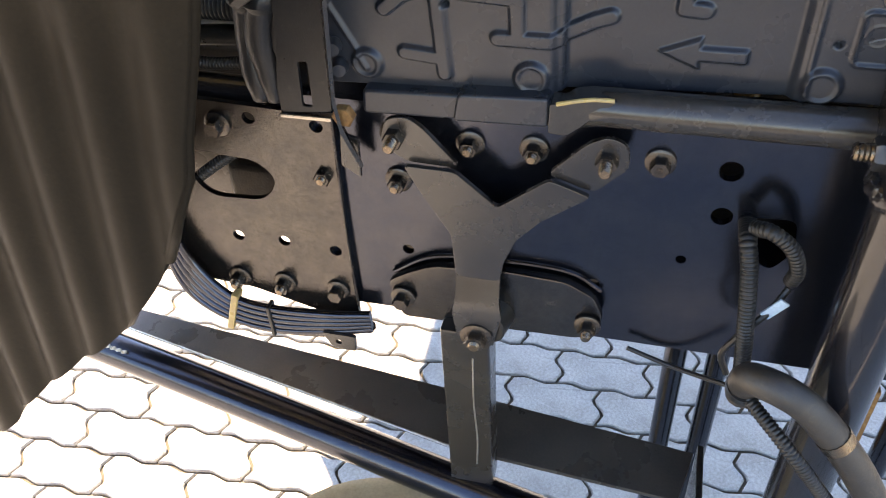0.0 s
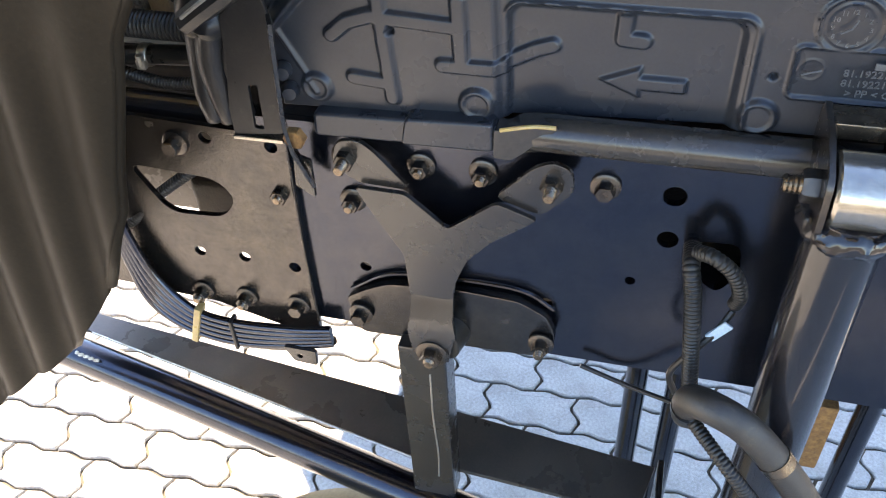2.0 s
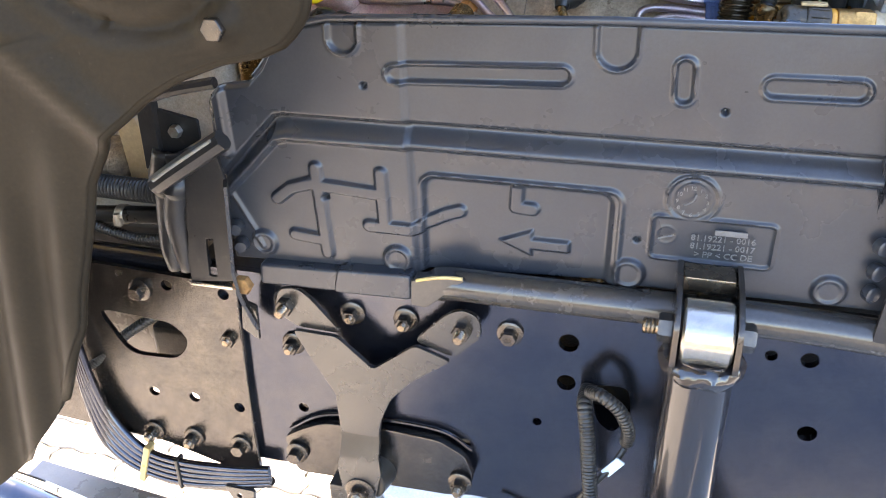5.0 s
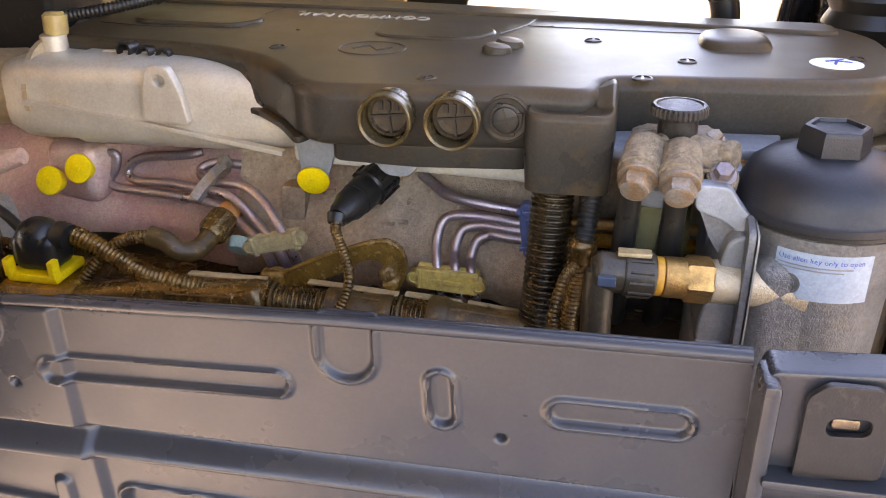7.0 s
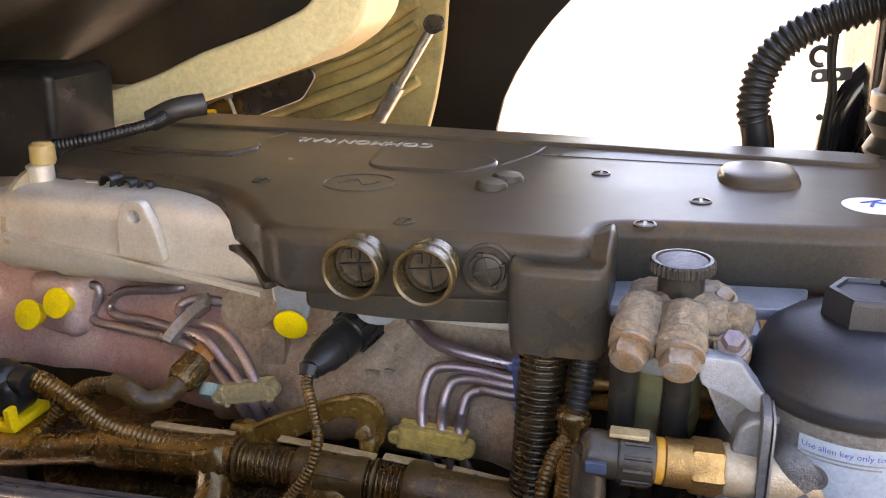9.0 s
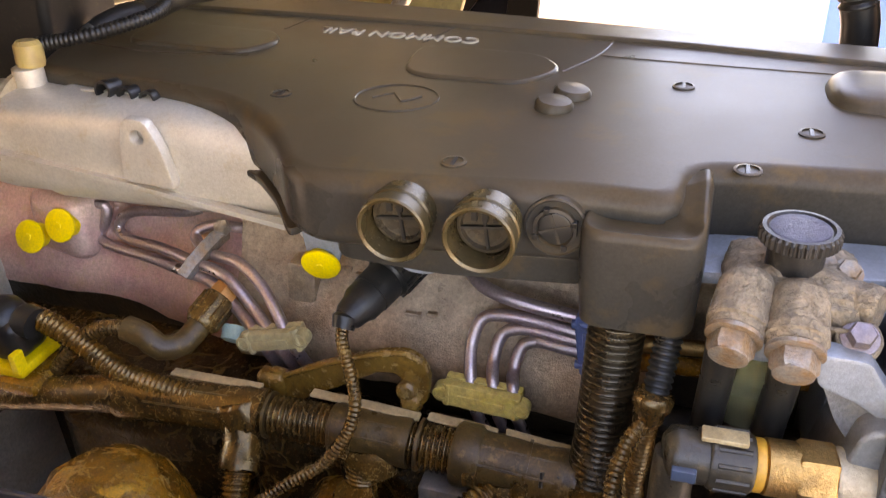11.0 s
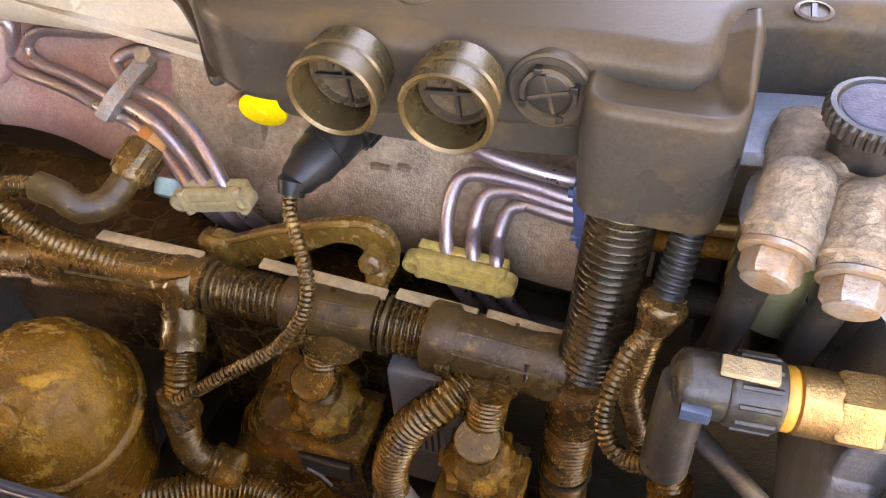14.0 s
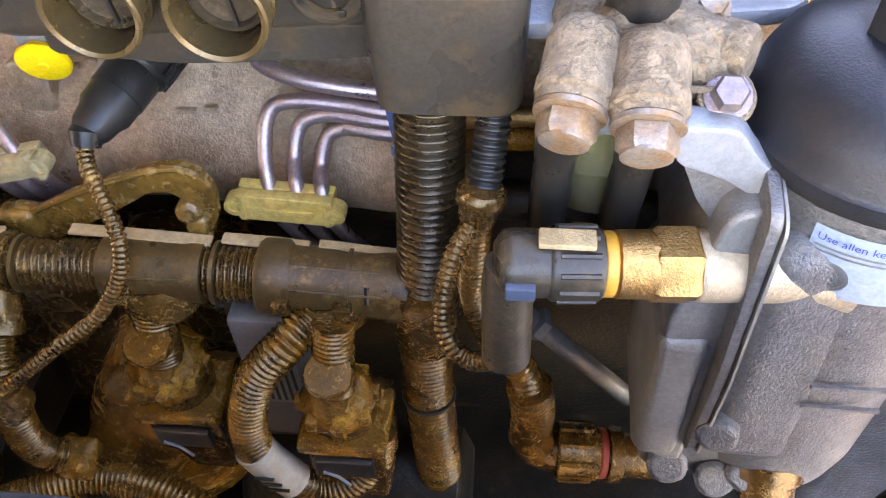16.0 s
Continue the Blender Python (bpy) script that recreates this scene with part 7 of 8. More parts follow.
part("top_lip", tube([(0.262, 1.146, 1.449), (0.294, 1.146, 1.4655), (0.328, 1.146, 1.4805), (0.352, 1.146, 1.489), (0.370, 1.146, 1.492), (0.382, 1.146, 1.486)], 0.0026, 8), M_LEVER, lv)
part("end_block", lumpy(box((0.236, 1.141, 1.417), (0.262, 1.158, 1.450), 0.006, seg=3), 0.0008, 120, 1), M_LEVER, lv)
for kx, kz in ((0.369, 1.458), (0.372, 1.447), (0.370, 1.436)):
    part("hook_lump", lumpy(lathe([(0.0075, -0.006), (0.0085, 0), (0.0085, 0.006), (0.0060, 0.009), (0, 0.010)], (kx, 1.148, kz), (0, -1, 0.1), 14), 0.0010, 130, 1), M_LEVER, lv)

# ---- muddy canister ----
can = thing("muddy_canister", (0.15, 1.04, 1.25), "mud-caked round canister with a domed top", "canister")
cax = (0.18, -0.10, 1)
part("body", lathe([(0.058, -0.10), (0.061, 0.0), (0.063, 0.005)], (0.155, 1.033, 1.358), cax, 48), M_AMBER, can)
part("band", lathe([(0.062, 0.003), (0.0655, 0.004), (0.0670, 0.007), (0.0665, 0.010), (0.0640, 0.0125), (0.061, 0.013)], (0.155, 1.033, 1.358), cax, 40), M_MUD, can)
part("dome", lumpy(lathe([(0.062, 0.013), (0.060, 0.026), (0.053, 0.042), (0.040, 0.056), (0.022, 0.064), (0.001, 0.066)], (0.155, 1.033, 1.358), cax, 40), 0.0022, 55, 2), M_MUD, can, "rounded dome caked with dry mud", smooth=60)
part("spout", lathe([(0.014, 0), (0.014, 0.02), (0.011, 0.022)], (0.165, 1.00, 1.40), (0.3, -0.6, 0.8), 16), M_MUD, can)
part("holder", box((0.10, 1.03, 1.20), (0.19, 1.18, 1.26), 0.01), M_DARK, can)
mb = thing("mud_caked_bracket", (0.30, 1.10, 1.26), "thickly mud-caked casting behind the plugs", "casting")
b = box((0.255, 1.085, 1.20), (0.325, 1.16, 1.345), 0.02, seg=4, turn=Matrix.Rotation(radians(24), 4, "Y"))
part("lump", lumpy(b, 0.008, 28, 3), M_MUD, mb)
part("arm", box((0.28, 1.12, 1.22), (0.42, 1.20, 1.27), 0.01), M_DARK, mb)

# ---- right lower connector ----
rl = thing("muddy_elbow_connector", (0.60, 1.10, 1.28), "muddy ribbed elbow connector low in the bay", "connector")
part("sleeve", conduit([(0.566, 1.108, 1.380), (0.578, 1.104, 1.365), (0.583, 1.101, 1.350)], 0.0110, 0.0042), M_MUDHOSE, rl)
part("elbow", lumpy(tube([(0.583, 1.101, 1.352), (0.586, 1.100, 1.325), (0.585, 1.100, 1.295), (0.592, 1.100, 1.276), (0.606, 1.10, 1.270)], 0.0155, 18), 0.001, 120, 0), M_MUDHOSE, rl)
part("collar", lathe([(0.018, 0), (0.0205, 0.002), (0.0205, 0.030), (0.018, 0.032)], (0.603, 1.10, 1.271), (1, 0.06, -0.10), 24), M_MUDHOSE, rl)
for k in range(10):
    a = 2 * math.pi * k / 10
    q = Vector((0, math.cos(a), math.sin(a))) * 0.0205
    part("grip", tube([Vector((0.607, 1.10, 1.2705)) + q, Vector((0.630, 1.1015, 1.2685)) + q], 0.0022, 6), M_MUDHOSE, rl)
part("red_seal", lathe([(0.0175, 0), (0.0182, 0.001), (0.0182, 0.004), (0.0175, 0.005)], (0.635, 1.102, 1.2675), (1, 0.06, -0.1), 24), M_RED, rl, "red seal ring")
part("tail_collar", lathe([(0.017, 0), (0.0205, 0.001), (0.0205, 0.010), (0.016, 0.012), (0.016, 0.05), (0.013, 0.052)], (0.640, 1.102, 1.267), (1, 0.06, -0.1), 20), M_MUDDY, rl)
rd = thing("tie_rod", (0.60, 1.15, 1.35), "dull steel rod with a nut crossing the dark bay", "rod")
part("rod", tube([(0.578, 1.148, 1.366), (0.61, 1.15, 1.325), (0.66, 1.155, 1.26)], 0.0075, 10), M_GREYD, rd)
part("nut", hexhead((0.583, 1.148, 1.360), (0.65, 0.05, -0.75), 0.022, 0.009), M_GREYD, rd)
lo = thing("lower_pipe_joint", (0.735, 1.06, 1.33), "dark ribbed pipe joint under the oil filter", "pipe")
part("joint", lathe([(0.020, 0), (0.022, 0.002), (0.022, 0.014), (0.018, 0.016), (0.018, 0.03)], (0.735, 1.075, 1.335), (0, -0.5, -0.8), 24), M_MUDDY, lo)
for x in (0.79, 0.815):
    hose_thing("side_hose", [(x, 0.98, 1.60), (x - 0.012, 0.965, 1.55), (x - 0.01, 0.96, 1.50), (x + 0.01, 0.96, 1.44), (x + 0.06, 0.97, 1.38)], 0.0085, M_RUBBER, "black ribbed hose beside the oil filter", 0.0045)
hose_thing("side_hose", [(0.86, 0.93, 1.44), (0.80, 0.90, 1.42), (0.775, 0.90, 1.38), (0.79, 0.91, 1.32), (0.86, 0.93, 1.28)], 0.007, M_RUBBER, "black ribbed hose looping beside the latch column", 0.0045)
hose_thing("teal_pipe", [(0.80, 1.06, 1.42), (0.815, 1.05, 1.36), (0.80, 1.05, 1.28)], 0.012, M_RUBBER, "dark plastic pipe beside the oil filter", plain=True)

# ---- near mudguard ----
EDGE = [(0.80, -0.50), (0.88, -0.404), (0.919, -0.377), (1.017, -0.276), (1.079, -0.205), (1.122, -0.155), (1.207, -0.091), (1.263, -0.059), (1.323, -0.030), (1.358, -0.022), (1.425, -0.002), (1.466, 0.010), (1.513, 0.041), (1.545, 0.080), (1.562, 0.110), (1.576, 0.145), (1.583, 0.178), (1.592, 0.198), (1.61, 0.212), (1.661, 0.224), (1.747, 0.262), (2.0, 0.36)]
fen = thing("mudguard", (-0.3, 0.62, 0.8), "dark grey plastic cab mudguard with a ribbed lower skirt", "mudguard")


def guard_y(x, z):
    low = soft(z - 1.47, 0.16)
    y = 0.622 + 0.006 * low * math.sin(2 * math.pi * (x - 0.17 * z) / 0.062)
    y += 0.10 * max(0.0, 0.0 - (x + 0.05)) * low
    if z > 1.45:
        y -= 0.010 * soft(cap_d(x, z, -0.20, 1.74, 0.06, 1.50) - 0.012, 0.03)
        y += 0.012 * soft(abs(math.hypot((x - 0.08) / 1.1, z - 1.68) - 0.085) - 0.004, 0.02)
        for cx, cz in ((0.150, 1.600), (0.02, 1.66)):
            y -= 0.007 * soft(math.hypot(x - cx, z - cz) - 0.014, 0.012)
    return y


b = bmesh.new()
grid = []
for j in range(171):
    z = 0.80 + 1.2 * j / 170
    xr = line(EDGE, z)
    row = []
    for i in range(141):
        x = xr + (-0.95 - xr) * (i / 140) ** 1.2
        row.append(b.verts.new((x, guard_y(x, z), z)))
    grid.append(row)
for j in range(170):
    for i in range(140):
        b.faces.new((grid[j][i], grid[j][i + 1], grid[j + 1][i + 1], grid[j + 1][i]))
sk = part("skin", b, M_FENDER, fen, smooth=70)
sol = sk.modifiers.new("thick", "SOLIDIFY")
sol.thickness, sol.offset = 0.006, 0
rim = []
for j in range(60, 171):
    z = 0.80 + 1.2 * j / 170
    x = line(EDGE, z)
    rim.append(Vector((x - 0.002, guard_y(x, z) + 0.004, z)))
part("rim", sweep(rim, 0.006, 10), M_FENDER, fen, "rolled rim")
for cx, cz in ((0.150, 1.600), (0.02, 1.66)):
    part("bolt", hexhead((cx, guard_y(cx, cz), cz), (0, -1, 0), 0.016, 0.007), M_BOLT, fen)
hang = thing("guard_bracket", (-0.3, 0.78, 1.5), "black steel bracket that carries the mudguard", "bracket")
part("arm", box((-0.34, 0.625, 1.60), (-0.28, 1.25, 1.66), 0.006), M_BRACKET, hang)
part("post", box((-0.34, 1.20, 1.2), (-0.28, 1.26, 1.66), 0.006), M_BRACKET, hang)

# ---- tilted cab, seen from below ----
cab = thing("tilted_cab", (-0.5, 1.6, 1.7), "underside of the cream truck cab tilted forward", "cab")


def slope(x, z0):
    return z0 + 0.45 * (x + 0.2)


# Upper slope is out of view, shaped to keep sun off the engine.
FLOOR = [(-1.05, 1.55), (0.10, 2.03), (0.18, 2.08), (0.25, 2.30), (0.40, 3.90)]
b = bmesh.new()
grid = []
for i in range(61):
    x = -1.05 + 1.45 * i / 60
    z = line(FLOOR, x)
    y0, y1 = 1.12 - 0.87 * soft(0.23 - x, 0.04), 3.2 - 0.75 * soft(0.20 - x, 0.06)
    grid.append([b.verts.new((x, y0 + (y1 - y0) * j / 24, z + 0.018 * math.sin(x * 14) * math.sin(j * 0.8) + 0.02 * noise.noise((x * 5, j * 0.5, 0)))) for j in range(25)])
for i in range(60):
    for j in range(24):
        b.faces.new((grid[i][j], grid[i + 1][j], grid[i + 1][j + 1], grid[i][j + 1]))
fl = part("floor", b, M_CABDARK, cab, "dark sealed floor underside", smooth=60)
sol = fl.modifiers.new("thick", "SOLIDIFY")
sol.thickness, sol.offset = 0.12, 1
# Unseen slab: shades the near ground and bounces warm light to the bay.
sh = box((-1.25, -0.1, 0.0), (0.40, 1.25, 0.1), 0.02)
for v in sh.verts:
    v.co.z += slope(v.co.x, 2.25)
part("near_sill", sh, M_BEIGE, cab, "cream-painted sill underside, out of view, shading the near ground")
LOW = [(-0.36, 1.640), (-0.26, 1.610), (-0.233, 1.609), (-0.126, 1.632), (0.014, 1.673), (0.147, 1.716), (0.195, 1.744), (0.225, 1.775), (0.240, 1.90)]
UPP = [(0.185, 1.90), (0.165, 1.81), (0.140, 1.785), (0.075, 1.758), (-0.018, 1.729), (-0.097, 1.696), (-0.204, 1.665), (-0.279, 1.665), (-0.36, 1.70)]
part("cross_beam", plate(rounded(LOW + UPP, 0.02, 3), 0.14, 1.58, "y", 0.012, seg=3), M_BEIGE, cab, "cream-painted curved cross beam")
part("tunnel_wall", plate([(-0.90, 1.50), (-0.402, 1.583), (-0.268, 1.616), (-0.133, 1.660), (0.001, 1.705), (0.099, 1.746), (0.16, 1.80), (0.20, 2.10), (-0.90, 2.10)], 0.02, 1.80, "y", 0.004), M_CABDARK, cab, "dark stained tunnel wall")
part("rear_panel", plate(rounded([(-0.30, 1.48), (0.165, 1.50), (0.195, 1.60), (0.215, 1.70), (0.235, 1.90), (-0.30, 1.90)], 0.03), 0.02, 1.98, "y", 0.006), M_BEIGE_SHADE, cab, "cream-painted inner panel")
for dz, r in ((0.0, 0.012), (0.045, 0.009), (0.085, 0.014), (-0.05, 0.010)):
    part("rear_rib", tube([(-0.22, 1.965, 1.535 + dz), (-0.127, 1.965, 1.571 + dz), (-0.015, 1.965, 1.608 + dz), (0.09, 1.965, 1.645 + dz), (0.17, 1.965, 1.69 + dz)], r, 10), M_BEIGE_SHADE, cab)
part("dark_gusset", plate(rounded([(-0.16, 1.60), (-0.108, 1.632), (0.072, 1.690), (0.078, 1.676), (0.053, 1.642), (-0.026, 1.614), (-0.101, 1.590)], 0.008), 0.01, 1.74, "y", 0.003), M_BRACKET, cab)
part("far_guard", plate(rounded([(-1.0, 1.30), (0.250, 1.40), (0.252, 1.452), (0.257, 1.511), (0.272, 1.57), (0.295, 1.619), (0.330, 1.675), (0.366, 1.721), (0.46, 1.82), (0.5, 2.1), (-1.0, 2.1)], 0.01), 0.02, 2.20, "y", 0.006, holes=[rounded([(0.105, 1.446), (0.192, 1.446), (0.200, 1.50), (0.19, 1.515), (0.14, 1.49)], 0.012)]), M_FENDER, cab, "black far-side mudguard")
part("inner_guard", plate(rounded([(0.02, 1.36), (0.240, 1.36), (0.240, 1.585), (0.10, 1.60), (0.02, 1.57)], 0.02, 4), 0.012, 2.225, "y", 0.003), M_RAIL, cab, "glossy dark blue inner guard")
nb = box((-0.60, 1.44, 1.560), (-0.16, 1.57, 1.722), 0.012, seg=3)
for v in nb.verts:
    if v.co.x > -0.3:
        v.co.x += 0.045 * max(0.0, 1 - abs(v.co.z - 1.655) / 0.08)
part("step_box", nb, M_RUBBER, cab, "black plastic box below the floor")
part("pin", tube([(0.03, 1.62, 1.745), (0.045, 1.60, 1.722), (0.06, 1.60, 1.715)], 0.006, 8), M_EYE, cab)
gs = thing("gas_strut", (0.05, 1.93, 1.49), "silver telescopic strut under the cab", "strut")
part("cylinder", tube([(0.05, 1.93, 1.49), (0.145, 1.93, 1.635)], 0.013, 14), M_STEEL, gs)
part("rod", tube([(0.145, 1.93, 1.635), (0.207, 1.93, 1.730)], 0.008, 12), M_STEEL, gs)
part("eye", lathe([(0.016, 0), (0.016, 0.02)], (0.212, 1.92, 1.738), (0, 1, 0), 16), M_BRACKET, gs)

# ---- clutter under the cab ----
he = thing("brown_hose_elbow", (-0.13, 1.52, 1.60), "dusty brown rubber hose elbow with a steel clamp", "hose")
part("hose", tube([(-0.150, 1.48, 1.596), (-0.142, 1.50, 1.613), (-0.132, 1.52, 1.621), (-0.115, 1.55, 1.625), (-0.100, 1.57, 1.612)], 0.0125, 14), M_DUSTHOSE, he)
part("clamp_band", sweep([(-0.146, 1.492, 1.606), (-0.141, 1.502, 1.613)], 0.0138, 18), M_STEEL, he, "steel clamp band")
yt = thing("yellow_tag", (-0.095, 1.70, 1.62), "bright yellow plastic tag among cables", "tag")
part("tag", lumpy(box((-0.120, 1.695, 1.613), (-0.075, 1.705, 1.630), 0.003), 0.0015, 120, 1), M_YELLOW, yt)
for x, z, w in ((-0.125, 1.612, 0.016), (-0.088, 1.614, 0.012), (-0.053, 1.611, 0.018), (-0.150, 1.605, 0.010)):
    ws = thing("white_connector", (x, 1.68, z), "small white plastic connector in the cable clutter", "connector", "white connectors")
    part("body", box((x - w / 2, 1.674, z - 0.005), (x + w / 2, 1.686, z + 0.005), 0.0015, turn=Matrix.Rotation(radians(20), 4, "Y")), M_WHITE, ws)
for pts in ([(-0.20, 1.63, 1.600), (-0.178, 1.64, 1.608), (-0.118, 1.66, 1.629), (-0.08, 1.69, 1.640)], [(-0.19, 1.64, 1.590), (-0.14, 1.65, 1.604), (-0.09, 1.67, 1.606), (-0.03, 1.70, 1.600)]):
    hose_thing("thin_cable", pts, 0.004, M_RUBBER, "thin black cable below the cab beam", plain=True)
cr = thing("control_rod", (-0.05, 1.72, 1.60), "thin pale steel control rod under the cab", "rod")
part("rod", tube([(-0.062, 1.72, 1.648), (-0.044, 1.72, 1.595)], 0.003, 8), M_STEEL, cr)
part("joint", lathe([(0.006, 0), (0.006, 0.010)], (-0.062, 1.715, 1.648), (0, 1, 0), 12), M_STEEL, cr)

# ---- far side of the bay ----
wp = thing("wheel_arch_hoop", (0.15, 1.75, 1.5), "dusty black rubber hoop behind the engine", "hoop")
part("hoop", plate(rounded([(-0.02, 1.49), (0.285, 1.49), (0.262, 1.560), (0.215, 1.588), (0.07, 1.584), (0.02, 1.565)], 0.03, 5), 0.10, 1.66, "y", 0.008), M_COVER, wp)
fr = thing("far_side_tray", (0.6, 1.80, 1.4), "dusty brown tray beyond the valve cover", "tray")
part("tray", box((0.30, 1.74, 1.44), (0.72, 1.83, 1.530), 0.008), M_TRAY, fr)
part("black_rail", box((-0.1, 1.83, 1.49), (1.3, 1.86, 1.515), 0.004), M_RUBBER, fr)
part("clip", box((0.34, 1.70, 1.50), (0.42, 1.74, 1.555), 0.01), M_BRASSY, fr)
part("clip", box((0.50, 1.74, 1.53), (0.53, 1.77, 1.545), 0.004), M_RUST, fr)
ih = thing("intake_hose", (0.72, 1.6, 1.6), "thick black corrugated intake hose in an arch", "hose")
part("arch", conduit([(0.95, 1.58, 1.80), (0.85, 1.59, 1.792), (0.778, 1.60, 1.771), (0.745, 1.60, 1.757), (0.718, 1.60, 1.737), (0.701, 1.60, 1.708), (0.695, 1.60, 1.671), (0.699, 1.60, 1.648)], 0.0195, 0.0085, 0.16, 18), M_RUBBER, ih)
part("leg", tube([(0.698, 1.60, 1.655), (0.705, 1.60, 1.62), (0.710, 1.60, 1.52)], 0.0185, 16), M_RUBBER, ih)
bx = thing("air_duct_box", (0.85, 1.32, 1.55), "dusty brown-grey plastic air duct box", "duct")
bxb = part("box", box((0.875, 1.285, 1.60), (1.10, 1.45, 1.690), 0.016, seg=4), M_TRAY, bx)
part("lid_edge", box((0.870, 1.280, 1.660), (1.105, 1.455, 1.668), 0.003), M_TRAY, bxb)
part("lug", box((0.885, 1.270, 1.615), (0.915, 1.29, 1.645), 0.004), M_RUBBER, bxb)
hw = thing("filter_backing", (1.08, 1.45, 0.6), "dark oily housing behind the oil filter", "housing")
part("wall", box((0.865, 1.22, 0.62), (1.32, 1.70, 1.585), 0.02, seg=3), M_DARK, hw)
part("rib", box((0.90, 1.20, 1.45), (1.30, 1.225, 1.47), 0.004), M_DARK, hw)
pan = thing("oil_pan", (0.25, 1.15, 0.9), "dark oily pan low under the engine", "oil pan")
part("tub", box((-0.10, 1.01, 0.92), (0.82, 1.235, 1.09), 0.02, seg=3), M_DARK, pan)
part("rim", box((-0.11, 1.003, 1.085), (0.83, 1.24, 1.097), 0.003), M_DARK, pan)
bl = thing("intake_bellows", (0.86, 1.52, 1.6), "black rubber intake bellows on a wide pipe", "pipe")
part("bellows", lathe([(0.050, 1.60), (0.056, 1.61), (0.048, 1.625), (0.056, 1.64), (0.048, 1.655), (0.056, 1.67), (0.050, 1.68)], (0.858, 1.52, 0), (0, 0, 1), 32), M_RUBBER, bl)
part("clamp_band", lathe([(0.053, 1.684), (0.054, 1.685), (0.054, 1.699), (0.053, 1.70)], (0.858, 1.52, 0), (0, 0, 1), 32), M_STEEL, bl, "steel clamp band")
part("pipe", lathe([(0.052, 1.68), (0.046, 1.71), (0.046, 1.95), (0.045, 1.96)], (0.858, 1.52, 0), (0, 0, 1), 32), M_RUBBER, bl)
part("stub", lathe([(0.045, 1.30), (0.048, 1.60)], (0.858, 1.52, 0), (0, 0, 1), 32), M_RUBBER, bl)
ch = thing("hook_bracket", (0.775, 1.62, 1.6), "black steel hook bracket with thin hanging straps", "bracket")
part("hook", sweep([(0.764 + 0.009 * math.cos(a), 1.62, 1.724 + 0.010 * math.sin(a)) for a in [0.6 + 4.6 * i / 16 for i in range(17)]], 0.0032, 8), M_RUBBER, ch)
part("ear_plate", plate(rounded([(0.757, 1.694), (0.800, 1.698), (0.800, 1.713), (0.757, 1.709)], 0.004), 0.005, 1.617, "y", 0.001, holes=[ring_pts(0.765, 1.702, 0.0035, 10), ring_pts(0.784, 1.704, 0.0035, 10)]), M_RUBBER, ch)
for pts in ([(0.778, 1.615, 1.84), (0.772, 1.615, 1.745), (0.778, 1.615, 1.690), (0.777, 1.615, 1.655), (0.770, 1.615, 1.52)], [(0.784, 1.612, 1.84), (0.777, 1.612, 1.735), (0.783, 1.612, 1.68), (0.781, 1.612, 1.63), (0.777, 1.612, 1.52)]):
    part("strap", tube(pts, 0.0030, 8), M_RUBBER, ch)
part("clip", lathe([(0.004, 0), (0.004, 0.008)], (0.770, 1.612, 1.655), (0, 1, 0), 10), M_RUBBER, ch)
rw = thing("dark_cab_post", (0.93, 1.62, 1.2), "black upright behind the intake pipe", "post")
part("post", box((0.825, 1.64, 1.1), (0.93, 1.86, 2.1), 0.01), M_BRACKET, rw)
part("elbow_duct", tube([(0.800, 1.70, 1.50), (0.806, 1.70, 1.62), (0.822, 1.70, 1.67), (0.845, 1.70, 1.70)], 0.022, 16), M_GLOSS, rw, "glossy black elbow duct")
# Pale blue block painted in as the highlight on the black post.
part("blue_highlight", box((0.850, 1.632, 1.66), (0.872, 1.642, 1.72), 0.004), M_TAG, rw)

# Added dark wall: closes a bright gap past the engine front.
tagged(part("wall_front", box((-0.80, 0.98, 0.90), (-0.74, 2.0, 1.62), 0.01), M_CABDARK, None), "dark wall added to close a bright gap at the bay front", "wall", kind="structure")
# Added out of view to hold back sky light from the right.
tagged(part("wall_sky_block", box((1.36, 1.05, 0.95), (1.44, 2.5, 2.30), 0.01), M_TRAY, None), "plain dusty wall added out of view to block sky light", "wall", kind="structure")

# ---- yard beyond ----
tr = thing("blue_truck", (1.6, 6.4, 0.0), "light blue truck body standing in the yard beyond", "truck")
part("side", box((1.20, 6.0, 0.30), (1.60, 6.2, 0.645), 0.02), M_BLUEBODY, tr)
for k in range(3):
    part("hinge", box((1.34, 5.985, 0.36 + k * 0.10), (1.44, 5.999, 0.375 + k * 0.10), 0.002), M_RUBBER, tr)
    part("hinge_pin", box((1.335, 5.985, 0.33 + k * 0.10), (1.347, 5.999, 0.42 + k * 0.10), 0.002), M_RUBBER, tr)
for x in (1.40, 1.62):
    part("wheel", lathe([(0.10, 0), (0.16, 0.01), (0.16, 0.12), (0.10, 0.13)], (x, 6.02, 0.16), (0, 1, 0), 24), M_RUBBER, tr)

# ---- pavers ----
PL, PW, GAP = 0.2250, 0.1125, 0.0085


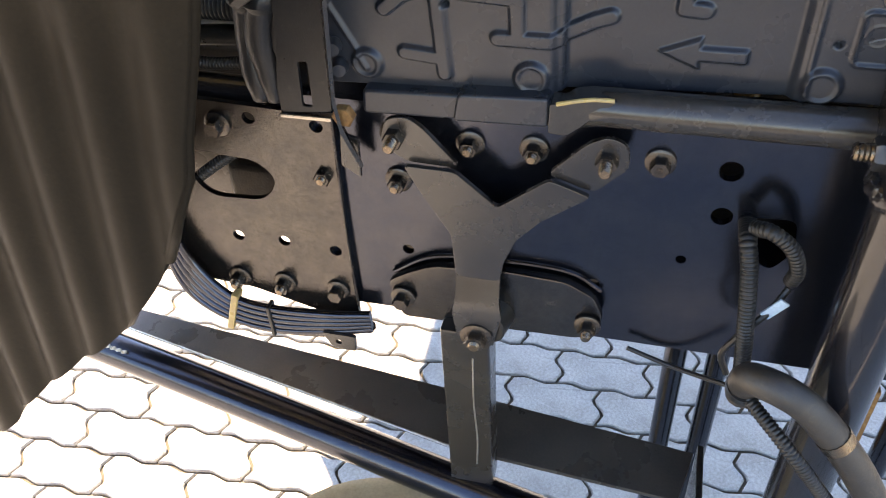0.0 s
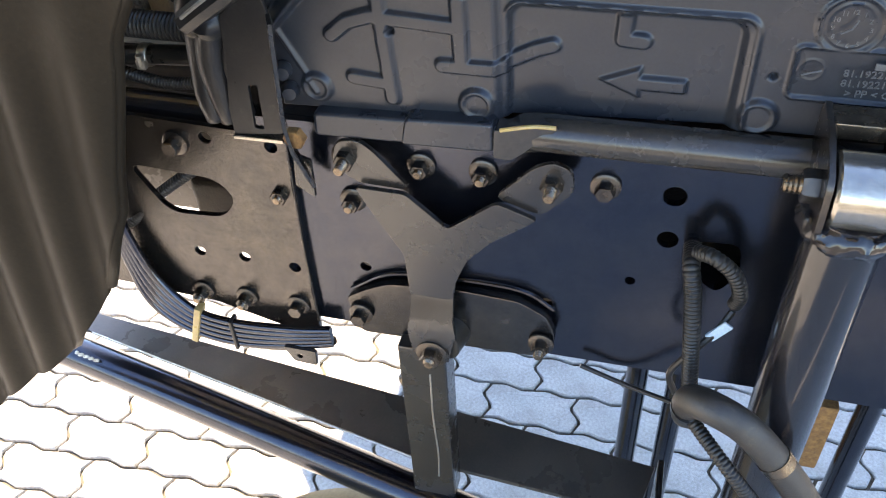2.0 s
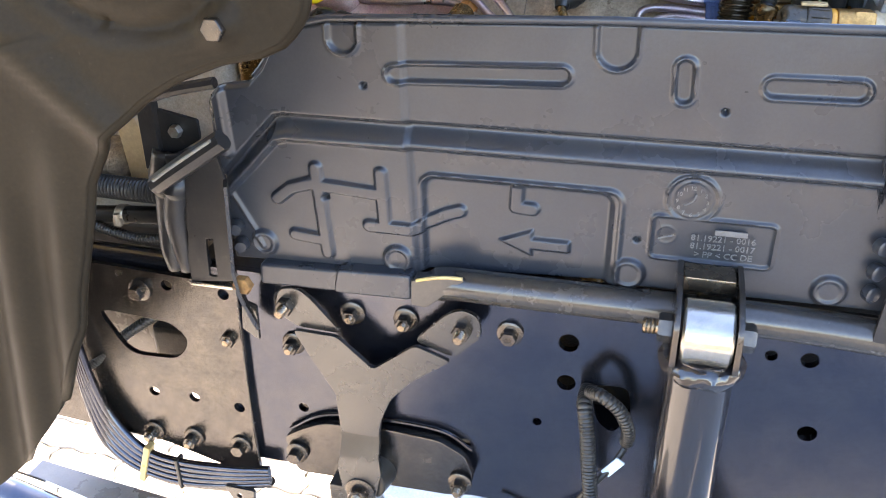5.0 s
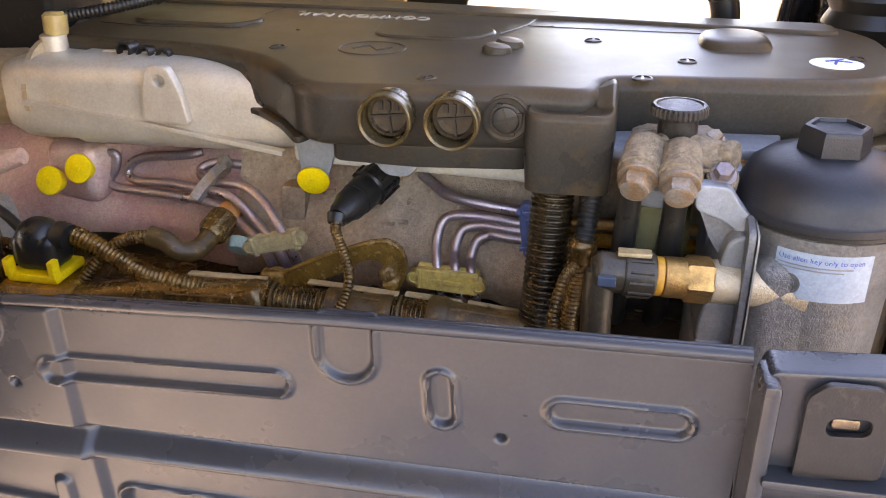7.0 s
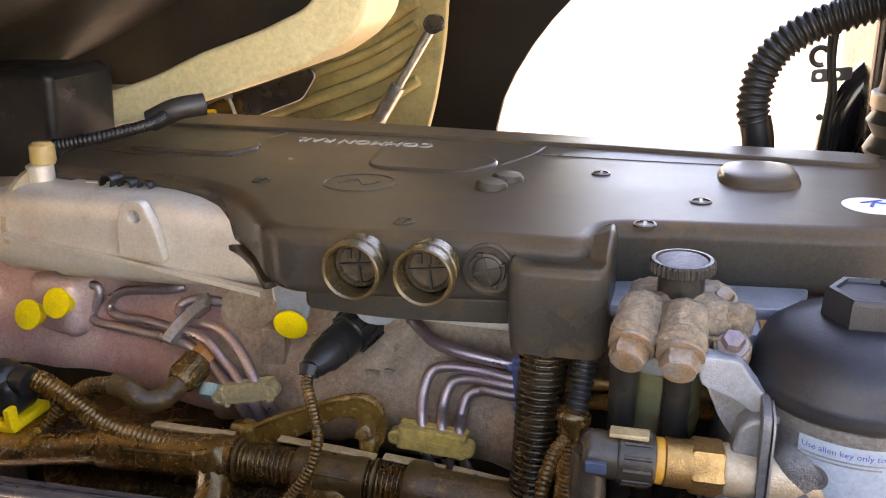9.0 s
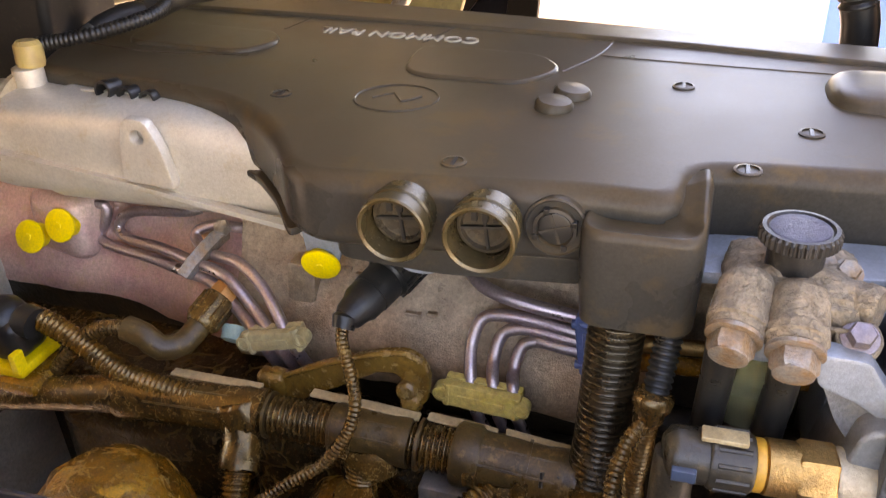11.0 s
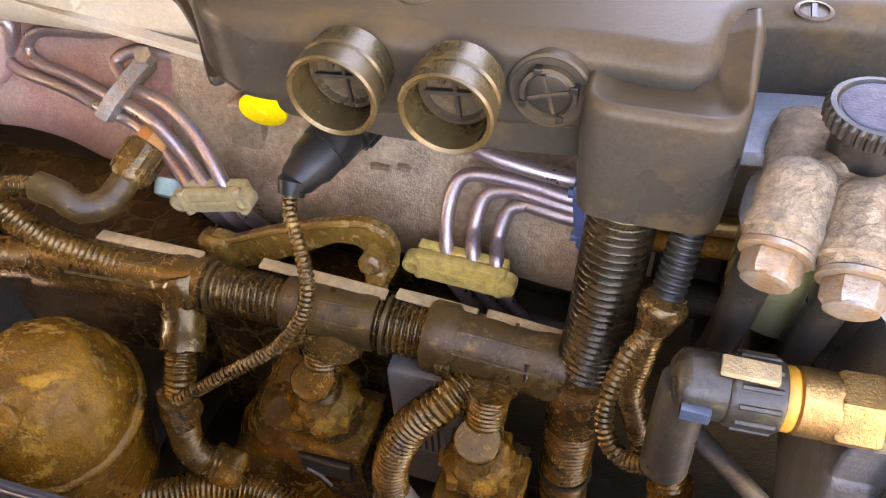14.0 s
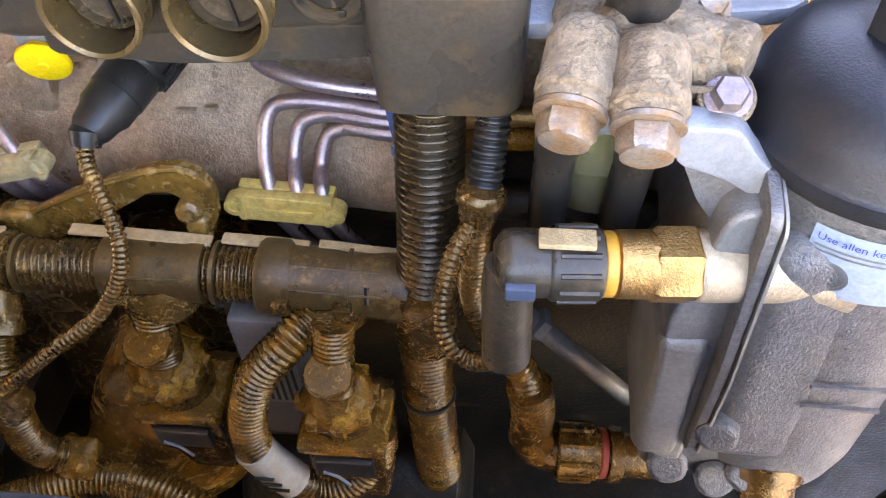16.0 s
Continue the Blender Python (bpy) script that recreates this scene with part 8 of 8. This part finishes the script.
def paver_mesh(seed):
    rnd = random.Random(seed)
    b = bmesh.new()
    zig = [(0.0, 0.0), (0.12, 0.0052), (0.17, 0.0048), (0.33, -0.0048), (0.38, -0.0052), (0.5, 0.0), (0.62, 0.0052), (0.67, 0.0048), (0.83, -0.0048), (0.88, -0.0052), (1.0, 0.0)]
    zag = [(0.0, 0.0), (0.28, 0.013), (0.40, 0.009), (0.60, -0.009), (0.72, -0.013), (1.0, 0.0)]
    lx, ly = PL - GAP, PW - GAP
    pts = [(t * lx, o) for t, o in zig[:-1]] + [(lx + o, t * ly) for t, o in zag[:-1]] + [(t * lx, ly + o) for t, o in zig[::-1][:-1]] + [(o, t * ly) for t, o in zag[::-1][:-1]]
    n = len(pts)
    cx, cy = lx / 2, ly / 2
    low = [b.verts.new((x - cx, y - cy, -0.010)) for x, y in pts]
    mid = [b.verts.new((x - cx, y - cy, -0.003)) for x, y in pts]
    top = [b.verts.new(((x - cx) * 0.975, (y - cy) * 0.955, rnd.uniform(-0.0008, 0.0008))) for x, y in pts]
    for i in range(n):
        j = (i + 1) % n
        b.faces.new((low[i], low[j], mid[j], mid[i]))
        b.faces.new((mid[i], mid[j], top[j], top[i]))
    b.faces.new(top)
    me = bpy.data.meshes.new("paver")
    b.to_mesh(me)
    b.free()
    me.materials.append(M_PAVER)
    return me


meshes = [paver_mesh(k) for k in range(6)]
rnd = random.Random(5)
rest = bmesh.new()
for r in range(-22, 62):
    for c in range(-22, 22):
        x, y = (c + 0.5 * (r % 2)) * PL + 0.03, 0.05 + r * PW + 0.012
        h = rnd.uniform(-0.0015, 0.0015)
        m = Matrix.Translation((x, y, h)) @ Matrix.Rotation(rnd.uniform(-0.006, 0.006), 4, "Z")
        if -1.5 < x < 0.9 and 0.95 < y < 2.25:
            ob = new("paver", meshes[rnd.randrange(6)])
            ob.parent = ground
            ob.matrix_local = m
        else:
            me = meshes[rnd.randrange(6)]
            k = len(rest.verts)
            rest.from_mesh(me)
            rest.verts.ensure_lookup_table()
            for v in rest.verts[k:]:
                v.co = m @ v.co
field = part("paver_field", rest, M_PAVER, ground, smooth=0)
field["kind"] = "stuff"
